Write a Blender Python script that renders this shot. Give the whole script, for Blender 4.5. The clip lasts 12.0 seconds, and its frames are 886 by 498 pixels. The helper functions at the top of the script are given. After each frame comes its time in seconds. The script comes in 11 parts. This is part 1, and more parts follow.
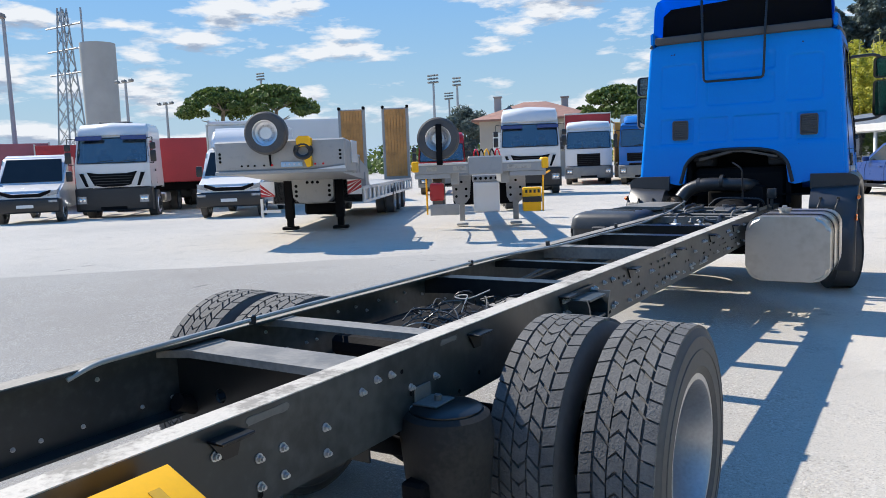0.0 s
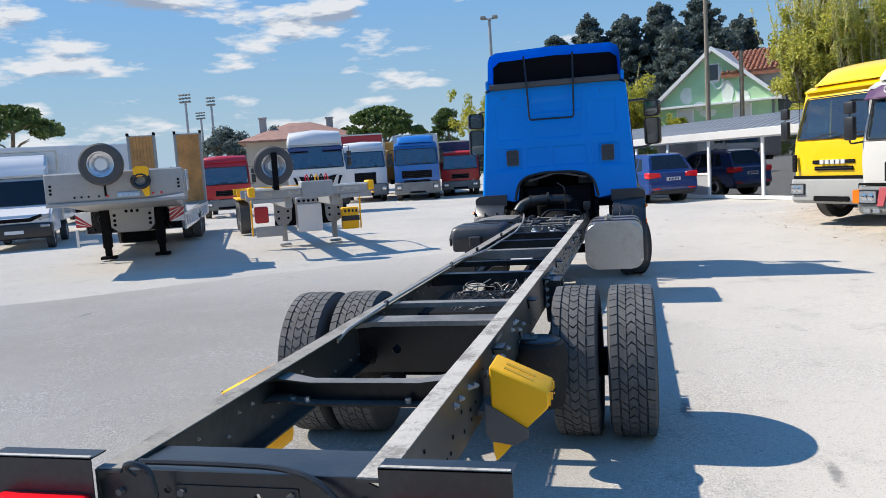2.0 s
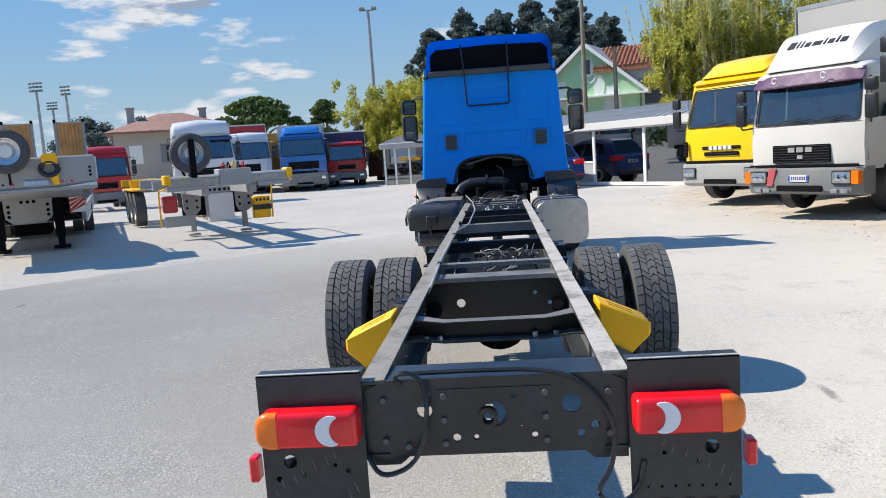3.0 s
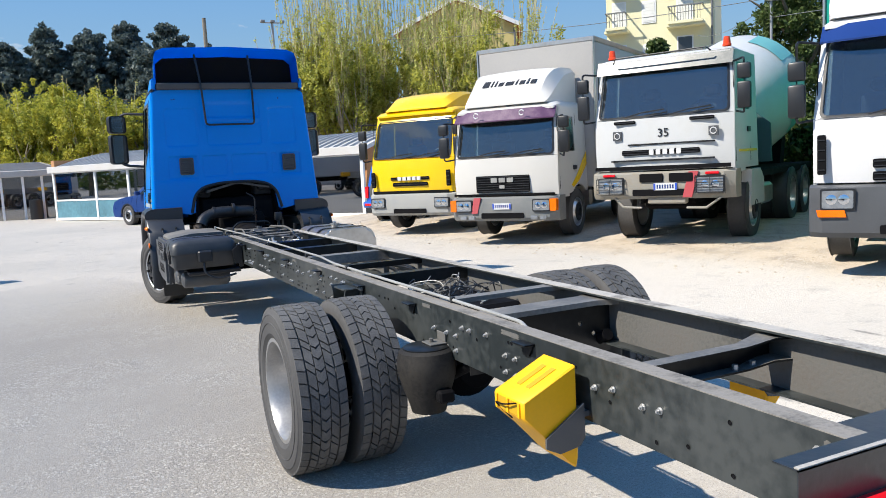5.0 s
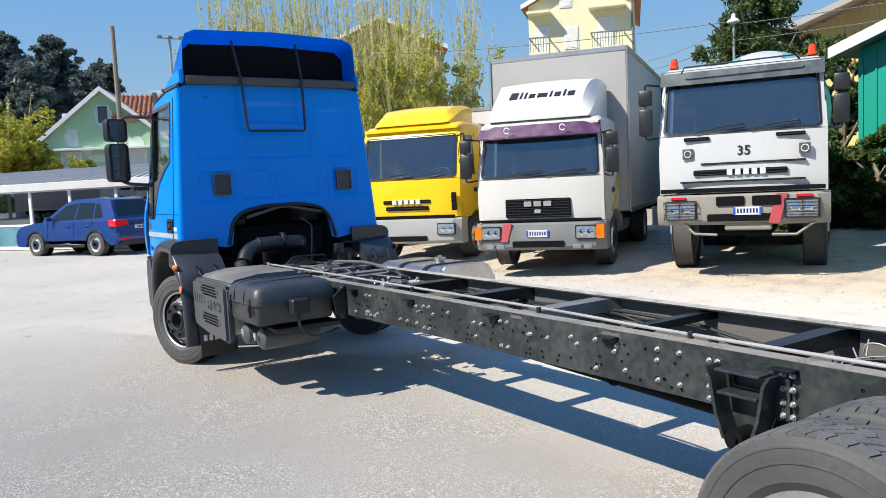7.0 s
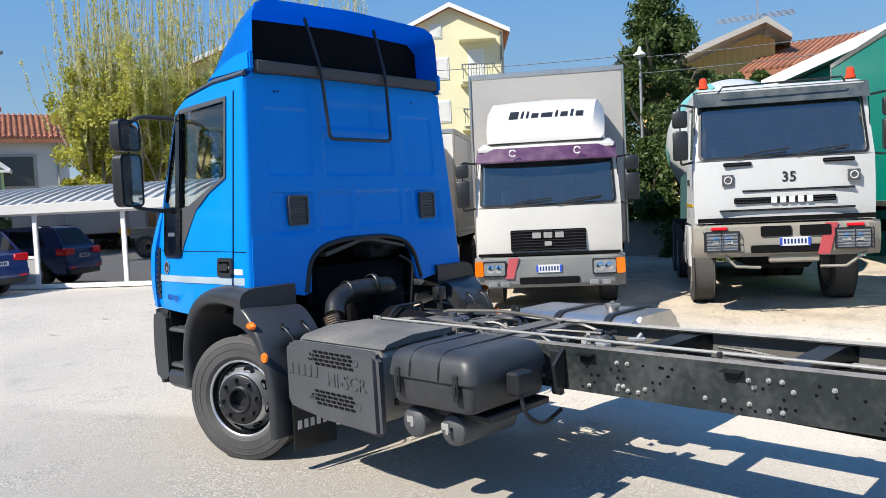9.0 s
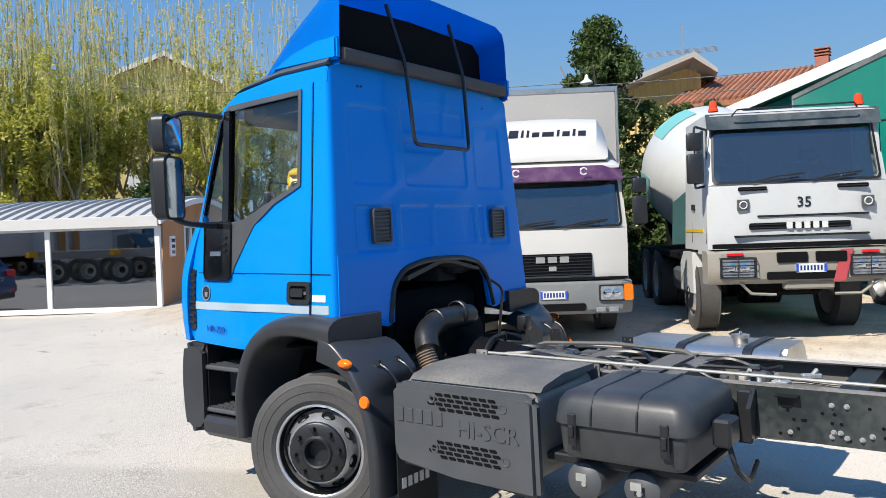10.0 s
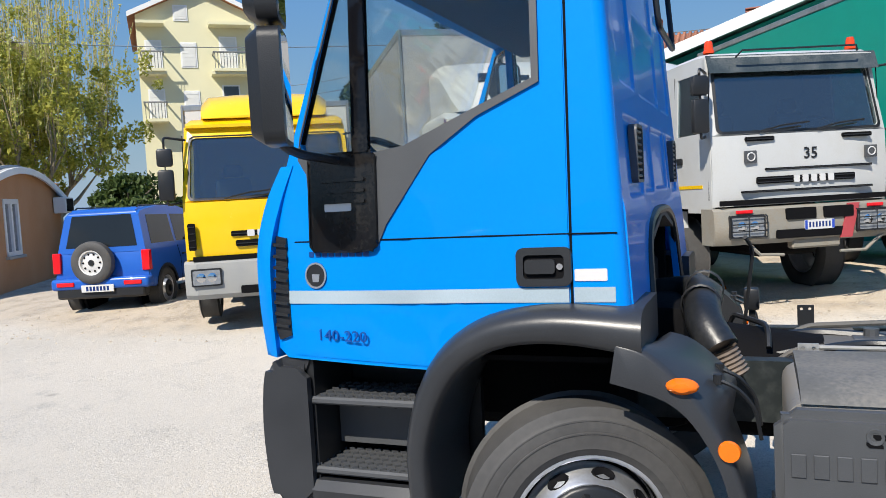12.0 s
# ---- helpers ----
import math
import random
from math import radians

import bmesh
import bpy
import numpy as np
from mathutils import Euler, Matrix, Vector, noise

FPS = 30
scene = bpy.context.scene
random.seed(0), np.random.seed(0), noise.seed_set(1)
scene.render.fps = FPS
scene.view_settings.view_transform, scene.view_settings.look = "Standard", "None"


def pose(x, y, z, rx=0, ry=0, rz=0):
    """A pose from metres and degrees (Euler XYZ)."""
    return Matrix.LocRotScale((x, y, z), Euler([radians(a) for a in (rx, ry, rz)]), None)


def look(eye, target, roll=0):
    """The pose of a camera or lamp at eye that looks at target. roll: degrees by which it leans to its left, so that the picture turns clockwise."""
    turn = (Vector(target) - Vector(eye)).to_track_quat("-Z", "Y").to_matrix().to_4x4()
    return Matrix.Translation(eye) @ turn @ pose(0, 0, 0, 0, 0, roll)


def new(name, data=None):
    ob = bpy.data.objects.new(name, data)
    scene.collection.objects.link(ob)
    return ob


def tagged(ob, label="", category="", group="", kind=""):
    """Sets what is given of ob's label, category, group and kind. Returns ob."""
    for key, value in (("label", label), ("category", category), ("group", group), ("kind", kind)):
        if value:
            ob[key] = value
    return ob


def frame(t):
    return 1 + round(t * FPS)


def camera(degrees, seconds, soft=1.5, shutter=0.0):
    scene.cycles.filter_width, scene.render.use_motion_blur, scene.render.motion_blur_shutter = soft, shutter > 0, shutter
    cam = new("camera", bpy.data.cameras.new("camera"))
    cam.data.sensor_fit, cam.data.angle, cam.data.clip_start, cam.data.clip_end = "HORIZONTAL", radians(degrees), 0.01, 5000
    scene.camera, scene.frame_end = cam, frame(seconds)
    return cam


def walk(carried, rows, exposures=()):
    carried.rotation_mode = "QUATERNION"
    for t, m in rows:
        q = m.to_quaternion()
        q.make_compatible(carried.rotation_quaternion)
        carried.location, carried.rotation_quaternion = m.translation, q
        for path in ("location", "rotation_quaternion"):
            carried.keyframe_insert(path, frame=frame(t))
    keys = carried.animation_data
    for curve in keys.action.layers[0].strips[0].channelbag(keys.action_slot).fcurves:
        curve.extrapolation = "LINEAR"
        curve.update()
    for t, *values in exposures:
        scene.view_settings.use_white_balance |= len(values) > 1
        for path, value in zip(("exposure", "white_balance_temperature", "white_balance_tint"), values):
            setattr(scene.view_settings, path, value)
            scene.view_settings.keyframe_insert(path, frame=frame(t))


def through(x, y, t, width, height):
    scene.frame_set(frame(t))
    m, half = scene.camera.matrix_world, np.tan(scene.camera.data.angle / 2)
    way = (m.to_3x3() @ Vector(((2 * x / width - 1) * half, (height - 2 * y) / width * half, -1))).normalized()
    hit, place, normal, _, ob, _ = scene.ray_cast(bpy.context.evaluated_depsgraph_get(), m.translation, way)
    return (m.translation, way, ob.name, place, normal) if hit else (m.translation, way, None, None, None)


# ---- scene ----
cam = camera(59.5, 12.0, soft=0.9)
METRES, EYE, TILT, LEAN, TURN = 16.2, 1.449, 0.37, 0.60, 32.0
ROWS = [
    (0.0, 0.0, 0.0, 0.0, -0.18, -6.71, 1.5),
    (0.5, -0.0167, -0.0238, 0.0083, -5.95, -6.73, 2.61),
    (1.0, -0.042, -0.049, 0.0111, -11.15, -6.43, 3.2),
    (1.5, -0.0707, -0.0723, 0.0115, -15.16, -6.19, 3.18),
    (2.0, -0.1049, -0.0842, 0.0108, -18.33, -6.12, 2.96),
    (2.5, -0.1404, -0.0914, 0.0083, -22.18, -6.48, 2.96),
    (3.0, -0.174, -0.0825, 0.0064, -28.01, -7.14, 3.15),
    (3.5, -0.2043, -0.0627, 0.0048, -36.78, -7.62, 3.35),
    (5.5, -0.2371, 0.0939, 0.0055, -61.38, -5.38, 2.14),
    (6.0, -0.2276, 0.139, 0.0053, -63.07, -5.16, 2.08),
    (6.5, -0.2168, 0.1859, 0.0065, -64.49, -4.83, 2.1),
    (7.0, -0.2064, 0.2314, 0.0071, -66.25, -4.49, 2.19),
    (9.0, -0.1562, 0.4095, 0.0102, -78.69, -2.59, 2.19),
    (9.5, -0.1385, 0.4518, 0.0099, -82.27, -1.67, 1.88),
    (10.0, -0.1218, 0.4936, 0.009, -85.6, -0.8, 1.61),
    (10.5, -0.0991, 0.531, 0.0105, -88.8, -0.23, 1.72),
    (11.0, -0.0749, 0.5666, 0.0093, -92.25, -0.61, 2.23),
    (11.5, -0.0422, 0.5945, 0.0064, -96.05, -1.57, 2.72),
    (12.0, -0.0037, 0.6143, 0.0043, -99.99, -3.11, 2.96),
]
walk(cam, [(t, pose(1.736, 0.32, EYE, TILT, LEAN, TURN) @ pose(METRES * x, METRES * y, METRES * z, 90 + pitch, roll, yaw)) for t, x, y, z, yaw, pitch, roll in ROWS], exposures=[(0.0, 0.24), (1.5, 0.12), (3.0, 0.06), (5.5, 0.1), (7.0, 0.1), (9.5, 0.0), (11.0, -0.1), (12.0, -0.18)])

# ---- light ----
world = bpy.data.worlds.new("world")
scene.world = world
world.use_nodes = True
SUN_AZ = Vector((-0.97, 0.12, 1.0)).normalized()      # towards the sun
SUN_EL = math.asin(SUN_AZ.z)


def make_sky():
    nt = world.node_tree
    nt.nodes.clear()
    N, L = nt.nodes.new, nt.links.new
    sky = N("ShaderNodeTexSky")
    sky.sky_type, sky.sun_disc = "NISHITA", False
    sky.sun_elevation = SUN_EL
    sky.sun_rotation = math.atan2(SUN_AZ.x, SUN_AZ.y)
    sky.air_density, sky.dust_density, sky.ozone_density = 1.0, 0.0, 3.0
    tc = N("ShaderNodeTexCoord")
    sep = N("ShaderNodeSeparateXYZ")
    L(tc.outputs["Generated"], sep.inputs[0])

    def m(op, a, b=None, c=None, clamp=False):
        n = N("ShaderNodeMath")
        n.operation, n.use_clamp = op, clamp
        for k, v in enumerate((a, b, c)):
            if v is None:
                continue
            if isinstance(v, (int, float)):
                n.inputs[k].default_value = v
            else:
                L(v, n.inputs[k])
        return n.outputs[0]
    X, Y, Z = sep.outputs
    # heaped clouds, flattened, thicker towards the north-west
    def cloud_noise(dz, scale, detail):
        comb = N("ShaderNodeCombineXYZ")
        L(X, comb.inputs[0])
        L(Y, comb.inputs[1])
        L(m("MULTIPLY", m("ADD", Z, dz), 3.7), comb.inputs[2])
        n = N("ShaderNodeTexNoise")
        n.inputs["Scale"].default_value, n.inputs["Detail"].default_value = scale, detail
        n.inputs["Roughness"].default_value = 0.56
        L(comb.outputs[0], n.inputs["Vector"])
        return n.outputs[0]
    n1, up = cloud_noise(0.4, 8.2, 12), cloud_noise(0.411, 8.2, 12)
    bank = cloud_noise(0.3, 2.3, 2)
    side = m("MULTIPLY_ADD", X, -0.215, m("MULTIPLY", Y, 0.165))
    low = m("MULTIPLY", m("SUBTRACT", 0.20, Z, clamp=True), 0.25)
    dens = m("ADD", m("ADD", m("MULTIPLY_ADD", bank, 0.35, n1), side), low)
    high = m("MULTIPLY", m("SUBTRACT", 0.62, Z), 3.5, clamp=True)
    cover = m("MULTIPLY", m("MULTIPLY", m("SUBTRACT", dens, 0.955), 12.0, clamp=True), high)
    shade = m("MULTIPLY", m("ADD", m("SUBTRACT", up, n1), m("MULTIPLY", m("SUBTRACT", dens, 1.0), 0.5)), 13.0, clamp=True)
    ramp = N("ShaderNodeMix")
    ramp.data_type = "RGBA"
    L(shade, ramp.inputs["Factor"])
    ramp.inputs["A"].default_value = (6.0, 6.25, 6.6, 1)
    ramp.inputs["B"].default_value = (2.5, 3.1, 4.1, 1)
    lum = N("ShaderNodeRGBToBW")
    L(sky.outputs[0], lum.inputs[0])
    even = N("ShaderNodeVectorMath")
    even.operation = "SCALE"
    L(sky.outputs[0], even.inputs[0])
    L(m("MULTIPLY", m("POWER", m("MAXIMUM", lum.outputs[0], 0.05), -0.8), 2.75), even.inputs["Scale"])
    hs = N("ShaderNodeHueSaturation")
    hs.inputs["Saturation"].default_value = 1.24
    L(even.outputs[0], hs.inputs["Color"])
    mix = N("ShaderNodeMix")
    mix.data_type = "RGBA"
    L(cover, mix.inputs["Factor"])
    # pale haze low over the horizon
    haze = N("ShaderNodeMix")
    haze.data_type = "RGBA"
    L(m("POWER", 2.718, m("MULTIPLY", m("MAXIMUM", Z, 0.0), -9.0)), haze.inputs["Factor"])
    L(hs.outputs[0], haze.inputs["A"])
    haze.inputs["B"].default_value = (3.0, 4.3, 6.0, 1)
    L(haze.outputs["Result"], mix.inputs["A"])
    L(ramp.outputs["Result"], mix.inputs["B"])
    bg, out = N("ShaderNodeBackground"), N("ShaderNodeOutputWorld")
    L(mix.outputs["Result"], bg.inputs["Color"])
    bg.inputs["Strength"].default_value = 0.122
    L(bg.outputs[0], out.inputs[0])


make_sky()
sun = new("sun", bpy.data.lights.new("sun", "SUN"))
sun.data.energy, sun.data.angle, sun.data.color = 6.7, radians(0.53), (1.0, 0.93, 0.82)
sun.matrix_world = look(SUN_AZ * 60, (0, 0, 0))

# ---- materials ----
def mat(name, col, rough=0.5, metal=0.0, var=0.12, scale=3.0, fine=60.0, bump=0.0, spec=0.5, coat=0.0, dirt=0.0, dirt_col=(0.32, 0.28, 0.22), random_tint=0.0, gloss=0.05):
    mt = bpy.data.materials.new(name)
    mt.use_nodes = True
    nt = mt.node_tree
    N, L = nt.nodes.new, nt.links.new
    b = nt.nodes["Principled BSDF"]
    b.inputs["Metallic"].default_value = metal
    b.inputs["Specular IOR Level"].default_value = spec
    b.inputs["Coat Weight"].default_value = coat
    b.inputs["Coat Roughness"].default_value = gloss
    tc = N("ShaderNodeTexCoord")
    big, small = N("ShaderNodeTexNoise"), N("ShaderNodeTexNoise")
    for n, s, d in ((big, scale, 4), (small, fine, 3)):
        n.inputs["Scale"].default_value, n.inputs["Detail"].default_value = s, d
        L(tc.outputs["Object"], n.inputs["Vector"])
    add = N("ShaderNodeMath")
    add.operation = "MULTIPLY_ADD"
    L(big.outputs[0], add.inputs[0])
    add.inputs[1].default_value = 0.65
    sm = N("ShaderNodeMath")
    sm.operation = "MULTIPLY"
    L(small.outputs[0], sm.inputs[0])
    sm.inputs[1].default_value = 0.35
    L(sm.outputs[0], add.inputs[2])
    val = add.outputs[0]
    mix = N("ShaderNodeMix")
    mix.data_type = "RGBA"
    rng = N("ShaderNodeMapRange")
    rng.inputs["From Min"].default_value, rng.inputs["From Max"].default_value = 0.3, 0.7
    L(val, rng.inputs["Value"])
    L(rng.outputs[0], mix.inputs["Factor"])
    mix.inputs["A"].default_value = (*[c * (1 - var) for c in col], 1)
    mix.inputs["B"].default_value = (*[min(1, c * (1 + var)) for c in col], 1)
    res = mix.outputs["Result"]
    if random_tint:
        oi = N("ShaderNodeObjectInfo")
        hs = N("ShaderNodeHueSaturation")
        vr = N("ShaderNodeMapRange")
        vr.inputs["To Min"].default_value, vr.inputs["To Max"].default_value = 1 - random_tint, 1 + random_tint
        L(oi.outputs["Random"], vr.inputs["Value"])
        L(vr.outputs[0], hs.inputs["Value"])
        L(res, hs.inputs["Color"])
        res = hs.outputs[0]
    if dirt:
        dm = N("ShaderNodeMix")
        dm.data_type = "RGBA"
        dr = N("ShaderNodeMapRange")
        dr.inputs["From Min"].default_value, dr.inputs["From Max"].default_value = 0.46, 0.62
        dr.inputs["To Max"].default_value = dirt
        L(val, dr.inputs["Value"])
        L(dr.outputs[0], dm.inputs["Factor"])
        L(res, dm.inputs["A"])
        dm.inputs["B"].default_value = (*dirt_col, 1)
        res = dm.outputs["Result"]
    L(res, b.inputs["Base Color"])
    rr = N("ShaderNodeMapRange")
    rr.inputs["To Min"].default_value, rr.inputs["To Max"].default_value = max(0.02, rough * 0.8), min(1, rough * 1.25)
    L(val, rr.inputs["Value"])
    L(rr.outputs[0], b.inputs["Roughness"])
    if bump:
        bp = N("ShaderNodeBump")
        bp.inputs["Strength"].default_value, bp.inputs["Distance"].default_value = bump, 0.01
        L(small.outputs[0], bp.inputs["Height"])
        L(bp.outputs[0], b.inputs["Normal"])
    return mt


def glass(name, tint=(0.75, 0.82, 0.82), clear=0.8, base=0.02, haze=0.0):
    mt = bpy.data.materials.new(name)
    mt.use_nodes = True
    nt = mt.node_tree
    nt.nodes.clear()
    N, L = nt.nodes.new, nt.links.new
    tr, gl, mx, out, fr = N("ShaderNodeBsdfTransparent"), N("ShaderNodeBsdfGlossy"), N("ShaderNodeMixShader"), N("ShaderNodeOutputMaterial"), N("ShaderNodeLayerWeight")
    tr.inputs[0].default_value = (*[c * clear for c in tint], 1)
    gl.inputs["Roughness"].default_value = 0.02
    gl.inputs[0].default_value = (0.95, 0.97, 1, 1)
    fr.inputs["Blend"].default_value = 0.5
    pw = N("ShaderNodeMath")
    pw.operation, pw.inputs[1].default_value = "POWER", 4.5
    L(fr.outputs["Facing"], pw.inputs[0])
    sc = N("ShaderNodeMath")
    sc.operation, sc.inputs[1].default_value = "MULTIPLY_ADD", 0.9
    sc.inputs[2].default_value = 0.025 + base
    L(pw.outputs[0], sc.inputs[0])
    L(sc.outputs[0], mx.inputs[0])
    L(tr.outputs[0], mx.inputs[1])
    L(gl.outputs[0], mx.inputs[2])
    if haze:
        df, m2 = N("ShaderNodeBsdfDiffuse"), N("ShaderNodeMixShader")
        df.inputs[0].default_value = (0.5, 0.5, 0.48, 1)
        m2.inputs[0].default_value = haze
        L(mx.outputs[0], m2.inputs[1])
        L(df.outputs[0], m2.inputs[2])
        L(m2.outputs[0], out.inputs[0])
    else:
        L(mx.outputs[0], out.inputs[0])
    return mt


BLUE = mat("blue_paint", (0.0, 0.225, 0.74), 0.30, var=0.05, scale=1.2, spec=0.10, coat=0.2, gloss=0.02)
NAVYDOT = mat("dark_blue_plug", (0.005, 0.02, 0.08), 0.5)
LIDBLACK = mat("moulded_black_plastic", (0.034, 0.037, 0.041), 0.42, var=0.25, scale=5, fine=180, bump=0.06, dirt=0.2, dirt_col=(0.09, 0.085, 0.075))
RAILPAINT = mat("rail_black_paint", (0.021, 0.026, 0.027), 0.36, var=0.3, scale=2.0, fine=25, bump=0.04, spec=0.45, dirt=0.35, dirt_col=(0.105, 0.11, 0.105))
FRAME = mat("frame_black_paint", (0.006, 0.007, 0.008), 0.32, var=0.3, scale=2.0, fine=25, bump=0.05, spec=0.35, dirt=0.12, dirt_col=(0.08, 0.08, 0.075))
ENDPAINT = mat("glossy_chassis_black", (0.014, 0.017, 0.021), 0.30, var=0.4, scale=3.0, fine=40, bump=0.06, spec=0.5, dirt=0.08, dirt_col=(0.12, 0.12, 0.11))
SOFTRUBBER = mat("dusty_black_rubber", (0.020, 0.019, 0.018), 0.7, var=0.3, scale=4, fine=60, bump=0.1, spec=0.2, dirt=0.25, dirt_col=(0.07, 0.062, 0.05))
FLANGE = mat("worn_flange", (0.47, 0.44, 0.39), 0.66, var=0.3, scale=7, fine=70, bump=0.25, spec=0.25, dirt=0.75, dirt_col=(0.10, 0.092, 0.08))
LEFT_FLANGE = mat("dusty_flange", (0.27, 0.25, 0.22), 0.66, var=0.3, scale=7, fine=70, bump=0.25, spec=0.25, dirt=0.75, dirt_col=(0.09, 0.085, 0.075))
MEMBER = mat("dusty_cross_member", (0.13, 0.125, 0.115), 0.5, var=0.4, scale=4, fine=50, bump=0.12, spec=0.6, dirt=0.4, dirt_col=(0.24, 0.22, 0.19))
BLACK = mat("black_plastic", (0.015, 0.016, 0.018), 0.38, var=0.25, scale=3, fine=200, bump=0.08)
LACQUER = mat("gloss_black_lacquer", (0.006, 0.006, 0.007), 0.12, var=0.2, scale=3, spec=0.4, dirt=0.04)
ARCH = mat("satin_black_plastic", (0.030, 0.032, 0.036), 0.33, var=0.25, scale=3, fine=200, bump=0.04, spec=0.5)
GREYPL = mat("grey_plastic", (0.070, 0.074, 0.080), 0.44, var=0.15, scale=4, fine=260, bump=0.07)
# near-black: shade below things and inside holes is put into this colour
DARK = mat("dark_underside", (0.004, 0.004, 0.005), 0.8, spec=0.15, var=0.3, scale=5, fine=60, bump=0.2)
RUBBER = mat("tyre_rubber", (0.062, 0.061, 0.061), 0.7, var=0.22, scale=3, fine=40, bump=0.06, dirt=0.18, dirt_col=(0.11, 0.105, 0.098))
TREAD = mat("tread_rubber", (0.082, 0.081, 0.080), 0.85, var=0.3, scale=9, fine=140, bump=0.4, dirt=0.5, dirt_col=(0.135, 0.132, 0.126))
RIMGREY = mat("rim_worn_metal", (0.40, 0.395, 0.39), 0.42, metal=0.75, var=0.2, scale=5, fine=80, bump=0.05)
STEEL = mat("rim_silver", (0.66, 0.67, 0.69), 0.32, metal=0.85, var=0.12, scale=5, fine=80, bump=0.05)
ALU = mat("brushed_aluminium", (0.60, 0.575, 0.54), 0.33, metal=0.9, var=0.10, scale=2, fine=14, bump=0.012, dirt=0.5, dirt_col=(0.30, 0.27, 0.22))
BOLT = mat("zinc_bolt", (0.46, 0.46, 0.45), 0.4, metal=0.6, var=0.2, scale=20, fine=100)
YELLOW = mat("yellow_plastic", (0.93, 0.46, 0.003), 0.5, var=0.06, scale=5, fine=90, spec=0.4)
REDL = mat("red_lens", (0.72, 0.008, 0.015), 0.18, var=0.15, scale=8, fine=200, spec=0.6)
ORANGE = mat("orange_lens", (0.85, 0.17, 0.005), 0.2, var=0.12, scale=8, fine=200, spec=0.6)
WHITEL = mat("white_lens", (0.75, 0.76, 0.77), 0.15, var=0.1, scale=8, fine=150, spec=0.6)
PIPE = mat("plastic_pipe_grey", (0.30, 0.30, 0.285), 0.4, var=0.2, scale=6)
GLASS = glass("window_glass", (0.96, 0.98, 0.97), 0.96)
DGLASS = glass("dark_glass", (0.48, 0.6, 0.64), 0.85, 0.12, 0.02)
HEADL = mat("headlamp_glass", (0.30, 0.32, 0.34), 0.12, metal=0.35, var=0.3, scale=14, fine=120, spec=0.8)
MIRROR = mat("mirror_face", (0.8, 0.82, 0.84), 0.03, metal=1.0, var=0.01)
CHROME = mat("chrome", (0.8, 0.8, 0.8), 0.12, metal=1.0, var=0.03)
WHITE = mat("white_paint", (0.64, 0.64, 0.635), 0.25, var=0.05, scale=2, coat=0.3, dirt=0.14, dirt_col=(0.45, 0.42, 0.37))
SEAT = mat("seat_cloth", (0.05, 0.055, 0.065), 0.9, var=0.2, scale=10, fine=300, bump=0.3)
RED = mat("red_paint", (0.42, 0.015, 0.02), 0.3, var=0.1, scale=2, coat=0.2)


# ---- geometry ----
def bmnew():
    return bmesh.new()


def bx(bm, c, s, bev=0.0, rot=None, seg=1):
    """A box of centre c and size s, with bevelled edges."""
    m = Matrix.Translation(c) @ (rot.to_4x4() if rot is not None else Matrix.Identity(4)) @ Matrix.Diagonal((*s, 1))
    r = bmesh.ops.create_cube(bm, size=1, matrix=m)
    if bev:
        ed = list({e for v in r["verts"] for e in v.link_edges})
        bmesh.ops.bevel(bm, geom=ed, offset=bev, segments=seg, affect="EDGES", profile=0.5)
    return bm


def b6(bm, x0, x1, y0, y1, z0, z1, bev=0.0, seg=1):
    return bx(bm, ((x0 + x1) / 2, (y0 + y1) / 2, (z0 + z1) / 2), (abs(x1 - x0), abs(y1 - y0), abs(z1 - z0)), bev, None, seg)


def cy(bm, p0, p1, r0, r1=None, seg=16, cap=True):
    """A cylinder or cone from p0 to p1."""
    p0, p1 = Vector(p0), Vector(p1)
    d = p1 - p0
    m = Matrix.Translation((p0 + p1) / 2) @ d.to_track_quat("Z", "Y").to_matrix().to_4x4()
    bmesh.ops.create_cone(bm, cap_ends=cap, segments=seg, radius1=r0, radius2=r0 if r1 is None else r1, depth=d.length, matrix=m)
    return bm


def tube(bm, pts, r, seg=6, closed=False):
    """A round tube along a line of points."""
    pts = [Vector(p) for p in pts]
    n, rings = len(pts), []
    for i, p in enumerate(pts):
        a = pts[(i - 1) % n] if closed or i else p
        b = pts[(i + 1) % n] if closed or i < n - 1 else p
        q = (b - a).to_track_quat("Z", "Y")
        rings.append([bm.verts.new(p + q @ Vector((r * math.cos(k * math.tau / seg), r * math.sin(k * math.tau / seg), 0))) for k in range(seg)])
    for i in range(n if closed else n - 1):
        a, b = rings[i], rings[(i + 1) % n]
        for k in range(seg):
            bm.faces.new((a[k], a[(k + 1) % seg], b[(k + 1) % seg], b[k]))
    if not closed:
        bm.faces.new(rings[0][::-1])
        bm.faces.new(rings[-1])
    return bm


def arc_pts(pts, rad, n=5):
    """A line of points with its corners rounded."""
    pts = [Vector(p) for p in pts]
    out = [pts[0]]
    for a, b, c in zip(pts, pts[1:], pts[2:]):
        u, w = (a - b).normalized(), (c - b).normalized()
        r = min(rad, (a - b).length / 2, (c - b).length / 2)
        p, q = b + u * r, b + w * r
        for k in range(n + 1):
            t = k / n
            out.append((1 - t) ** 2 * p + 2 * t * (1 - t) * b + t * t * q)
    return out + [pts[-1]]


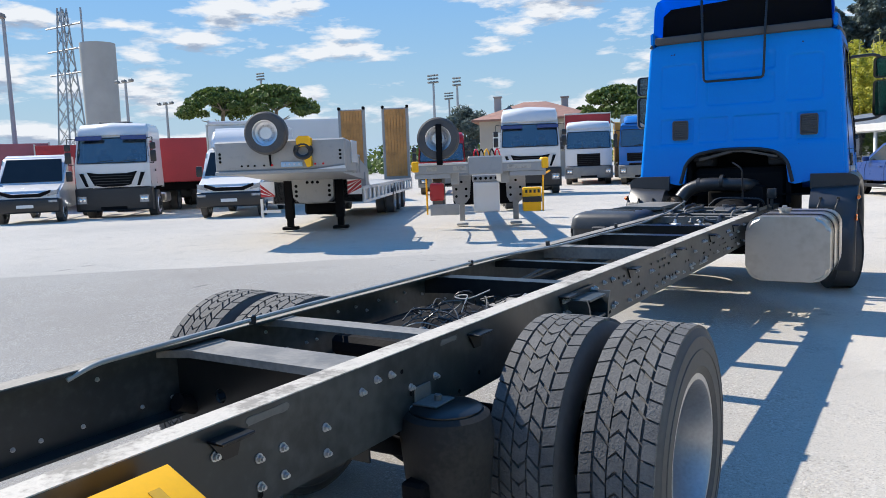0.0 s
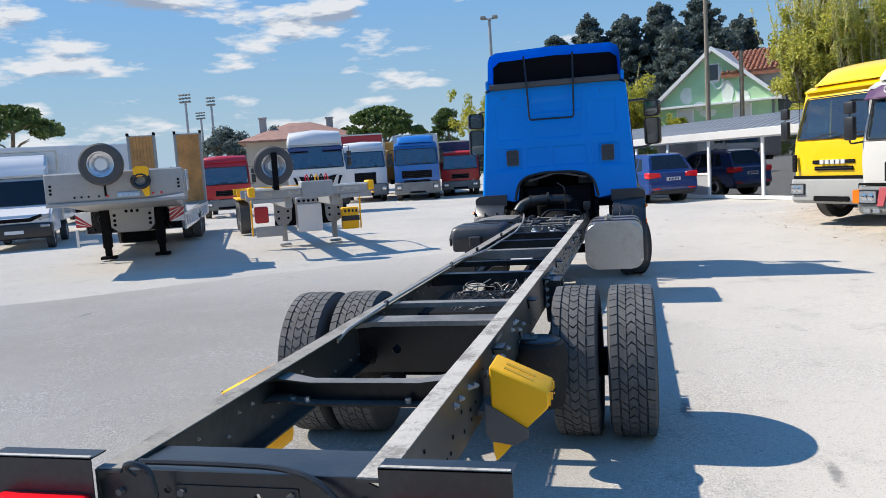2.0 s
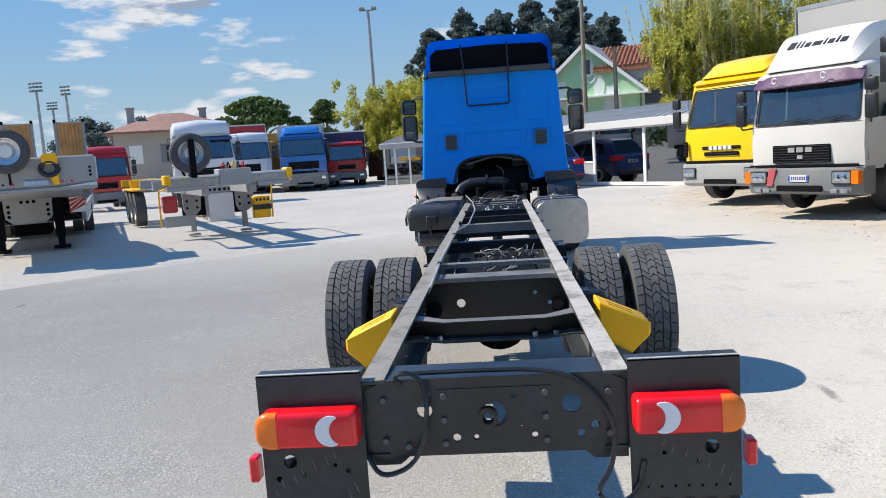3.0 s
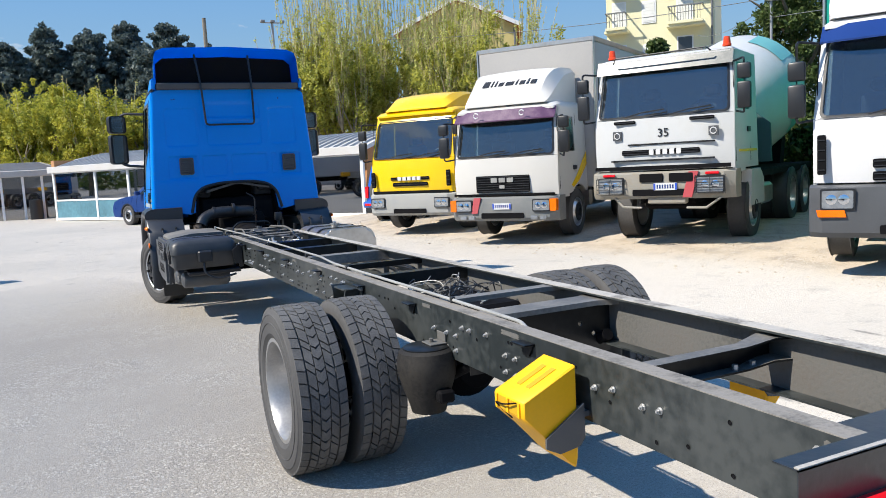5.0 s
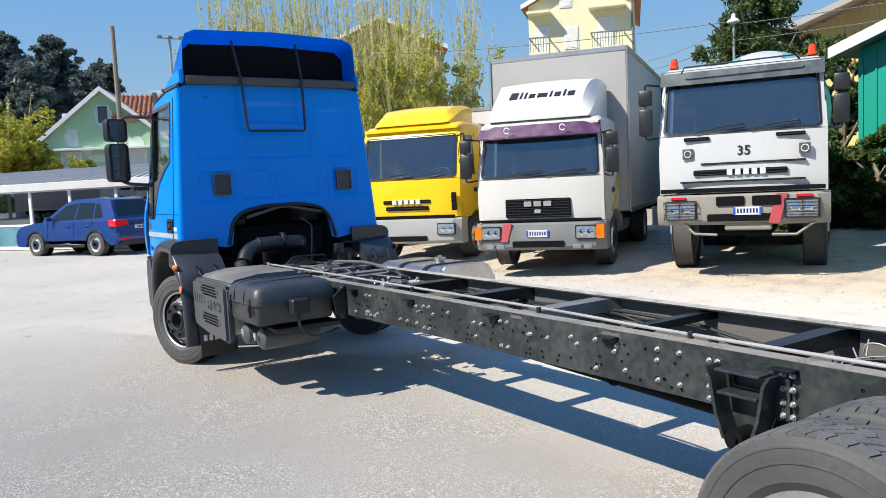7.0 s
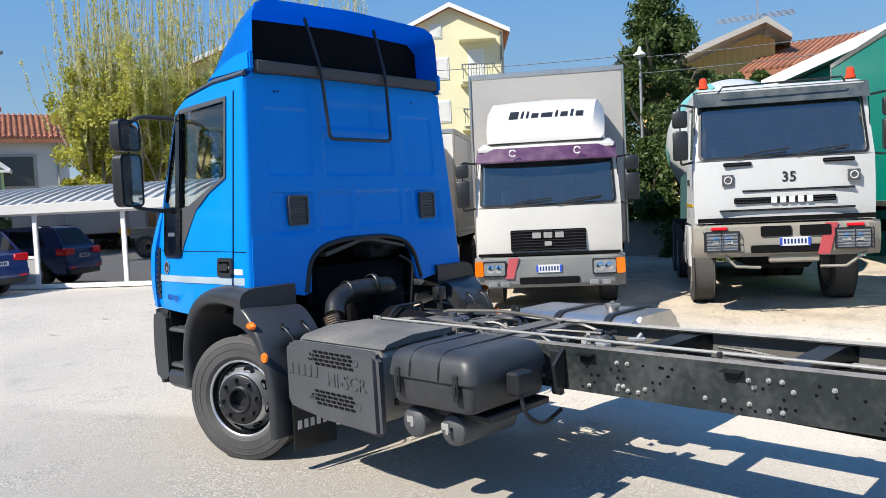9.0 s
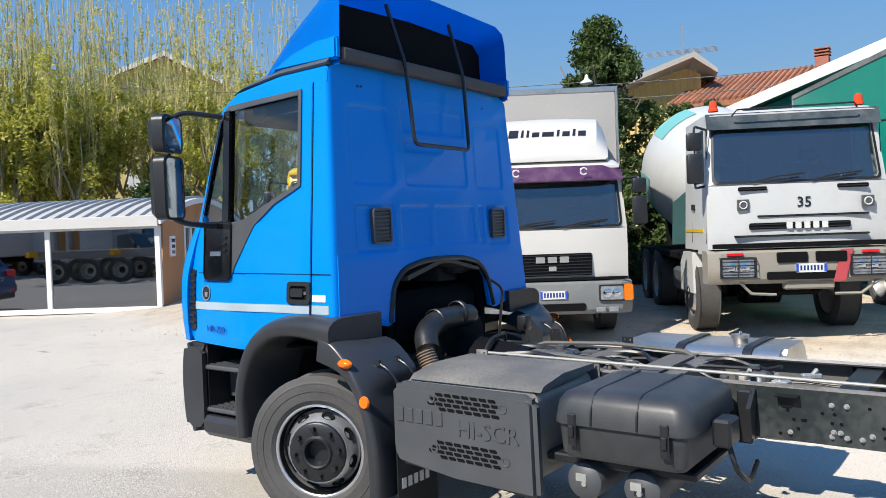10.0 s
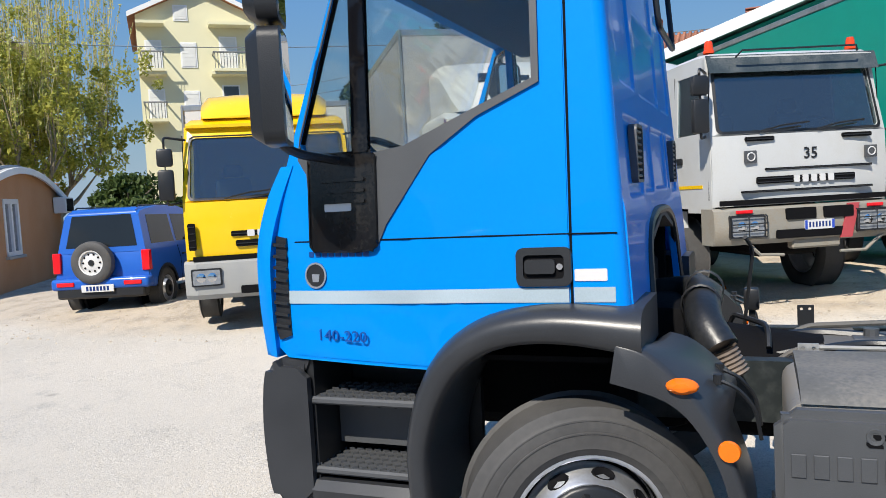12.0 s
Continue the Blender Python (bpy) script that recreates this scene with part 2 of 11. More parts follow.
def loft(bm, rings, cap=True, closed=True):
    """Skin through rings with the same number of points."""
    vs = [[bm.verts.new(p) for p in r] for r in rings]
    n = len(rings[0])
    for a, b in zip(vs, vs[1:]):
        for k in range(n if closed else n - 1):
            bm.faces.new((a[k], a[(k + 1) % n], b[(k + 1) % n], b[k]))
    if cap and closed:
        bm.faces.new(vs[0][::-1])
        bm.faces.new(vs[-1])
    return bm


def prism(bm, pts, at, d0, d1):
    """A polygon of (u, v) points pushed out from d0 to d1; at(u, v, d) gives the place."""
    return loft(bm, [[at(u, v, d0) for u, v in pts], [at(u, v, d1) for u, v in pts]])


def YZ(u, v, d):
    return (d, u, v)


def XZ(u, v, d):
    return (u, d, v)


def XY(u, v, d):
    return (u, v, d)


def lathe(bm, prof, m, seg=32):
    """A profile of (radius, height) turned round the z axis of m."""
    rings = []
    for r, h in prof:
        rings.append([m @ Vector((r * math.cos(k * math.tau / seg), r * math.sin(k * math.tau / seg), h)) for k in range(seg)])
    vs = [[bm.verts.new(p) for p in r] for r in rings]
    for a, b in zip(vs, vs[1:]):
        for k in range(seg):
            bm.faces.new((a[k], a[(k + 1) % seg], b[(k + 1) % seg], b[k]))
    return bm


def panel(bm, outer, holes, at, d0, d1):
    """A plate with openings: an outline and holes of (u, v) points, between d0 and d1."""
    edges, loops = [], []
    for lp in [outer, *holes]:
        vs = [bm.verts.new(at(u, v, d0)) for u, v in lp]
        loops.append(vs)
        edges += [bm.edges.new((a, b)) for a, b in zip(vs, vs[1:] + vs[:1])]
    res = bmesh.ops.triangle_fill(bm, use_beauty=True, use_dissolve=False, edges=edges)
    faces = [g for g in res["geom"] if isinstance(g, bmesh.types.BMFace)]
    back = {}
    for lp, pts in zip(loops, [outer, *holes]):
        for v, (u, w) in zip(lp, pts):
            back[v] = bm.verts.new(at(u, w, d1))
    for f in faces:
        bm.faces.new([back[v] for v in reversed(f.verts)])
    for lp in loops:
        for a, b in zip(lp, lp[1:] + lp[:1]):
            bm.faces.new((a, b, back[b], back[a]))
    return bm


def rrect(u0, u1, v0, v1, r, n=4):
    """A rectangle with round corners, as (u, v) points."""
    out = []
    for cu, cv, a0 in ((u1 - r, v1 - r, 0), (u0 + r, v1 - r, 90), (u0 + r, v0 + r, 180), (u1 - r, v0 + r, 270)):
        for k in range(n + 1):
            a = radians(a0 + 90 * k / n)
            out.append((cu + r * math.cos(a), cv + r * math.sin(a)))
    return out


def ngon(u, v, r, n=12, a0=0.0):
    return [(u + r * math.cos(a0 + k * math.tau / n), v + r * math.sin(a0 + k * math.tau / n)) for k in range(n)]


def mesh_of(name, bm, material, smooth=35):
    bmesh.ops.recalc_face_normals(bm, faces=bm.faces)
    me = bpy.data.meshes.new(name)
    bm.to_mesh(me)
    bm.free()
    if smooth:
        me.shade_smooth()
        me.set_sharp_from_angle(angle=radians(smooth))
    me.materials.append(material)
    return me


def thing(name, at=(0, 0, 0), label="", category="", group="", kind="", turn=0.0):
    ob = new(name)
    ob.empty_display_size = 0.1
    ob.matrix_world = pose(*at, 0, 0, turn)
    return tagged(ob, label, category, group, kind)


def part(name, bm, material, parent, label="", smooth=35, at=None):
    """One mesh under a thing or under a part; its points are in the thing's own frame."""
    me = bm if isinstance(bm, bpy.types.Mesh) else mesh_of(name, bm, material, smooth)
    ob = new(name, me)
    ob.parent = parent
    if at is not None:
        ob.matrix_basis = at
    return tagged(ob, label)


def solo(name, bm, material, label="", category="", group="", kind="", smooth=35):
    ob = new(name, mesh_of(name, bm, material, smooth))
    return tagged(ob, label, category, group, kind)


def lettering(text, size, depth=0.002, bold=0.0, shear=0.0, spacing=1.0):
    """A mesh of raised letters, centred, in the xy plane."""
    cu = bpy.data.curves.new("letters", "FONT")
    cu.body, cu.size, cu.extrude, cu.offset, cu.shear, cu.space_character = text, size, depth, bold, shear, spacing
    cu.align_x, cu.align_y = "CENTER", "CENTER"
    cu.resolution_u = 2
    ob = bpy.data.objects.new("letters", cu)
    me = bpy.data.meshes.new_from_object(ob)
    bpy.data.objects.remove(ob)
    bpy.data.curves.remove(cu)
    return me


def text_part(name, text, size, material, parent, m, depth=0.002, bold=0.0, shear=0.0, spacing=1.0, label="", wide=1.0):
    me = lettering(text, size, depth, bold, shear, spacing)
    me.materials.clear()
    me.materials.append(material)
    ob = part(name, me, material, parent, label)
    ob.matrix_basis = m @ Matrix.Diagonal((wide, 1, 1, 1))
    return ob

# ---- ground ----
def ground_height(x, y):
    """The yard is flat; the gravel strip along the parked lorries lies a little higher."""
    d = (x - 5.2) * 0.97 + (y - 13.0) * 0.16
    if y > 17:
        d -= (y - 17) * 0.35
    k = max(0.0, min(1.0, (d + 0.6) / 2.4))
    return 0.17 * k * k * (3 - 2 * k)


def asphalt():
    mt = bpy.data.materials.new("pale_asphalt")
    mt.use_nodes = True
    nt = mt.node_tree
    N, L = nt.nodes.new, nt.links.new
    b = nt.nodes["Principled BSDF"]
    tc = N("ShaderNodeTexCoord")

    def noise_tex(scale, detail=3, rough=0.5):
        n = N("ShaderNodeTexNoise")
        n.inputs["Scale"].default_value, n.inputs["Detail"].default_value, n.inputs["Roughness"].default_value = scale, detail, rough
        L(tc.outputs["Object"], n.inputs["Vector"])
        return n.outputs[0]

    def m(op, a, b=None, c=None, clamp=False):
        n = N("ShaderNodeMath")
        n.operation, n.use_clamp = op, clamp
        for k, v in enumerate((a, b, c)):
            if v is None:
                continue
            if isinstance(v, (int, float)):
                n.inputs[k].default_value = v
            else:
                L(v, n.inputs[k])
        return n.outputs[0]

    def mix(f, a, b):
        n = N("ShaderNodeMix")
        n.data_type = "RGBA"
        for key, v in (("Factor", f), ("A", a), ("B", b)):
            if isinstance(v, tuple):
                n.inputs[key].default_value = (*v, 1)
            elif isinstance(v, (int, float)):
                n.inputs[key].default_value = v
            else:
                L(v, n.inputs[key])
        return n.outputs["Result"]
    sep = N("ShaderNodeSeparateXYZ")
    L(tc.outputs["Object"], sep.inputs[0])
    X, Y = sep.outputs[0], sep.outputs[1]
    big, mid, fine, grit = noise_tex(0.25, 5), noise_tex(2.2, 5, 0.6), noise_tex(17, 6, 0.75), noise_tex(210, 3, 0.7)
    wob = m("MULTIPLY", m("SUBTRACT", noise_tex(0.5, 3), 0.5), 0.5)
    old, fresh = (0.30, 0.275, 0.24), (0.56, 0.512, 0.44)
    gravel = (0.50, 0.42, 0.32)
    # the grey patch of older asphalt that the truck stands on: its straight edge runs past the low loaders
    edge = m("ADD", m("SUBTRACT", m("MULTIPLY", X, 0.655), m("MULTIPLY", Y, 0.755)), m("ADD", wob, 11.35))
    e2 = m("SUBTRACT", m("ADD", m("MULTIPLY_ADD", Y, -0.46, 4.34), m("MULTIPLY", wob, 0.6)), X)
    patch = m("MULTIPLY", m("MULTIPLY", edge, 9.0, clamp=True), m("MULTIPLY", e2, 5.0, clamp=True))
    patch = m("MULTIPLY", patch, m("MULTIPLY_ADD", m("SUBTRACT", 11.0, Y), 0.16, 0.45, clamp=True))
    patch = m("MULTIPLY", patch, m("MULTIPLY_ADD", m("SUBTRACT", 1.4, m("ADD", X, m("MULTIPLY", wob, 3.0))), 0.5, 0.2, clamp=True))
    # the patch grows paler towards the truck's tail
    patch = m("MULTIPLY", patch, m("MULTIPLY_ADD", m("ADD", Y, m("MULTIPLY", wob, 4.0)), 0.16, 0.5, clamp=True))
    col = mix(patch, fresh, old)
    col = mix(m("MULTIPLY", m("SUBTRACT", big, 0.42), 2.2, clamp=True), col, (0.40, 0.38, 0.34))
    d = m("ADD", m("MULTIPLY", m("SUBTRACT", X, 5.2), 0.97), m("MULTIPLY", m("SUBTRACT", Y, 13.0), 0.16))
    d = m("SUBTRACT", d, m("MULTIPLY", m("MAXIMUM", m("SUBTRACT", Y, 17.0), 0.0), 0.35))
    gm = m("MULTIPLY", m("ADD", m("ADD", d, m("MULTIPLY", wob, 2.5)), 0.5), 1.2, clamp=True)
    gcol = mix(m("MULTIPLY", m("SUBTRACT", mid, 0.45), 5.0, clamp=True), gravel, (0.36, 0.29, 0.21))
    col = mix(gm, col, gcol)
    # stains and grit
    col = mix(m("MULTIPLY", m("SUBTRACT", mid, 0.56), 2.6, clamp=True), col, (0.25, 0.24, 0.22))
    col = mix(m("MULTIPLY", m("SUBTRACT", fine, 0.54), 2.6, clamp=True), col, (0.22, 0.215, 0.20))
    col = mix(m("MULTIPLY", m("SUBTRACT", grit, 0.53), 4.5, clamp=True), col, (0.66, 0.63, 0.58))
    agg = noise_tex(85, 3, 0.7)
    col = mix(m("MULTIPLY", m("SUBTRACT", agg, 0.55), 5.0, clamp=True), col, (0.17, 0.16, 0.145))
    col = mix(m("MULTIPLY", m("SUBTRACT", 0.42, agg), 5.0, clamp=True), col, (0.58, 0.54, 0.48))
    # single stones that show in the worn surface
    peb = N("ShaderNodeTexVoronoi")
    peb.inputs["Scale"].default_value = 62.0
    L(tc.outputs["Object"], peb.inputs["Vector"])
    psep = N("ShaderNodeSeparateColor")
    L(peb.outputs["Color"], psep.inputs[0])
    worn = m("MULTIPLY", m("SUBTRACT", noise_tex(1.1, 4, 0.6), 0.40), 5.0, clamp=True)
    round_ = m("MULTIPLY", m("SUBTRACT", 0.62, peb.outputs["Distance"]), 6.0, clamp=True)
    pale = m("MULTIPLY", m("MULTIPLY", m("SUBTRACT", psep.outputs[0], 0.55), 6.0, clamp=True), m("MULTIPLY", round_, worn))
    dark = m("MULTIPLY", m("MULTIPLY", m("SUBTRACT", psep.outputs[1], 0.72), 6.0, clamp=True), m("MULTIPLY", round_, worn))
    col = mix(m("MULTIPLY", pale, 0.45), col, (0.72, 0.68, 0.61))
    col = mix(m("MULTIPLY", dark, 0.42), col, (0.16, 0.15, 0.14))
    # small oil spots
    vor = N("ShaderNodeTexVoronoi")
    vor.inputs["Scale"].default_value = 0.75
    L(tc.outputs["Object"], vor.inputs["Vector"])
    sp = m("MULTIPLY", m("SUBTRACT", 0.085, m("ADD", vor.outputs["Distance"], m("MULTIPLY", fine, 0.05))), 20.0, clamp=True)
    col = mix(m("MULTIPLY", sp, 0.55), col, (0.12, 0.115, 0.11))
    # long dark flecks of old tar
    mp = N("ShaderNodeMapping")
    mp.inputs["Scale"].default_value = (2.4, 0.55, 1.0)
    L(tc.outputs["Object"], mp.inputs["Vector"])
    vo = N("ShaderNodeTexVoronoi")
    vo.inputs["Scale"].default_value = 0.62
    L(mp.outputs[0], vo.inputs["Vector"])
    fl = m("MULTIPLY", m("SUBTRACT", 0.095, m("ADD", vo.outputs["Distance"], m("MULTIPLY", m("SUBTRACT", fine, 0.35), 0.16))), 26.0, clamp=True)
    col = mix(m("MULTIPLY", fl, 0.7), col, (0.13, 0.125, 0.12))
    L(col, b.inputs["Base Color"])
    b.inputs["Roughness"].default_value = 0.88
    b.inputs["Diffuse Roughness"].default_value = 0.5
    b.inputs["Specular IOR Level"].default_value = 0.3
    bp = N("ShaderNodeBump")
    bp.inputs["Strength"].default_value, bp.inputs["Distance"].default_value = 0.55, 0.008
    L(m("ADD", m("ADD", fine, grit), m("MULTIPLY", m("MULTIPLY", round_, worn), 0.6)), bp.inputs["Height"])
    L(bp.outputs[0], b.inputs["Normal"])
    return mt


def build_ground():
    bm = bmnew()
    xs = [-900, -300, -120, -60, -30, -15, -8, -4, -1, 1, 2.5] + [3.5 + 0.35 * k for k in range(14)] + [9.5, 12, 18, 30, 60, 150, 400, 900]
    ys = [-900, -250, -80, -30, -12, -4, 0] + [2 + 1.0 * k for k in range(28)] + [34, 45, 70, 120, 300, 900]
    grid = [[bm.verts.new((x, y, ground_height(x, y))) for y in ys] for x in xs]
    for a, b in zip(grid, grid[1:]):
        for k in range(len(ys) - 1):
            bm.faces.new((a[k], b[k], b[k + 1], a[k + 1]))
    return solo("ground", bm, asphalt(), "pale worn asphalt yard with an older grey patch and a gravel strip", "ground", kind="structure", smooth=60)


build_ground()

# ---- the blue chassis truck ----
def tyre_mesh(R, W, tread):
    """A tyre lying round the x axis, centred."""
    bm = bmnew()
    rim = R * 0.60
    prof = [(rim, -W * 0.40), (rim + 0.015, -W * 0.47), (R * 0.68, -W * 0.49), (R * 0.685, -W * 0.5), (R * 0.76, -W * 0.5), (R * 0.80, -W * 0.5), (R * 0.803, -W * 0.5 - 0.003), (R * 0.815, -W * 0.5 - 0.003), (R * 0.818, -W * 0.5), (R * 0.86, -W * 0.5), (R * 0.90, -W * 0.49), (R * 0.903, -W * 0.497), (R * 0.915, -W * 0.494), (R * 0.918, -W * 0.485), (R * 0.945, -W * 0.475), (R * 0.985, -W * 0.43),
            (R - 0.012, -W * 0.39), (R - 0.010, -W * 0.2), (R - 0.010, W * 0.2), (R - 0.012, W * 0.39), (R * 0.985, W * 0.43), (R * 0.945, W * 0.475),
            (R * 0.86, W * 0.5), (R * 0.76, W * 0.5), (rim + 0.015, W * 0.47), (rim, W * 0.40)]
    if not tread:
        prof = [(r if r < R * 0.98 else r + 0.01, h) for r, h in prof]
    lathe(bm, prof, Matrix.Rotation(radians(90), 4, "Y"), 56)
    return mesh_of("tyre", bm, RUBBER, 50)


def tread_mesh(R, W):
    """Rows of tread blocks round the x axis."""
    bm = bmnew()

    def block(poly):
        lo, hi = [], []
        cu = sum(p[0] for p in poly) / len(poly)
        ca = sum(p[1] for p in poly) / len(poly)
        for u, a in poly:
            for lst, r, k in ((lo, R - 0.014, 1.0), (hi, R + 0.002 - 0.006 * (abs(u) / (W / 2)) ** 3, 0.965)):
                uu, aa = cu + (u - cu) * k, ca + (a - ca) * k
                lst.append(bm.verts.new((uu, r * math.cos(aa), r * math.sin(aa))))
        n = len(poly)
        bm.faces.new(hi)
        for k in range(n):
            bm.faces.new((lo[k], lo[(k + 1) % n], hi[(k + 1) % n], hi[k]))
    n = 46
    da = math.tau / n
    g = 0.0022
    ga = g / R
    for i in range(n):
        a = i * da
        for s in (-1, 1):
            u0, u1 = s * W * 0.445, s * W * 0.285
            block([(u0, a + ga), (u1, a + ga + da * 0.18), (u1, a + da - ga + da * 0.18), (u0, a + da - ga)])
    # middle band: staggered lozenges, as on a drive axle
    m = 23
    db = math.tau / m
    w = W * 0.255
    for i in range(m):
        a = i * db
        block([(-w, a + ga), (-w * 0.42, a + db * 0.30 + ga), (-w * 0.42, a + db * 0.92 - ga), (-w, a + db * 0.62 - ga)])
        block([(-w, a + db * 0.66 + ga), (-w * 0.42, a + db * 0.96 + ga), (-w * 0.42, a + db * 1.26 - ga), (-w, a + db * 0.98 - ga)])
        block([(w, a + db * 0.5 + ga), (w * 0.42, a + db * 0.20 + ga), (w * 0.42, a + db * 0.82 - ga), (w, a + db * 1.12 - ga)])
        block([(w, a + db * 1.16 + ga), (w * 0.42, a + db * 0.86 + ga), (w * 0.42, a + db * 1.16 - ga), (w, a + db * 1.48 - ga)])
        block([(-w * 0.36, a + db * 0.05), (0.0, a + db * 0.22 + ga), (w * 0.36, a + db * 0.02), (w * 0.36, a + db * 0.48), (0.0, a + db * 0.66 - ga), (-w * 0.36, a + db * 0.5)])
        block([(-w * 0.36, a + db * 0.54), (0.0, a + db * 0.70 + ga), (w * 0.36, a + db * 0.52), (w * 0.36, a + db * 0.98), (0.0, a + db * 1.16 - ga), (-w * 0.36, a + db * 1.01)])
    return mesh_of("tread", bm, TREAD, 20)


def rim_mesh(R, W, deep):
    """A rim and disc; its face looks along -x. deep: a rear rim, dished inwards."""
    bm = bmnew()
    rim = R * 0.61
    dish = W * 0.22 if deep else -W * 0.02
    prof = [(rim, -W * 0.43), (rim + 0.008, -W * 0.455), (rim - 0.012, -W * 0.46), (rim - 0.022, -W * 0.40), (rim - 0.03, -W * 0.30)]
    if deep:
        prof += [(rim - 0.05, 0.0), (rim - 0.052, dish - 0.03), (rim - 0.062, dish), (rim - 0.085, dish + 0.004), (0.145, dish - 0.008), (0.13, dish - 0.012), (0.09, dish - 0.012)]
    else:
        prof = prof[:2] + [(rim - 0.002, -W * 0.46), (rim - 0.008, -W * 0.44), (rim - 0.012, -W * 0.30), (rim - 0.016, -0.03), (rim - 0.030, -0.03), (rim - 0.034, -0.060), (rim - 0.042, -0.070), (0.185, -0.128), (0.178, -0.136), (0.13, -0.13)]
    m = Matrix.Rotation(radians(90), 4, "Y")
    lathe(bm, prof, m, 48)
    back = [(rim, -W * 0.43), (rim - 0.02, -W * 0.2), (rim - 0.02, W * 0.4), (rim, W * 0.43)]
    lathe(bm, back, m, 48)
    return mesh_of("rim", bm, RIMGREY if deep else STEEL, 40)


TR, TW = 0.43, 0.262
TYRE_REAR, TREAD_REAR = tyre_mesh(TR, TW, True), tread_mesh(TR, TW)
TYRE_FRONT = tyre_mesh(TR, TW, False)


def rim_gap_shade_mesh():
    """Black ring that puts the shade between the bright rim lip and the disc into colour."""
    bm = bmnew()
    rim = TR * 0.61
    lathe(bm, [(rim - 0.010, -TW * 0.42), (rim - 0.014, -TW * 0.30), (rim - 0.018, -0.034), (rim - 0.029, -0.034), (rim - 0.032, -0.058)], Matrix.Rotation(radians(90), 4, "Y"), 48)
    return mesh_of("rim_well", bm, DARK, 40)


RIM_GAP_SHADE = rim_gap_shade_mesh()
RIM_REAR, RIM_FRONT = rim_mesh(TR, TW, True), rim_mesh(TR, TW, False)


def hub_mesh(front):
    bm = bmnew()
    if front:
        lathe(bm, [(0.0, -0.10), (0.066, -0.10), (0.074, -0.160), (0.086, -0.165), (0.098, -0.153), (0.163, -0.149), (0.173, -0.142), (0.178, -0.125)], Matrix.Rotation(radians(90), 4, "Y"), 24)
    else:
        lathe(bm, [(0.0, -0.025), (0.05, -0.025), (0.058, -0.012), (0.085, -0.008), (0.092, 0.0), (0.098, 0.03), (0.12, 0.05)], Matrix.Rotation(radians(90), 4, "Y"), 24)
    return mesh_of("wheel", bm, BLACK if front else FRAME, 40)


HUB_F, HUB_R = hub_mesh(True), hub_mesh(False)


def nut_mesh():
    bm = bmnew()
    cy(bm, (-0.028, 0, 0), (0.015, 0, 0), 0.015, 0.019, 6)
    return mesh_of("wheel_nut", bm, BLACK, 20)


NUT = nut_mesh()


def hole_mesh():
    bm = bmnew()
    lathe(bm, [(0.0, 0.004), (0.026, 0.004), (0.034, -0.002), (0.036, 0.008)], Matrix.Rotation(radians(90), 4, "Y"), 12)
    return mesh_of("hand_hole", bm, DARK, 40)


HANDHOLE = hole_mesh()


def wheel(parent, x, y, side, front, tyre, tread=None, rim=None, name="wheel", R=TR, steer=0.0):
    """side -1: its face looks along -x."""
    m = pose(x, y, R, 0, 0, (0 if side < 0 else 180) + steer) @ pose(0, 0, 0, random.uniform(0, 90)) @ Matrix.Diagonal((1, R / TR, R / TR, 1))
    w = part(name, HUB_F if front else HUB_R, BLACK, parent, at=m)
    part("tyre", tyre, RUBBER, w)
    if tread:
        part("tread", tread, TREAD, w, "worn block tread with dusty rubber")
    rim_ob = part("rim", rim, STEEL, w, "silver painted steel rim")
    if front:
        part("rim_well", RIM_GAP_SHADE, DARK, rim_ob)
    big = Matrix.Diagonal((1, 0.70, 1.15, 1)) if front else Matrix.Identity(4)
    n = 8
    face = -0.152 if front else 0.04
    for k in range(n):
        a = k * math.tau / n
        part("wheel_nut", NUT, GREYPL, w, at=pose(face, (0.136 if front else 0.118) * math.cos(a), (0.136 if front else 0.118) * math.sin(a)))
    for k in range(8):
        a = (k + 0.5) * math.tau / 8
        place = Matrix.Translation((-0.101, 0.2060, 0)) @ Matrix.Rotation(radians(-52), 4, "Z") if front else Matrix.Translation((TW * 0.22 - 0.006, 0.172, 0))
        part("hand_hole", HANDHOLE, DARK, w, at=Matrix.Rotation(a, 4, "X") @ place @ big)
    return w


FRAME_DUST_LIT = mat("dusty_frame_paint", (0.12, 0.118, 0.11), 0.7, var=0.4, scale=3, fine=60, bump=0.2, dirt=0.5, dirt_col=(0.07, 0.055, 0.045))
RT, RB, RX = 0.89, 0.65, 0.41      # rail top, bottom, half width
truck = thing("chassis_truck", (0, 4.7, 0), "blue truck cab on a long bare black ladder frame", "truck")


def tpart(name, bm, material, label="", smooth=35, parent=None):
    """A part of the truck whose points are counted from its rear end."""
    me = mesh_of(name, bm, material, smooth)
    if parent is None:
        me.transform(Matrix.Translation((0, -4.7, 0)))
    ob = part(name, me, material, parent or truck, label)
    return ob


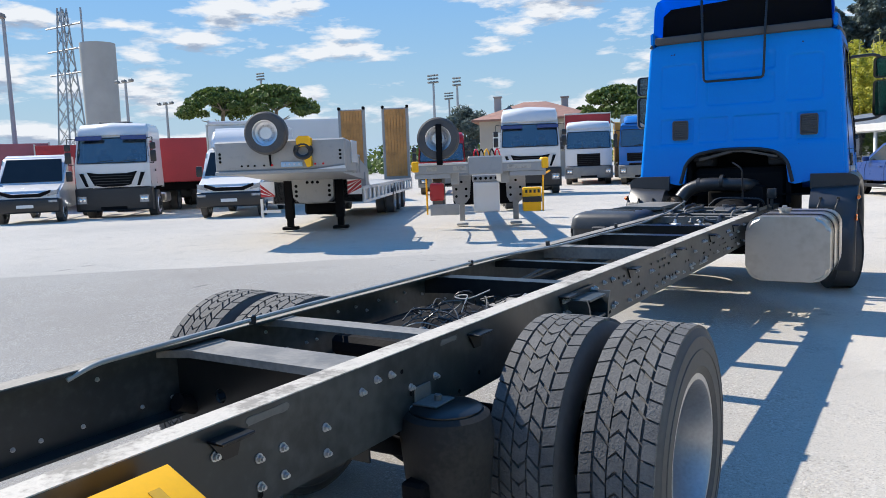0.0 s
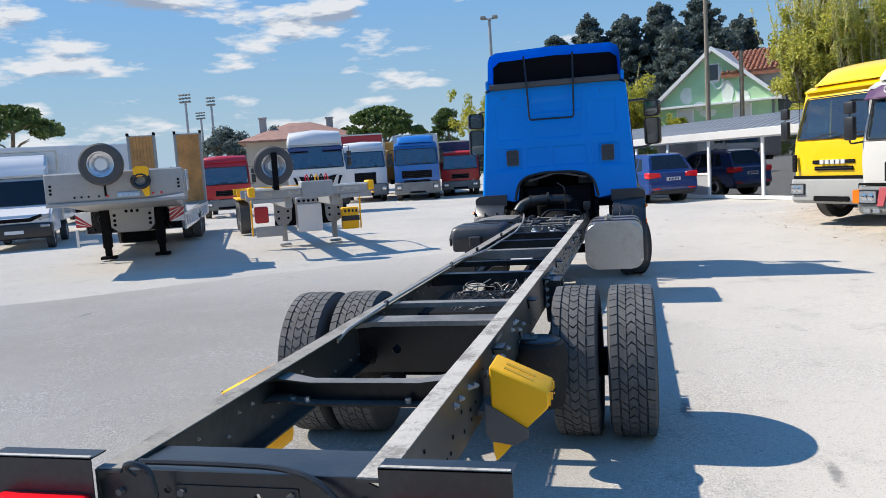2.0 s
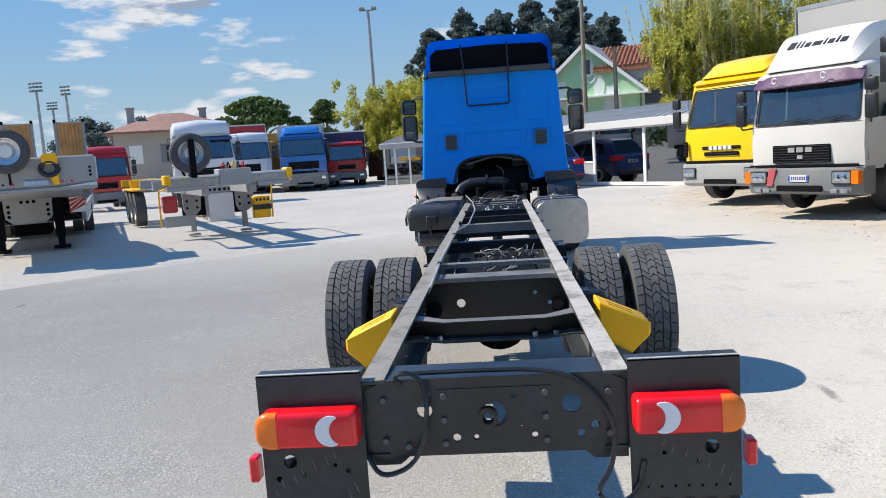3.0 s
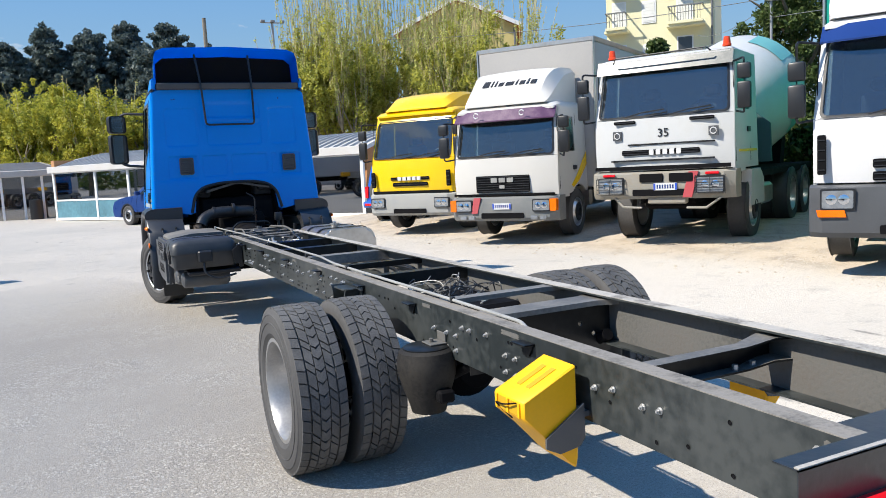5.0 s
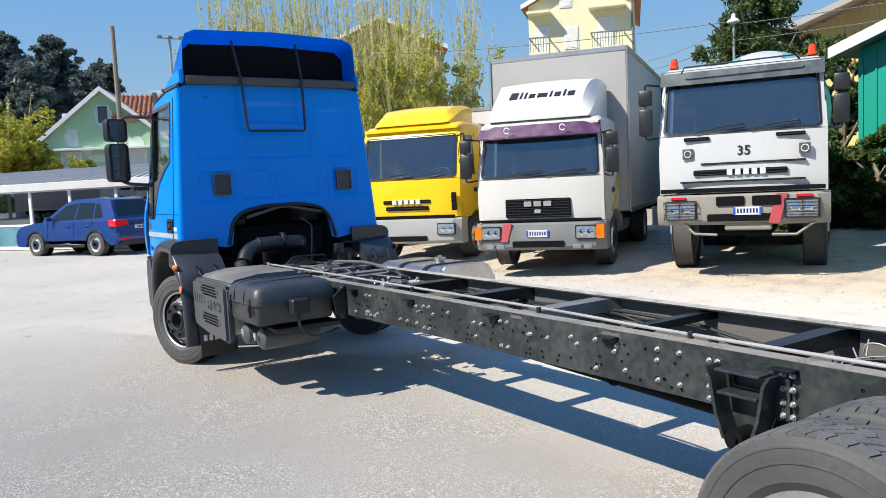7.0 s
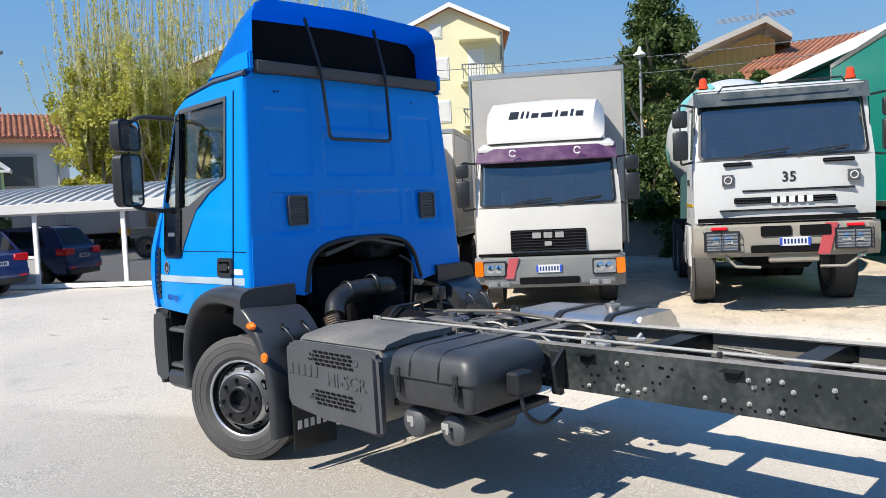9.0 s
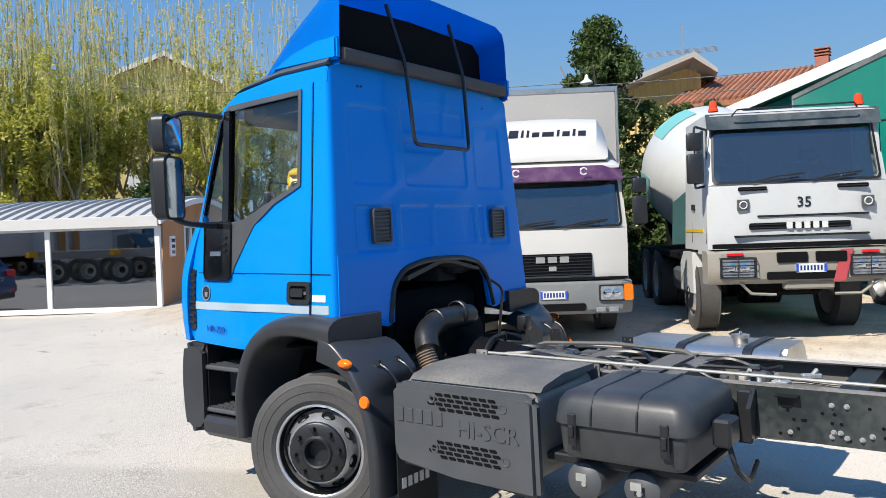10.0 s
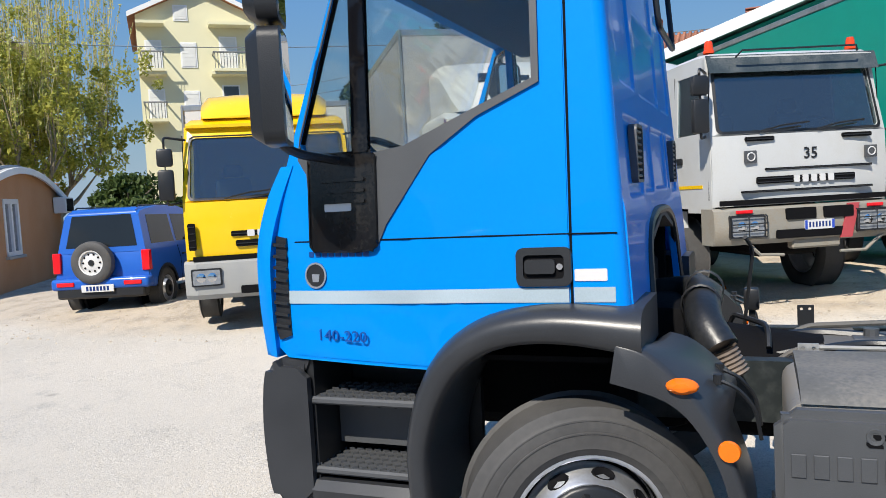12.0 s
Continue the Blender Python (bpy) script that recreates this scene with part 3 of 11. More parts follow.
def build_frame():
    for s in (-1, 1):
        bm = bmnew()
        t, fl = 0.008, 0.078
        X = s * RX
        pts = [(0, RB), (fl, RB), (fl, RB + t), (t, RB + t), (t, RT - t), (fl, RT - t), (fl, RT), (0, RT)]
        ring = [(X - s * u, v) for u, v in pts]
        ys = [-0.02, 2.0, 4.0, 6.0, 7.6, 10.3]
        loft(bm, [[(x, y, z) for x, z in ring] for y in ys])
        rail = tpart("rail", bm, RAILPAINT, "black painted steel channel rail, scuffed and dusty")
        rail.data.materials.append(FRAME_DUST_LIT)
        # only the sun-facing inner web: sunlight on its dust is put into colour
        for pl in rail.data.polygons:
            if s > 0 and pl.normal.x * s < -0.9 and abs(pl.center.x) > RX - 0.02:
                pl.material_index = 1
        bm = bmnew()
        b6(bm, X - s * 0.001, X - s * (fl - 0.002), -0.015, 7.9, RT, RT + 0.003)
        # the left flange takes a darker tone than the right
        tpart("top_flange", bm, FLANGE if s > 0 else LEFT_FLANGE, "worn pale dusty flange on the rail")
    # rear cross beam
    bm = bmnew()
    holes = [ngon(0.0, 0.775, 0.036, 16), ngon(0.235, 0.795, 0.03, 14), ngon(-0.215, 0.79, 0.024, 12), ngon(0.305, 0.725, 0.014, 8), ngon(0.12, 0.70, 0.010, 8), ngon(-0.06, 0.70, 0.008, 8), ngon(0.06, 0.83, 0.008, 8), ngon(0.26, 0.70, 0.012, 8), ngon(-0.12, 0.70, 0.013, 8), ngon(-0.20, 0.84, 0.012, 8), ngon(0.08, 0.72, 0.012, 8)]
    outer = [(-0.40, 0.62), (-0.30, 0.62), (-0.27, 0.645), (0.27, 0.645), (0.30, 0.62), (0.40, 0.62), (0.40, 0.86), (0.33, 0.89), (-0.33, 0.89), (-0.40, 0.86)]
    panel(bm, outer, holes, XZ, -0.012, -0.004)
    tpart("rear_beam", bm, ENDPAINT, "pressed black end beam with round holes")
    bm = bmnew()
    panel(bm, [(-0.175, 0.665), (0.175, 0.665), (0.175, 0.855), (-0.175, 0.855)], [ngon(0.0, 0.775, 0.042, 16), ngon(0.12, 0.70, 0.011, 8), ngon(-0.06, 0.70, 0.010, 8), ngon(0.06, 0.83, 0.010, 8), ngon(-0.12, 0.70, 0.014, 8), ngon(0.08, 0.735, 0.006, 8)], XZ, -0.016, -0.012)
    tpart("beam_plate", bm, ENDPAINT, "bolted black plate on the end beam")
    for x, z in ((-0.155, 0.835), (-0.155, 0.685), (0.155, 0.835), (0.155, 0.685), (-0.155, 0.76), (0.155, 0.76), (-0.34, 0.83), (-0.34, 0.70), (0.345, 0.83), (0.345, 0.70), (-0.27, 0.68)):
        bm = bmnew()
        cy(bm, (x, -0.012, z), (x, -0.026, z), 0.010, None, 6)
        tpart("beam_bolt", bm, FRAME_DUST_LIT)
    bm = bmnew()
    prism(bm, [(-0.004, 0.885), (0.19, 0.880), (0.22, 0.80), (0.21, 0.80), (0.185, 0.872), (-0.004, 0.877)], lambda u, v, d: (d, u, v), -0.40, 0.40)
    tpart("beam_top", bm, ENDPAINT)
    bm = bmnew()
    lathe(bm, [(0.03, -0.02), (0.03, 0.02), (0.018, 0.02), (0.018, -0.02)], Matrix.Translation((-0.02, -0.02, 0.765)) @ Matrix.Rotation(radians(90), 4, "X"), 14)
    tpart("tow_eye", bm, BLACK)
    # cross members
    bm = bmnew()
    sec = [(-0.045, 0.868), (0.02, 0.868), (0.02, 0.775), (-0.045, 0.775), (-0.045, 0.783), (0.012, 0.783), (0.012, 0.86), (-0.045, 0.86)]
    def ring(x, dz, k):
        return [(x, 1.0 + u * k, v + dz) for u, v in sec]
    loft(bm, [ring(-0.40, 0.0, 1.9), ring(-0.33, 0.0, 1.5), ring(-0.22, -0.02, 1.0), ring(0.22, -0.02, 1.0), ring(0.33, 0.0, 1.5), ring(0.40, 0.0, 1.9)])
    cm = tpart("cross_member", bm, FRAME, "pressed cross member with splayed ends")
    cm.data.materials.append(MEMBER)
    for pl in cm.data.polygons:
        if pl.normal.z > 0.7:
            pl.material_index = 1
    for x in (-0.30, -0.24, 0.17, 0.26):
        bm = bmnew()
        cy(bm, (x, 0.975, 0.764), (x, 0.975, 0.785), 0.012, None, 6)
        tpart("member_bolt", bm, BOLT)
    for y, w, z1, z0 in ((2.06, 0.16, 0.87, 0.845), (2.46, 0.08, 0.885, 0.86), (3.62, 0.09, 0.88, 0.80), (4.35, 0.06, 0.87, 0.83), (5.08, 0.12, 0.875, 0.80), (5.88, 0.12, 0.875, 0.80), (6.66, 0.12, 0.875, 0.80), (7.5, 0.10, 0.88, 0.80), (8.2, 0.10, 0.88, 0.8), (8.9, 0.1, 0.82, 0.72)):
        bm = bmnew()
        t = 0.008
        pts = [(-w / 2, z1), (w / 2, z1), (w / 2, z0), (w / 2 - t, z0), (w / 2 - t, z1 - t), (-w / 2 + t, z1 - t), (-w / 2 + t, z0), (-w / 2, z0)]
        loft(bm, [[(x, y + u * k, v) for u, v in pts] for x, k in ((-0.402, 1.6), (-0.30, 1.0), (0.30, 1.0), (0.402, 1.6))])
        tpart("cross_member", bm, MEMBER if y in (2.06, 2.46, 5.08, 7.5, 8.2) else FRAME)
    # deep plate over the axle
    bm = bmnew()
    panel(bm, [(-0.40, 0.60), (0.40, 0.60), (0.40, 0.845), (-0.40, 0.845)], [ngon(-0.2, 0.72, 0.025), ngon(0.22, 0.76, 0.012), ngon(0.3, 0.70, 0.012)], XZ, 2.012, 2.02)
    tpart("axle_plate", bm, FRAME)


build_frame()


def bolt_mesh():
    bm = bmnew()
    cy(bm, (0, 0, 0), (-0.003, 0, 0), 0.0125, None, 10)
    cy(bm, (-0.003, 0, 0), (-0.012, 0, 0), 0.0095, 0.0088, 6)
    cy(bm, (-0.012, 0, 0), (-0.018, 0, 0), 0.006, 0.005, 6)
    return mesh_of("bolt", bm, BOLT, 20)


def drill_mesh():
    bm = bmnew()
    # flat disc on the rail, with the shade of a drilled hole as colour
    lathe(bm, [(0.0, 0.0), (0.0065, 0.0), (0.0078, -0.0015)], Matrix.Rotation(radians(90), 4, "Y"), 8)
    return mesh_of("bolt_hole", bm, DARK, 40)


BOLT_ME, DRILL_ME = bolt_mesh(), drill_mesh()


def build_bolts():
    rnd = random.Random(4)
    for s in (-1, 1):
        rz = 0 if s < 0 else 180
        X = s * (RX + 0.0005)
        spots = []
        # grouped bolts at brackets and cross members
        for y in (0.06, 0.16):
            spots += [(y, 0.84), (y, 0.76), (y, 0.69)]
        for y in (0.72, 0.80, 0.95, 1.05, 1.30, 1.36):
            spots += [(y, 0.80 + rnd.uniform(-0.03, 0.04))]
        for y in (1.45, 1.58, 1.66, 1.82, 1.98, 2.05, 2.12, 2.22, 2.36):
            spots += [(y, 0.83 + rnd.uniform(-0.015, 0.01))] if rnd.random() < 0.5 else [(y, 0.77), (y, 0.70)]
        for y in (3.9, 4.02):
            spots += [(y, 0.84), (y, 0.70)]
        for y in (4.4, 5.08, 5.14, 5.88, 5.94, 6.66, 6.72, 7.3):
            spots += [(y, 0.83), (y, 0.69)]
        for k in range(26):
            spots.append((rnd.uniform(4.0, 7.2), rnd.choice((0.69, 0.71, 0.79, 0.82))))
        for y, z in spots:
            part("bolt", BOLT_ME, BOLT, truck, at=pose(X, y - 4.7, z, 0, 0, rz))
        for k in range(110):
            y = rnd.uniform(0.3, 3.4) if k % 5 == 0 else rnd.uniform(3.8, 7.2)
            part("bolt_hole", DRILL_ME, DARK, truck, at=pose(X + s * 0.0006, y - 4.7, rnd.choice((0.68, 0.71, 0.75, 0.79, 0.83)), 0, 0, rz))
        # pale bolts on the inner face, also put in as light spots through holes
        if s < 0:
            for k in range(34):
                part("bolt", BOLT_ME, BOLT, truck, at=pose(s * (RX - 0.009), 0.2 + 0.11 * k + rnd.uniform(-0.04, 0.04) - 4.7, rnd.choice((0.70, 0.74, 0.80, 0.83)), 0, 0, rz + 180) @ Matrix.Diagonal((0.6, 0.6, 0.6, 1)))
        # small lugs on the outer top edge
        for y in (1.48, 2.62, 3.4, 4.3, 5.2, 6.1, 6.9):
            bm = bmnew()
            b6(bm, X, X + s * 0.05, y - 0.05, y + 0.05, RT - 0.035, RT - 0.027, 0.002)
            prism(bm, [(y - 0.05, RT - 0.03), (y + 0.05, RT - 0.03), (y + 0.03, RT - 0.085), (y - 0.01, RT - 0.085)], YZ, X, X + s * 0.008)
            tpart("body_bracket", bm, FRAME)


build_bolts()


# darker copy of the chock yellow: shade of slots and pockets as colour
SLOT_SHADE = mat("deep_yellow_slot", (0.55, 0.30, 0.003), 0.6)


def lamp_outline(a, b, s, k):
    """A tail lamp's outline, drawn in by k: square at the inner end, round at the outer."""
    z0, z1 = 0.719 + k, 0.832 - k
    out = []
    for cu, cv, a0 in ((1, 1, 0), (-1, 1, 90), (-1, -1, 180), (1, -1, 270)):
        r = max(0.004, (0.044 if cu == s else 0.018) - 0.6 * k)
        u, v = (b - k - r if cu > 0 else a + k + r), (z1 - r if cv > 0 else z0 + r)
        out += [(u + r * math.cos(radians(a0 + 90 * j / 6)), v + r * math.sin(radians(a0 + 90 * j / 6))) for j in range(7)]
    return out


def build_rear_end():
    for s in (-1, 1):
        # lamp carrier plate
        x0, x1 = s * 0.40, s * 0.725
        bm = bmnew()
        outer = [(min(x0, x1), 0.50), (max(x0, x1), 0.50), (max(x0, x1), 0.93), (min(x0, x1), 0.93)]
        cx = s * 0.66
        holes = [ngon(cx - s * 0.02, 0.655, 0.022, 12), ngon(s * 0.50, 0.64, 0.007, 6), ngon(s * 0.60, 0.61, 0.007, 6)]
        holes += [ngon(s * (0.45 + 0.04 * k), 0.535, 0.005, 6) for k in range(7)] if s > 0 else [ngon(s * 0.46, 0.62, 0.01, 6), ngon(s * 0.68, 0.60, 0.01, 6)]
        panel(bm, outer, holes, XZ, -0.045, -0.041)
        b6(bm, x0, x1, -0.045, 0.02, 0.926, 0.93)
        tpart("lamp_plate", bm, ENDPAINT, "scuffed black steel plate with punched holes")
        bm = bmnew()
        b6(bm, x0 + s * 0.004, x1 - s * 0.004, -0.043, -0.030, 0.930, 0.9325)
        tpart("worn_lip", bm, FLANGE)
        for k in range(9):
            u, v = 0.43 + 0.27 * ((k * 0.618) % 1.0), 0.52 + 0.15 * ((k * 0.37 + 0.2) % 1.0)
            bm = bmnew()
            prism(bm, [(s * u, v), (s * (u + 0.006), v + 0.003), (s * (u + 0.016), v + 0.034 + 0.01 * (k % 3)), (s * (u + 0.010), v + 0.030)], XZ, -0.0462, -0.0448)
            tpart("scratch", bm, FRAME_DUST_LIT)
        # lamp
        bm = bmnew()
        a, b = sorted((s * 0.408, s * 0.72))
        dome = ((-0.045, 0.0), (-0.098, 0.0), (-0.108, 0.003), (-0.114, 0.008), (-0.118, 0.015))
        loft(bm, [[(u, y, v) for u, v in lamp_outline(a, b, s, k)] for y, k in dome])
        tpart("tail_lamp", bm, REDL, "red tail lamp with orange end and white moon-shaped lens", 60)
        bm = bmnew()
        cut = s * 0.652
        loft(bm, [[(max(cut, u) if s > 0 else min(cut, u), y - 0.0015, v) for u, v in lamp_outline(a - 0.0015, b + 0.0015, s, k - 0.0015)] for y, k in dome[1:]])
        tpart("indicator_lens", bm, ORANGE, "orange indicator lens", 60)
        bm = bmnew()
        c0 = s * 0.488
        moon = [(c0 + s * 0.047 * math.cos(q), 0.775 + 0.047 * math.sin(q)) for q in np.linspace(-2.0, 2.0, 16)] + [(c0 - s * 0.030 + s * 0.034 * math.cos(q), 0.775 + 0.040 * math.sin(q)) for q in np.linspace(1.25, -1.25, 12)]
        prism(bm, moon, lambda u, v, d: (u, d, v), -0.1215, -0.10)
        tpart("reversing_lens", bm, WHITEL, "white half-moon lens")
        # side marker
        bm = bmnew()
        b6(bm, s * 0.735, s * 0.765, -0.07, -0.02, 0.60, 0.68, 0.006)
        tpart("side_marker", bm, REDL)
        # mud flap
        bm = bmnew()
        n = 14
        rows = []
        for k in range(n + 1):
            u = s * (0.41 + 0.31 * k / n)
            rows.append((u, 0.010 * math.sin(k * 2.1)))
        ring = [[(u, -0.03 + d, z) for u, d in rows] + [(u, -0.022 + d, z) for u, d in reversed(rows)] for z in (0.66, 0.46)]
        loft(bm, ring)
        tpart("mud_flap", bm, BLACK)
        # wheel chock in its holder: a wedge that slopes away from the rail
        cyo, czo = (0.0, -0.012) if s < 0 else (0.0, 0.0)
        prof = [(0.46, 0.875), (0.68, 0.775), (0.68, 0.715), (0.60, 0.64), (0.505, 0.535), (0.47, 0.50), (0.46, 0.54)]
        bm = bmnew()
        prism(bm, [(s * u, v) for u, v in prof], XZ, 1.09, 1.29)
        bmesh.ops.bevel(bm, geom=list(bm.edges), offset=0.006, segments=1, affect="EDGES")
        bmesh.ops.translate(bm, verts=bm.verts[:], vec=(0, cyo, czo))
        tpart("wheel_chock", bm, YELLOW, "bright yellow plastic wheel chock in its holder")
        for yo in (1.155, 1.215):
            bm = bmnew()
            prism(bm, [(s * u, v) for u, v in ((0.51, 0.8545), (0.62, 0.8045), (0.62, 0.798), (0.51, 0.848))], XZ, yo - 0.013, yo + 0.013)
            bmesh.ops.translate(bm, verts=bm.verts[:], vec=(0, cyo, czo))
            tpart("chock_slot", bm, SLOT_SHADE, "slot in the chock")
        for yo in (1.115, 1.19, 1.265):
            bm = bmnew()
            b6(bm, s * 0.676, s * 0.686, yo - 0.006, yo + 0.006, 0.718, 0.768)
            bmesh.ops.translate(bm, verts=bm.verts[:], vec=(0, cyo, czo))
            tpart("chock_rib", bm, YELLOW)
        for y0, y1 in ((1.122, 1.183), (1.197, 1.258)):
            bm = bmnew()
            b6(bm, s * 0.679, s * 0.6815, y0, y1, 0.72, 0.766)
            bmesh.ops.translate(bm, verts=bm.verts[:], vec=(0, cyo, czo))
            tpart("chock_pocket", bm, SLOT_SHADE)
        bm = bmnew()
        tube(bm, arc_pts([(s * 0.69, 1.12, 0.77), (s * 0.70, 1.19, 0.75), (s * 0.69, 1.27, 0.74), (s * 0.66, 1.20, 0.69)], 0.02, 3), 0.003, 5)
        bmesh.ops.translate(bm, verts=bm.verts[:], vec=(0, cyo, czo))
        tpart("chock_wire", bm, DARK)
        bm = bmnew()
        prism(bm, [(s * u, v) for u, v in ((0.44, 0.735), (0.60, 0.635), (0.60, 0.60), (0.545, 0.572), (0.46, 0.585), (0.44, 0.61))], XZ, 1.076, 1.086)
        b6(bm, s * 0.41, s * 0.46, 1.09, 1.28, 0.68, 0.70)
        bmesh.ops.translate(bm, verts=bm.verts[:], vec=(0, cyo, czo))
        tpart("chock_holder", bm, GREYPL, "dark grey holder plate")
    # cables at the rear
    for pts, r in (([(-0.28, -0.03, 0.88), (-0.30, -0.05, 0.91), (-0.27, -0.06, 0.93), (-0.22, -0.05, 0.91), (-0.2, -0.06, 0.84), (-0.21, -0.07, 0.72), (-0.26, -0.07, 0.63), (-0.36, -0.06, 0.60), (-0.40, -0.03, 0.66)], 0.008),
                   ([(-0.30, 0.02, 0.90), (-0.1, 0.01, 0.905), (0.12, 0.0, 0.905), (0.24, -0.03, 0.89), (0.33, -0.05, 0.80), (0.36, -0.06, 0.72), (0.34, -0.06, 0.60), (0.29, -0.07, 0.54), (0.33, -0.06, 0.48), (0.42, -0.06, 0.52), (0.44, -0.05, 0.62)], 0.008)):
        bm = bmnew()
        tube(bm, arc_pts(pts, 0.08, 4), r, 6)
        tpart("cable", bm, BLACK)
    # long pale pipe and wires that lie along the frame
    bm = bmnew()
    tube(bm, arc_pts([(-0.34, 1.58, 0.87), (-0.325, 1.66, 0.90), (-0.335, 2.4, 0.91), (-0.33, 4.2, 0.91), (-0.25, 4.8, 0.90), (-0.24, 6.6, 0.90), (-0.3, 7.6, 0.92), (-0.42, 8.6, 0.95)], 0.15, 5), 0.0085, 8)
    tpart("air_pipe", bm, PIPE, "pale grey plastic air pipe along the frame")
    rnd = random.Random(11)
    for k in range(22):
        x, y = rnd.uniform(-0.05, 0.2), rnd.uniform(2.85, 3.3)
        pts = [(x, y, 0.80)]
        for j in range(6):
            x = max(-0.12, min(0.30, x + rnd.uniform(-0.11, 0.11)))
            y = max(2.7, min(3.45, y + rnd.uniform(-0.12, 0.12)))
            pts.append((x, y, 0.80 + rnd.uniform(-0.04, 0.07)))
        bm = bmnew()
        tube(bm, arc_pts(pts, 0.05, 3), rnd.uniform(0.0022, 0.0042), 5)
        tpart("cable", bm, (BLACK, FRAME_DUST_LIT, BLACK, PIPE, BLACK)[k % 5])
    bm = bmnew()
    b6(bm, -0.28, 0.28, 2.65, 3.45, 0.70, 0.78, 0.02)
    tpart("valve_tray", bm, DARK)


build_rear_end()


def build_axles():
    # axles and shaft: shade under the frame is in their near-black colour
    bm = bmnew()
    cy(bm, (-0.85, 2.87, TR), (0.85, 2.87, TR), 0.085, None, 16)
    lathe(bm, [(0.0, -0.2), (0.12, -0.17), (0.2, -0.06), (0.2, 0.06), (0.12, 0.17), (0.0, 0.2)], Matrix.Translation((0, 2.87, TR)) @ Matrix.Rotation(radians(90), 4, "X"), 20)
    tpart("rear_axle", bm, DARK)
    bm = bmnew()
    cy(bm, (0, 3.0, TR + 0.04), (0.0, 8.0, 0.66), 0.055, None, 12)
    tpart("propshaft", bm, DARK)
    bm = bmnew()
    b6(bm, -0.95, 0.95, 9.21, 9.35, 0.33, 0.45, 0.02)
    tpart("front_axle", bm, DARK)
    for s in (-1, 1):
        # air bellows behind the axle
        bm = bmnew()
        lower = [(0.140, 0.56), (0.135, 0.50), (0.130, 0.44), (0.124, 0.38), (0.112, 0.355), (0.0, 0.35)] if s > 0 else [(0.137, 0.56), (0.122, 0.51), (0.104, 0.46), (0.092, 0.42), (0.085, 0.39), (0.0, 0.385)]
        lathe(bm, [(0.0, 0.70), (0.118, 0.70), (0.134, 0.688), (0.140, 0.66), (0.146, 0.63), (0.144, 0.60)] + lower, Matrix.Translation((s * 0.505, 2.27, 0)), 28)
        tpart("air_bellow", bm, SOFTRUBBER, "black rubber air spring under the frame")
        bm = bmnew()
        lathe(bm, [(0.0, 0.712), (0.10, 0.712), (0.112, 0.706), (0.112, 0.70)], Matrix.Translation((s * 0.505, 2.27, 0)), 24)
        tpart("bellow_plate", bm, FRAME)
        bm = bmnew()
        b6(bm, s * 0.413, s * 0.50, 2.22, 2.33, 0.713, 0.720, 0.002)
        b6(bm, s * 0.413, s * 0.419, 2.23, 2.32, 0.720, 0.765, 0.002)
        cy(bm, (s * 0.47, 2.28, 0.72), (s * 0.47, 2.28, 0.738), 0.012, None, 8)
        tpart("bellow_bracket", bm, FRAME_DUST_LIT)
        # suspension hanger and arm ahead of the axle
        bm = bmnew()
        panel(bm, [(3.38, 0.86), (3.72, 0.86), (3.72, 0.66), (3.66, 0.66), (3.61, 0.545), (3.49, 0.545), (3.44, 0.66), (3.38, 0.66)], [rrect(3.48, 3.62, 0.76, 0.83, 0.015, 3)], YZ, s * 0.415, s * 0.426)
        for e in (-1, 1):
            c = 3.55
            side = [(0.15, 0.84), (0.125, 0.80), (0.115, 0.74), (0.10, 0.66), (0.065, 0.56)]
            wide = [(c + e * w, z) for w, z in side] + [(c + e * (w - 0.014), z) for w, z in reversed(side)]
            loft(bm, [[(s * 0.426, y, z) for y, z in wide], [(s * 0.52, y, z) for y, z in wide]])
        b6(bm, s * 0.426, s * 0.515, 3.45, 3.65, 0.825, 0.836, 0.002)
        b6(bm, s * 0.426, s * 0.515, 3.46, 3.64, 0.735, 0.748, 0.002)
        tpart("spring_hanger", bm, RAILPAINT, "welded black spring hanger bracket")
        for y in (3.365, 3.405, 3.695, 3.735):
            for z in (0.84, 0.785, 0.73, 0.68):
                part("bolt", BOLT_ME, BOLT, truck, at=pose(s * 0.427, y - 4.7, z, 0, 0, 0 if s < 0 else 180))
        bm = bmnew()
        cy(bm, (s * 0.42, 3.55, 0.57), (s * 0.535, 3.55, 0.57), 0.042, None, 16)
        cy(bm, (s * 0.535, 3.55, 0.57), (s * 0.55, 3.55, 0.57), 0.022, None, 6)
        b6(bm, s * 0.44, s * 0.52, 2.1, 3.56, 0.46, 0.52, 0.01)
        tpart("trailing_arm", bm, DARK)
        bm = bmnew()
        cy(bm, (s * 0.36, 2.55, 0.42), (s * 0.34, 1.95, 0.70), 0.03, None, 12)
        tpart("shock_absorber", bm, DARK)
        # dual rear wheels
        wheel(truck, s * 0.978, 2.87 - 4.7, s, False, TYRE_REAR, TREAD_REAR, RIM_REAR, R=0.442)
        wheel(truck, s * 0.665, 2.87 - 4.7, -s, False, TYRE_REAR, TREAD_REAR, RIM_REAR, R=0.442)
        wheel(truck, s * 0.96, 9.32 - 4.7, s, True, TYRE_FRONT, None, RIM_FRONT, steer=22.0)
    # tanks of air hung under the frame
    for y in (4.5,):
        bm = bmnew()
        cy(bm, (-0.2, y, 0.60), (0.2, y, 0.60), 0.06, None, 14)
        tpart("relay_valve", bm, DARK)


build_axles()


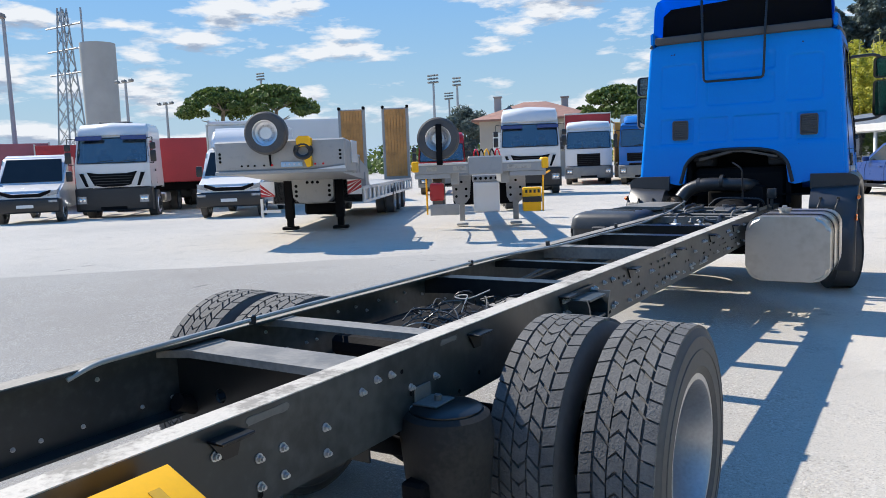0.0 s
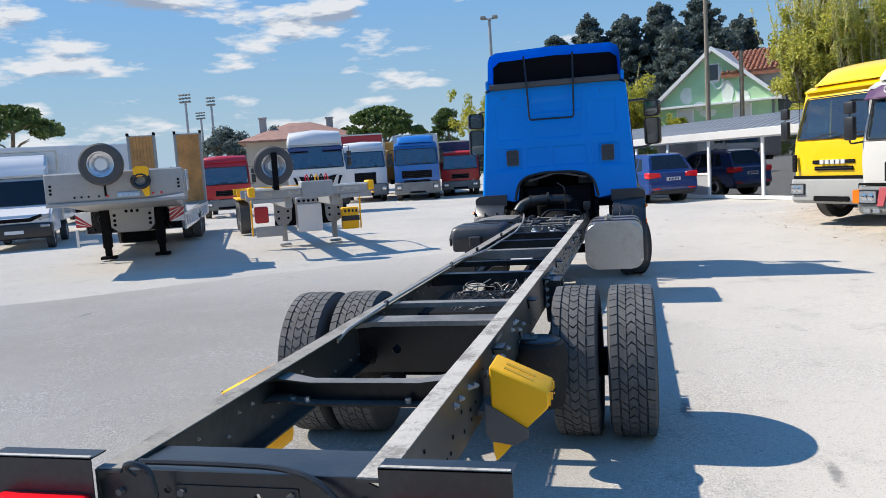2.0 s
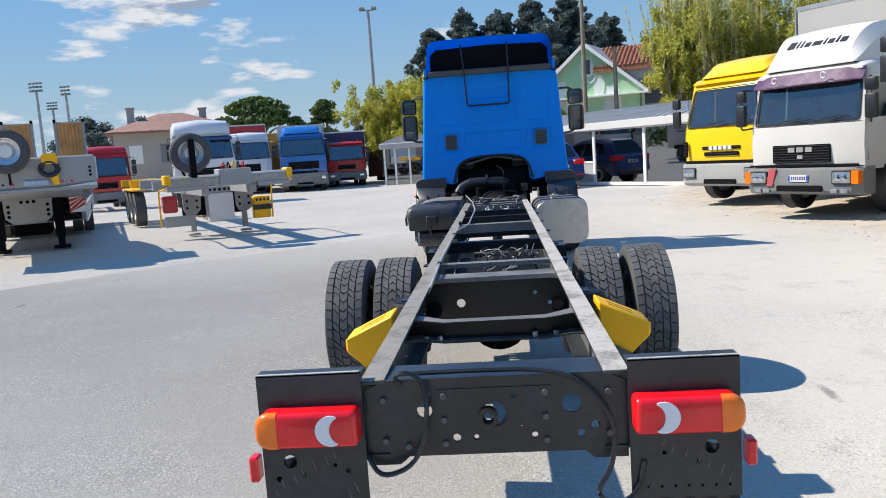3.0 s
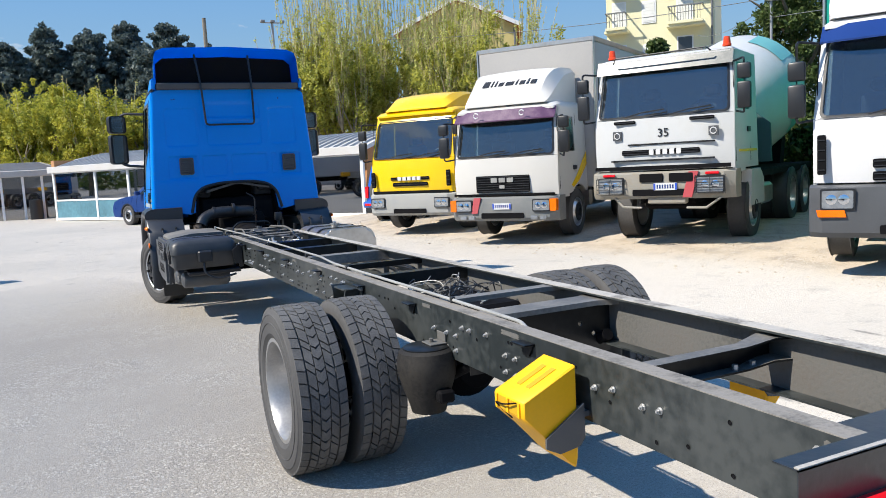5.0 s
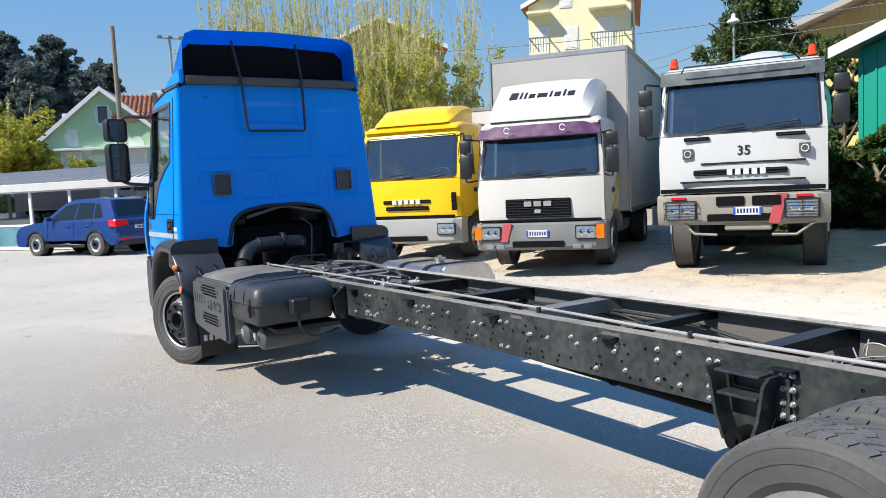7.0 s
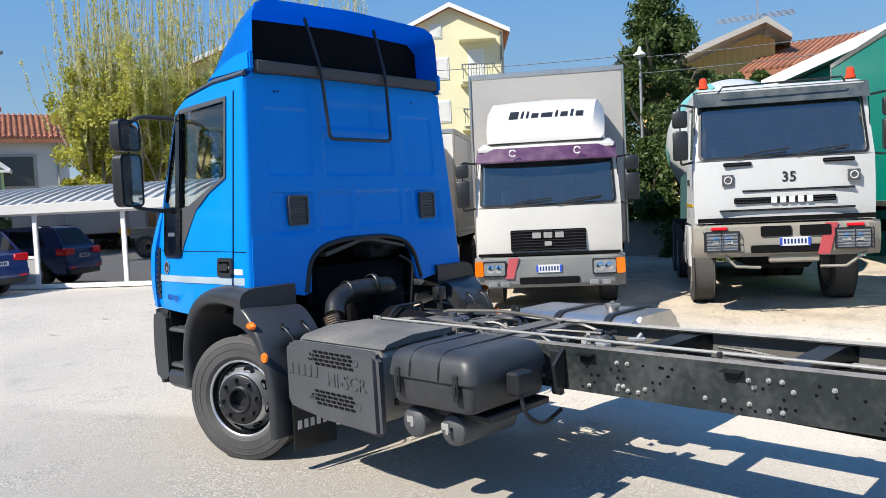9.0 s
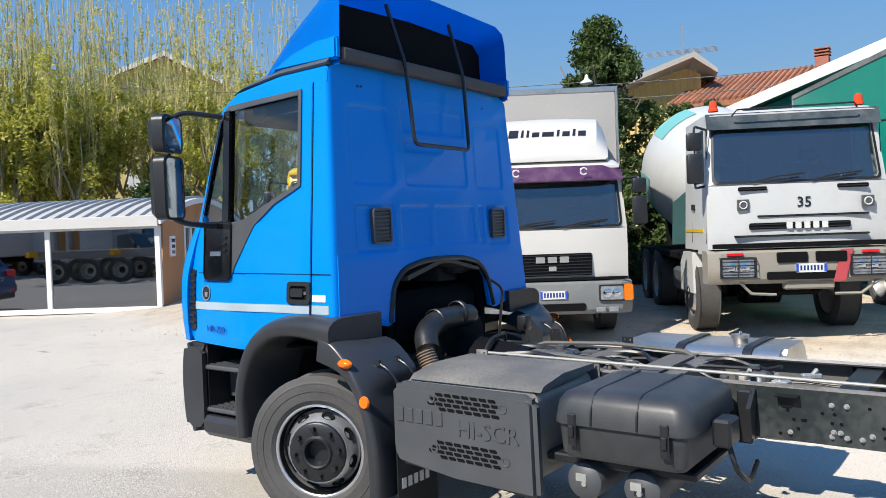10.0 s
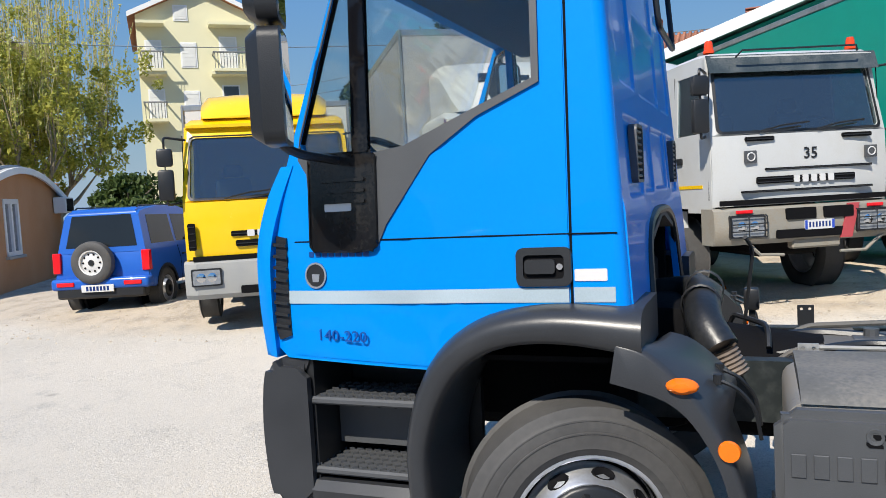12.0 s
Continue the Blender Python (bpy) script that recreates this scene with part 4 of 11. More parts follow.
def build_side_boxes():
    # silencer cover on the left
    bm = bmnew()
    prof = [(7.83, 0.40), (8.30, 0.44), (8.66, 0.46), (8.70, 0.52), (8.70, 0.86), (8.66, 0.89), (7.88, 0.885), (7.84, 0.86)]
    prism(bm, prof, YZ, -1.10, -1.02)
    bmesh.ops.bevel(bm, geom=[e for e in bm.edges], offset=0.026, segments=4, affect="EDGES")
    tpart("silencer_cover", bm, GREYPL, "dark grey plastic silencer cover with rows of slots")
    bm = bmnew()
    prism(bm, rrect(7.86, 8.66, 0.46, 0.90, 0.06), YZ, -1.02, -0.45)
    tpart("silencer_box", bm, mat("aluminised_steel", (0.36, 0.35, 0.33), 0.5, metal=0.5, var=0.3, dirt=0.5), "dusty metal silencer box")
    bm = bmnew()
    prism(bm, [(-1.03, 0.895), (-0.46, 0.915), (-0.46, 0.945), (-0.8, 0.95), (-1.0, 0.92)], XZ, 7.84, 8.62)
    tpart("heat_shield", bm, mat("heat_shield_grey", (0.13, 0.128, 0.12), 0.65, var=0.3, scale=2.5, dirt=0.6, dirt_col=(0.22, 0.20, 0.17)), "dusty grey heat shield")
    slot = bmnew()
    prism(slot, [(-0.022, -0.008), (0.014, -0.008), (0.022, 0.0), (0.022, 0.008), (-0.014, 0.008), (-0.022, 0.0)], YZ, -0.0015, 0.004)
    slot_me = mesh_of("slot", slot, DARK, 0)
    for z0 in (0.775, 0.535):
        for r in range(4):
            for k in range(8 if r not in (0, 3) else 7):
                y = 8.05 + 0.052 * k + (0.018 * (r % 2))
                part("slot", slot_me, DARK, truck, at=pose(-1.1008, y - 4.7, z0 + 0.024 * r + (y - 8.2) * 0.01))
    for y, z in ((8.43, 0.825), (8.01, 0.815), (8.42, 0.575), (8.0, 0.565)):
        bm = bmnew()
        lathe(bm, [(0.0, 0.004), (0.012, 0.004), (0.014, -0.002), (0.024, -0.004), (0.027, 0.004)], Matrix.Translation((-1.100, y, z)) @ Matrix.Rotation(radians(90), 4, "Y"), 12)
        tpart("screw_cap", bm, GREYPL)
    # raised bars where the cover carries its makers' word
    text_part("embossed_word", "HI-SCR", 0.115, GREYPL, truck, Matrix.Translation((-1.102, 8.10 - 4.7, 0.69)) @ Matrix.Rotation(radians(-90), 4, "Z") @ Matrix.Rotation(radians(90), 4, "X"), 0.004)
    for k in range(5):
        bm = bmnew()
        b6(bm, -1.106, -1.10, 8.655 - k * 0.062 - 0.042, 8.655 - k * 0.062, 0.69, 0.762, 0.002)
        tpart("embossed_bar", bm, GREYPL)
    # battery box
    bm = bmnew()
    loft(bm, [[(x, y, 0.635) for x, y in rrect(-1.075, -0.48, 7.16, 7.70, 0.04, 4)], [(x, y, 0.655) for x, y in rrect(-1.09, -0.47, 7.145, 7.715, 0.045, 4)], [(x, y, 0.80) for x, y in rrect(-1.10, -0.46, 7.13, 7.73, 0.05, 4)]])
    tpart("battery_box", bm, LIDBLACK, "ribbed black plastic battery box")
    bm = bmnew()
    R4 = lambda i: rrect(-1.115 + i, -0.45 - i, 7.115 + i, 7.745 - i, 0.07, 5)
    loft(bm, [[(x, y, 0.79) for x, y in R4(0.0)], [(x, y, 0.81) for x, y in R4(0.0)], [(x, y, 0.885) for x, y in R4(0.012)], [(x, y, 0.918) for x, y in R4(0.035)], [(x, y, 0.935) for x, y in R4(0.075)], [(x, y, 0.94) for x, y in R4(0.12)]])
    tpart("battery_lid", bm, LIDBLACK)
    for y in (7.34, 7.55):
        bm = bmnew()
        tube(bm, arc_pts([(-1.118, y, 0.80), (-1.108, y, 0.885), (-1.05, y, 0.937), (-0.55, y, 0.944)], 0.04, 3), 0.006, 6)
        tpart("lid_seam", bm, BLACK)
    for y in (7.22, 7.64):
        bm = bmnew()
        b6(bm, -1.125, -1.108, y - 0.018, y + 0.018, 0.70, 0.84, 0.005)
        b6(bm, -1.135, -1.12, y - 0.012, y + 0.012, 0.74, 0.79, 0.003)
        tube(bm, [(-1.128, y - 0.02, 0.80), (-1.128, y - 0.02, 0.70)], 0.004, 5)
        tpart("strap", bm, BLACK, "black rubber strap with a wire buckle")
    bm = bmnew()
    b6(bm, -0.95, -0.42, 7.15, 8.6, 0.56, 0.60, 0.008)
    b6(bm, -0.45, -0.412, 7.05, 7.12, 0.62, 0.87, 0.008)
    prism(bm, [(-0.42, 0.88), (-0.42, 0.66), (-0.50, 0.66), (-0.52, 0.80)], XZ, 7.04, 7.06)
    b6(bm, -0.86, -0.72, 7.03, 7.11, 0.70, 0.82, 0.012)
    tube(bm, arc_pts([(-0.8, 7.06, 0.72), (-0.82, 7.02, 0.60), (-0.70, 7.0, 0.52), (-0.5, 7.02, 0.56)], 0.06, 4), 0.012, 6)
    tpart("box_bracket", bm, BLACK)
    for y in (7.64, 7.38):
        bm = bmnew()
        lathe(bm, [(0.0, -0.015), (0.05, -0.012), (0.082, 0.01), (0.088, 0.03), (0.088, 0.45), (0.06, 0.48), (0.0, 0.485)], Matrix.Translation((-1.02 if y > 7.5 else -0.99, y, 0.51 if y > 7.5 else 0.50)) @ Matrix.Rotation(radians(90), 4, "Y"), 24)
        tpart("air_tank", bm, GREYPL, "small dark air reservoir")
        bm = bmnew()
        cy(bm, (-1.04, y - 0.01, 0.505), (-1.02, y - 0.01, 0.505), 0.012, None, 8)
        b6(bm, -1.036, -1.03, y - 0.02, y + 0.03, 0.515, 0.55)
        tpart("drain_valve", bm, PIPE)
    # fuel tank on the right
    bm = bmnew()
    prism(bm, rrect(0.46, 1.10, 0.38, 0.91, 0.12, 8), XZ, 7.12, 8.11)
    bmesh.ops.bevel(bm, geom=[e for e in bm.edges if abs(e.verts[0].co.y - e.verts[1].co.y) < 1e-5], offset=0.03, segments=3, affect="EDGES")
    tpart("fuel_tank", bm, ALU, "brushed aluminium fuel tank with rounded corners")
    for y in (7.30, 7.70):
        bm = bmnew()
        a, b = rrect(0.455, 1.105, 0.375, 0.915, 0.122, 8), rrect(0.448, 1.112, 0.368, 0.922, 0.126, 8)
        loft(bm, [[(u, y, v) for u, v in b], [(u, y + 0.05, v) for u, v in b], [(u, y + 0.05, v) for u, v in a], [(u, y, v) for u, v in a], [(u, y, v) for u, v in b]], cap=False)
        tpart("tank_strap", bm, BLACK)
    bm = bmnew()
    cy(bm, (0.72, 7.42, 0.90), (0.72, 7.42, 0.945), 0.04, 0.045, 16)
    cy(bm, (0.72, 7.42, 0.945), (0.72, 7.42, 0.965), 0.055, None, 16)
    b6(bm, 0.70, 0.74, 7.415, 7.425, 0.965, 0.985, 0.003)
    tpart("filler_cap", bm, ALU)
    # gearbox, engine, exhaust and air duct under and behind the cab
    # the engine's near-black colour carries the shade under the cab
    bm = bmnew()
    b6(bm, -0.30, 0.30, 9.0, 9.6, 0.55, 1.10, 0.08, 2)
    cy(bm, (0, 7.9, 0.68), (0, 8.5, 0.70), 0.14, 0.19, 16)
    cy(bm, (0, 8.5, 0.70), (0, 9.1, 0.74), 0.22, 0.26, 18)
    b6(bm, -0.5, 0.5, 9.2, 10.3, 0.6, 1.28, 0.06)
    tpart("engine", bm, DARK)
    bm = bmnew()
    tube(bm, arc_pts([(-0.545, 8.87, 0.96), (-0.49, 8.93, 1.05), (-0.38, 8.94, 1.10), (-0.25, 8.935, 1.115), (0.09, 8.99, 1.10), (0.16, 9.15, 1.08), (0.16, 9.4, 1.05)], 0.10, 6), 0.072, 16)
    tpart("air_duct", bm, mat("black_gloss_hose", (0.016, 0.018, 0.021), 0.36, var=0.3, scale=6, bump=0.1, fine=60, dirt=0.2, dirt_col=(0.06, 0.055, 0.05)), "shiny black air duct behind the cab")
    for x, z in ((-0.36, 1.128), (-0.12, 1.157)):
        bm = bmnew()
        lathe(bm, [(0.073, -0.02), (0.080, -0.015), (0.080, 0.015), (0.073, 0.02)], Matrix.Translation((x, 8.945, z - 0.022)) @ Matrix.Rotation(radians(90), 4, "Y"), 16)
        tpart("duct_clamp", bm, BLACK)
    bm = bmnew()
    ribs = []
    for k in range(7):
        ribs += [(0.05, 0.0165 * k), (0.06, 0.0165 * k + 0.008)]
    lathe(bm, ribs, Matrix.Translation((-0.585, 8.82, 0.87)) @ Matrix.Rotation(radians(-25), 4, "X"), 16)
    tpart("exhaust_flex", bm, mat("rusty_flex", (0.24, 0.19, 0.15), 0.6, metal=0.4, var=0.4), "rusty ribbed exhaust sleeve")
    bm = bmnew()
    tube(bm, arc_pts([(0.12, 8.8, 0.9), (0.12, 8.75, 1.28), (0.02, 8.78, 1.34)], 0.05, 4), 0.009, 6)
    tube(bm, arc_pts([(-0.2, 8.7, 0.9), (-0.12, 8.7, 0.98), (0.3, 8.85, 0.96), (0.34, 8.9, 0.8)], 0.06, 4), 0.012, 6)
    tpart("cable", bm, BLACK)
    # small brackets on the rails behind the cab
    for x, y, z, m_ in ((-0.425, 8.565, 0.965, BOLT), (0.405, 8.53, 0.985, BLACK), (0.405, 8.02, 0.96, BLACK), (-0.425, 7.86, 0.935, FRAME_DUST_LIT)):
        bm = bmnew()
        panel(bm, [(y - 0.036, RT - 0.05), (y + 0.036, RT - 0.05), (y + 0.036, z), (y - 0.036, z)], [ngon(y - 0.018, z - 0.018, 0.007, 8), ngon(y + 0.018, z - 0.018, 0.007, 8)], YZ, x - 0.004, x + 0.004)
        tpart("bracket", bm, m_, "flat drilled bracket plate")
    bm = bmnew()
    b6(bm, 0.36, 0.45, 8.73, 8.80, 0.965, 1.07, 0.012, 2)
    b6(bm, 0.39, 0.42, 8.75, 8.78, 0.86, 0.97)
    tpart("relay_box", bm, BLACK, "small black box on a stalk")
    for x, y0, y1, z, r in ((-0.30, 8.05, 8.62, 0.925, 0.016), (-0.22, 7.75, 8.70, 0.91, 0.011), (0.26, 7.5, 8.65, 0.915, 0.013), (0.05, 8.15, 8.85, 0.90, 0.02)):
        bm = bmnew()
        tube(bm, arc_pts([(x, y0, z - 0.09), (x, y0 + 0.08, z), (x + 0.05, (y0 + y1) / 2, z + 0.012), (x - 0.02, y1 - 0.1, z), (x - 0.02, y1, z - 0.08)], 0.06, 4), r, 7)
        tpart("hose", bm, FRAME_DUST_LIT if r < 0.015 else BLACK)
    for y, z, h in ((8.02, 0.90, 0.10), (8.42, 0.905, 0.08), (7.62, 0.895, 0.07)):
        bm = bmnew()
        prism(bm, [(y - 0.07, z), (y + 0.07, z), (y + 0.045, z - h), (y - 0.045, z - h)], lambda u, v, d: (d, u, v), -0.33, 0.33)
        tpart("cross_member", bm, FRAME_DUST_LIT, "dusty pressed cross member")
    rnd = random.Random(5)
    for k in range(14):
        x, y = rnd.uniform(-0.3, 0.3), rnd.uniform(7.3, 8.9)
        pts = [(x, y, 0.84)]
        for j in range(5):
            x, y = max(-0.36, min(0.36, x + rnd.uniform(-0.12, 0.12))), y - rnd.uniform(0.05, 0.3)
            pts.append((x, y, 0.84 + rnd.uniform(-0.03, 0.07)))
        bm = bmnew()
        tube(bm, arc_pts(pts, 0.06, 3), rnd.uniform(0.006, 0.014), 6)
        tpart("hose", bm, BLACK)
    for x, y, z, w in ((-0.15, 7.75, 0.83, 0.16), (0.18, 7.2, 0.8, 0.14), (0.05, 8.3, 0.86, 0.2)):
        bm = bmnew()
        b6(bm, x - w / 2, x + w / 2, y - 0.09, y + 0.09, z - 0.06, z + 0.05, 0.02)
        cy(bm, (x, y, z), (x, y, z + 0.08), 0.03, None, 10)
        tpart("valve_block", bm, GREYPL)


build_side_boxes()


def build_rail_kit():
    rnd = random.Random(23)
    for k in range(22):
        x, y = rnd.uniform(-0.30, 0.30), rnd.uniform(6.9, 8.7)
        bm = bmnew()
        w, l, h = rnd.uniform(0.02, 0.07), rnd.uniform(0.03, 0.12), rnd.uniform(0.02, 0.06)
        z = 0.80 + rnd.uniform(0, 0.06)
        bx(bm, (x, y, z), (w, l, h), 0.006, Matrix.Rotation(rnd.uniform(0, 3), 3, "Z"))
        cy(bm, (x, y, z), (x + rnd.uniform(-0.04, 0.04), y + rnd.uniform(-0.04, 0.04), z + h + 0.01), 0.012, None, 8)
        tpart("pipe_fitting", bm, (FLANGE, GREYPL, BOLT, FRAME_DUST_LIT)[k % 4])
    for k in range(11):
        x, y = rnd.choice((-0.33, -0.31, 0.33, 0.32)) + rnd.uniform(-0.02, 0.02), rnd.uniform(3.6, 6.6)
        pts = [(x, y, 0.74)]
        for j in range(7):
            x, y = max(-0.36, min(0.36, x + rnd.uniform(-0.04, 0.04))), y + rnd.uniform(0.2, 0.45)
            pts.append((x, min(y, 8.6), 0.76 + rnd.uniform(-0.03, 0.05)))
        bm = bmnew()
        tube(bm, arc_pts(pts, 0.1, 3), rnd.uniform(0.005, 0.011), 6)
        tpart("hose", bm, BLACK if k % 5 else FRAME_DUST_LIT)
    # loose pipe ends and pale clips on the near rail
    for y in (2.3, 3.9, 4.9, 6.2):
        bm = bmnew()
        b6(bm, -0.345, -0.322, y - 0.012, y + 0.012, RT + 0.003, RT + 0.035, 0.004)
        tpart("pipe_clip", bm, BLACK)
    # scuffed patches of bare primer on the outer rail faces
    for s in (-1, 1):
        for y, w, h in ((1.62, 0.14, 0.022), (2.45, 0.10, 0.02), (4.3, 0.12, 0.02), (5.0, 0.10, 0.018), (0.1, 0.09, 0.15)):
            pts = [(y + w * 0.5 * max(-1, min(1, 1.5 * math.cos(a))) * rnd.uniform(0.9, 1.05), RT - 0.012 - h * 0.5 + h * 0.5 * max(-1, min(1, 1.5 * math.sin(a))) * rnd.uniform(0.8, 1.05)) for a in np.linspace(0, math.tau, 18, endpoint=False)]
            bm = bmnew()
            prism(bm, pts, YZ, s * RX, s * (RX + 0.0012))
            tpart("scuff_patch", bm, FRAME_DUST_LIT)


build_rail_kit()


# cab


def side_x(z):
    """Half width of the cab at a height."""
    return 1.068 - max(0.0, z - 1.2) * 0.07


def smooth_pts(pts, n=4):
    """A line of (u, v) points drawn out into a smooth curve through them."""
    out = []
    for i in range(len(pts) - 1):
        p0, p1, p2, p3 = pts[max(0, i - 1)], pts[i], pts[i + 1], pts[min(len(pts) - 1, i + 2)]
        for j in range(n):
            t = j / n
            out.append(tuple(0.5 * (2 * b + (c - a) * t + (2 * a - 5 * b + 4 * c - d) * t * t + (3 * b - a - 3 * c + d) * t ** 3) for a, b, c, d in zip(p0, p1, p2, p3)))
    return out + [tuple(pts[-1])]


def knob_mesh():
    bm = bmnew()
    b6(bm, -0.011, 0.011, -0.011, 0.011, 0.0, 0.009)
    return mesh_of("step_knob", bm, GREYPL, 0)


KNOB = knob_mesh()


def nose_in(y):
    """How far the cab's side draws in towards its front."""
    t = max(0.0, (y - 9.7) / 0.77)
    return 0.055 * t * t


def rear_y(z):
    """Where the cab's rear wall stands at a height."""
    return 9.115 + 0.06 * (z - 1.2)


def out_of(y, z):
    """Wheel arch and guard drawn in a little round the door's middle."""
    return (9.5 + (y - 9.5) * 0.972, 1.55 + (z - 1.55) * 0.972)


def cut(bm, at, normal):
    bmesh.ops.bisect_plane(bm, geom=bm.verts[:] + bm.edges[:] + bm.faces[:], dist=1e-5, plane_co=at, plane_no=normal)


def skin(bm, outer, holes, at, d0, d1):
    """A plate with openings that follows the bowed side of the cab."""
    tmp = bmnew()
    panel(tmp, outer, holes, XY, d0, d1)
    u0, u1 = min(p[0] for p in outer), max(p[0] for p in outer)
    for k in range(14):
        y = 9.72 + 0.065 * k
        if u0 + 0.004 < y < u1 - 0.004:
            cut(tmp, (y, 0, 0), (1, 0, 0))
    for v in tmp.verts:
        v.co = at(*v.co)
    me = bpy.data.meshes.new("skin")
    tmp.to_mesh(me)
    tmp.free()
    bm.from_mesh(me)
    bpy.data.meshes.remove(me)
    return bm


PRESSED = ((-0.84, -0.43, 1.95, 2.44, 0.05), (0.46, 0.83, 1.95, 2.44, 0.05), (-0.34, 0.37, 1.95, 2.27, 0.05), (-0.34, 0.37, 2.30, 2.50, 0.04),
           (-0.84, -0.46, 1.545, 1.845, 0.03), (-0.42, -0.10, 1.555, 1.845, 0.03), (-0.06, 0.42, 1.565, 1.845, 0.03), (0.46, 0.54, 1.56, 1.845, 0.02), (0.57, 0.86, 1.545, 1.845, 0.03))


def pressing(x, z):
    """Depth of the pressed fields in the rear wall, with a faint wave of the sheet."""
    h = 0.0016 * math.sin(3.1 * x + 1.0) * math.sin(4.3 * z) + 0.0009 * math.sin(9.0 * x + 2.0 * z)
    for x0, x1, z0, z1, r in PRESSED:
        dx = max(x0 + r - x, 0.0, x - x1 + r)
        dz = max(z0 + r - z, 0.0, z - z1 + r)
        d = r - math.hypot(dx, dz)
        q = max(0.0, min(1.0, d / 0.022))
        h += 0.011 * q * q * (3 - 2 * q)
    low = max(0.0, min(1.0, (1.52 - 0.05 * math.exp(-(x / 0.5) ** 4) + 0.03 - z) / 0.03))
    return h - 0.006 * low


def build_cab():
    for s in (-1, 1):
        def at(u, v, d):
            return (s * (side_x(v) - nose_in(u) + d), u, v)
        outer = [(9.15, 1.19), (9.36, 1.185), (9.52, 1.155), (9.66, 1.09), (9.77, 1.0), (9.82, 0.97), (10.46, 0.99), (10.53, 1.05), (10.55, 1.32), (10.50, 1.56), (10.33, 2.02), (10.15, 2.50), (10.02, 2.56), (9.6, 2.60), (9.235, 2.62)]
        win = [(9.42, 1.97), (9.60, 1.90), (9.90, 1.78), (10.06, 1.76), (10.06, 2.47), (9.42, 2.49)]
        quarter = [(10.10, 1.76), (10.345, 1.76), (10.36, 1.82), (10.165, 2.41), (10.10, 2.45)]
        bm = bmnew()
        skin(bm, outer, [win, quarter], at, 0.0, -0.035)
        side_ob = tpart("cab_side", bm, BLUE, "bright blue painted cab side", 25)
        # the window openings are lined in black
        side_ob.data.materials.append(LACQUER)
        for pl in side_ob.data.polygons:
            c = pl.center
            if abs(pl.normal.x) < 0.5 and 9.40 < c.y + 4.7 < 10.352 and 1.72 < c.z < 2.50:
                pl.material_index = 1
        # door skin, slightly proud, with its shut line
        bm = bmnew()
        door = [(9.312, 1.20), (9.36, 1.20), (9.52, 1.17), (9.67, 1.10), (9.79, 1.01), (9.83, 0.985), (10.42, 1.005), (10.46, 1.30), (10.42, 1.50), (10.36, 1.66), (10.28, 1.70), (9.90, 1.70), (9.60, 1.82), (9.39, 1.94), (9.37, 2.52), (9.312, 2.54)]
        skin(bm, door, [], at, 0.004, 0.0005)
        tpart("door", bm, BLUE, "blue cab door", 25)
        bm = bmnew()
        tube(bm, [at(9.303, 1.2, 0.0), at(9.303, 2.55, 0.0)], 0.005, 5)
        tube(bm, [at(9.15, 1.44, 0.001), at(9.3, 1.442, 0.003)] + [at(9.6 + 0.1 * k, 1.444, 0.004) for k in range(9)], 0.003, 5)
        tpart("door_seam", bm, DARK)
        # window frame, belt trim and lower black panel
        bm = bmnew()
        o2 = [(9.395, 1.955), (9.62, 1.86), (9.80, 1.74), (9.98, 1.50), (10.02, 1.42), (10.08, 1.40), (10.27, 1.40), (10.31, 1.44), (10.33, 1.70), (10.37, 1.76), (10.36, 1.84), (10.17, 2.42), (10.08, 2.505), (9.395, 2.52)]
        skin(bm, o2, [win, quarter], at, 0.010, 0.0045)
        tpart("window_trim", bm, GREYPL, "dark grey plastic window surround", 25)
        bm = bmnew()
        skin(bm, rrect(10.015, 10.315, 1.405, 1.775, 0.035), [], at, 0.020, 0.010)
        bmesh.ops.bevel(bm, geom=[e for e in bm.edges if e.calc_face_angle(0) > 1.2 and abs(e.verts[0].co.x) > side_x(e.verts[0].co.z) - nose_in(e.verts[0].co.y) + 0.018], offset=0.006, segments=2, affect="EDGES")
        tpart("lower_panel", bm, LACQUER, "glossy black panel under the mirror")
        bm = bmnew()
        skin(bm, [(10.045, 1.76), (10.112, 1.76), (10.112, 2.47), (10.05, 2.475)], [], at, 0.020, 0.008)
        tpart("window_post", bm, LACQUER, "glossy black window post")
        bm = bmnew()
        for z in (1.59, 1.63, 1.67):
            skin(bm, rrect(10.06, 10.26, z - 0.006, z + 0.006, 0.004, 2), [], at, 0.030, 0.022)
        tpart("panel_rib", bm, LACQUER)
        bm = bmnew()
        skin(bm, rrect(10.12, 10.24, 1.555, 1.59, 0.005, 2), [], at, 0.0235, 0.022)
        tpart("sticker", bm, WHITE)
        for hole, nm in ((win, "window_pane"), (quarter, "quarter_pane")):
            bm = bmnew()
            skin(bm, hole, [], at, -0.012, -0.016)
            tpart(nm, bm, GLASS, "clear cab window", 0).visible_shadow = False
        # handle
        bm = bmnew()
        skin(bm, rrect(9.30, 9.49, 1.27, 1.40, 0.025), [rrect(9.325, 9.465, 1.295, 1.375, 0.015)], at, 0.018, 0.004)
        tpart("handle_surround", bm, BLACK)
        bm = bmnew()
        skin(bm, rrect(9.325, 9.465, 1.295, 1.375, 0.015), [], at, 0.006, 0.004)
        tpart("handle_cup", bm, DARK)
        bm = bmnew()
        skin(bm, rrect(9.355, 9.46, 1.312, 1.36, 0.012), [], at, 0.02, 0.008)
        tpart("door_handle", bm, BLACK)
        bm = bmnew()
        cy(bm, at(9.34, 1.335, 0.006), at(9.34, 1.335, 0.016), 0.011, None, 10)
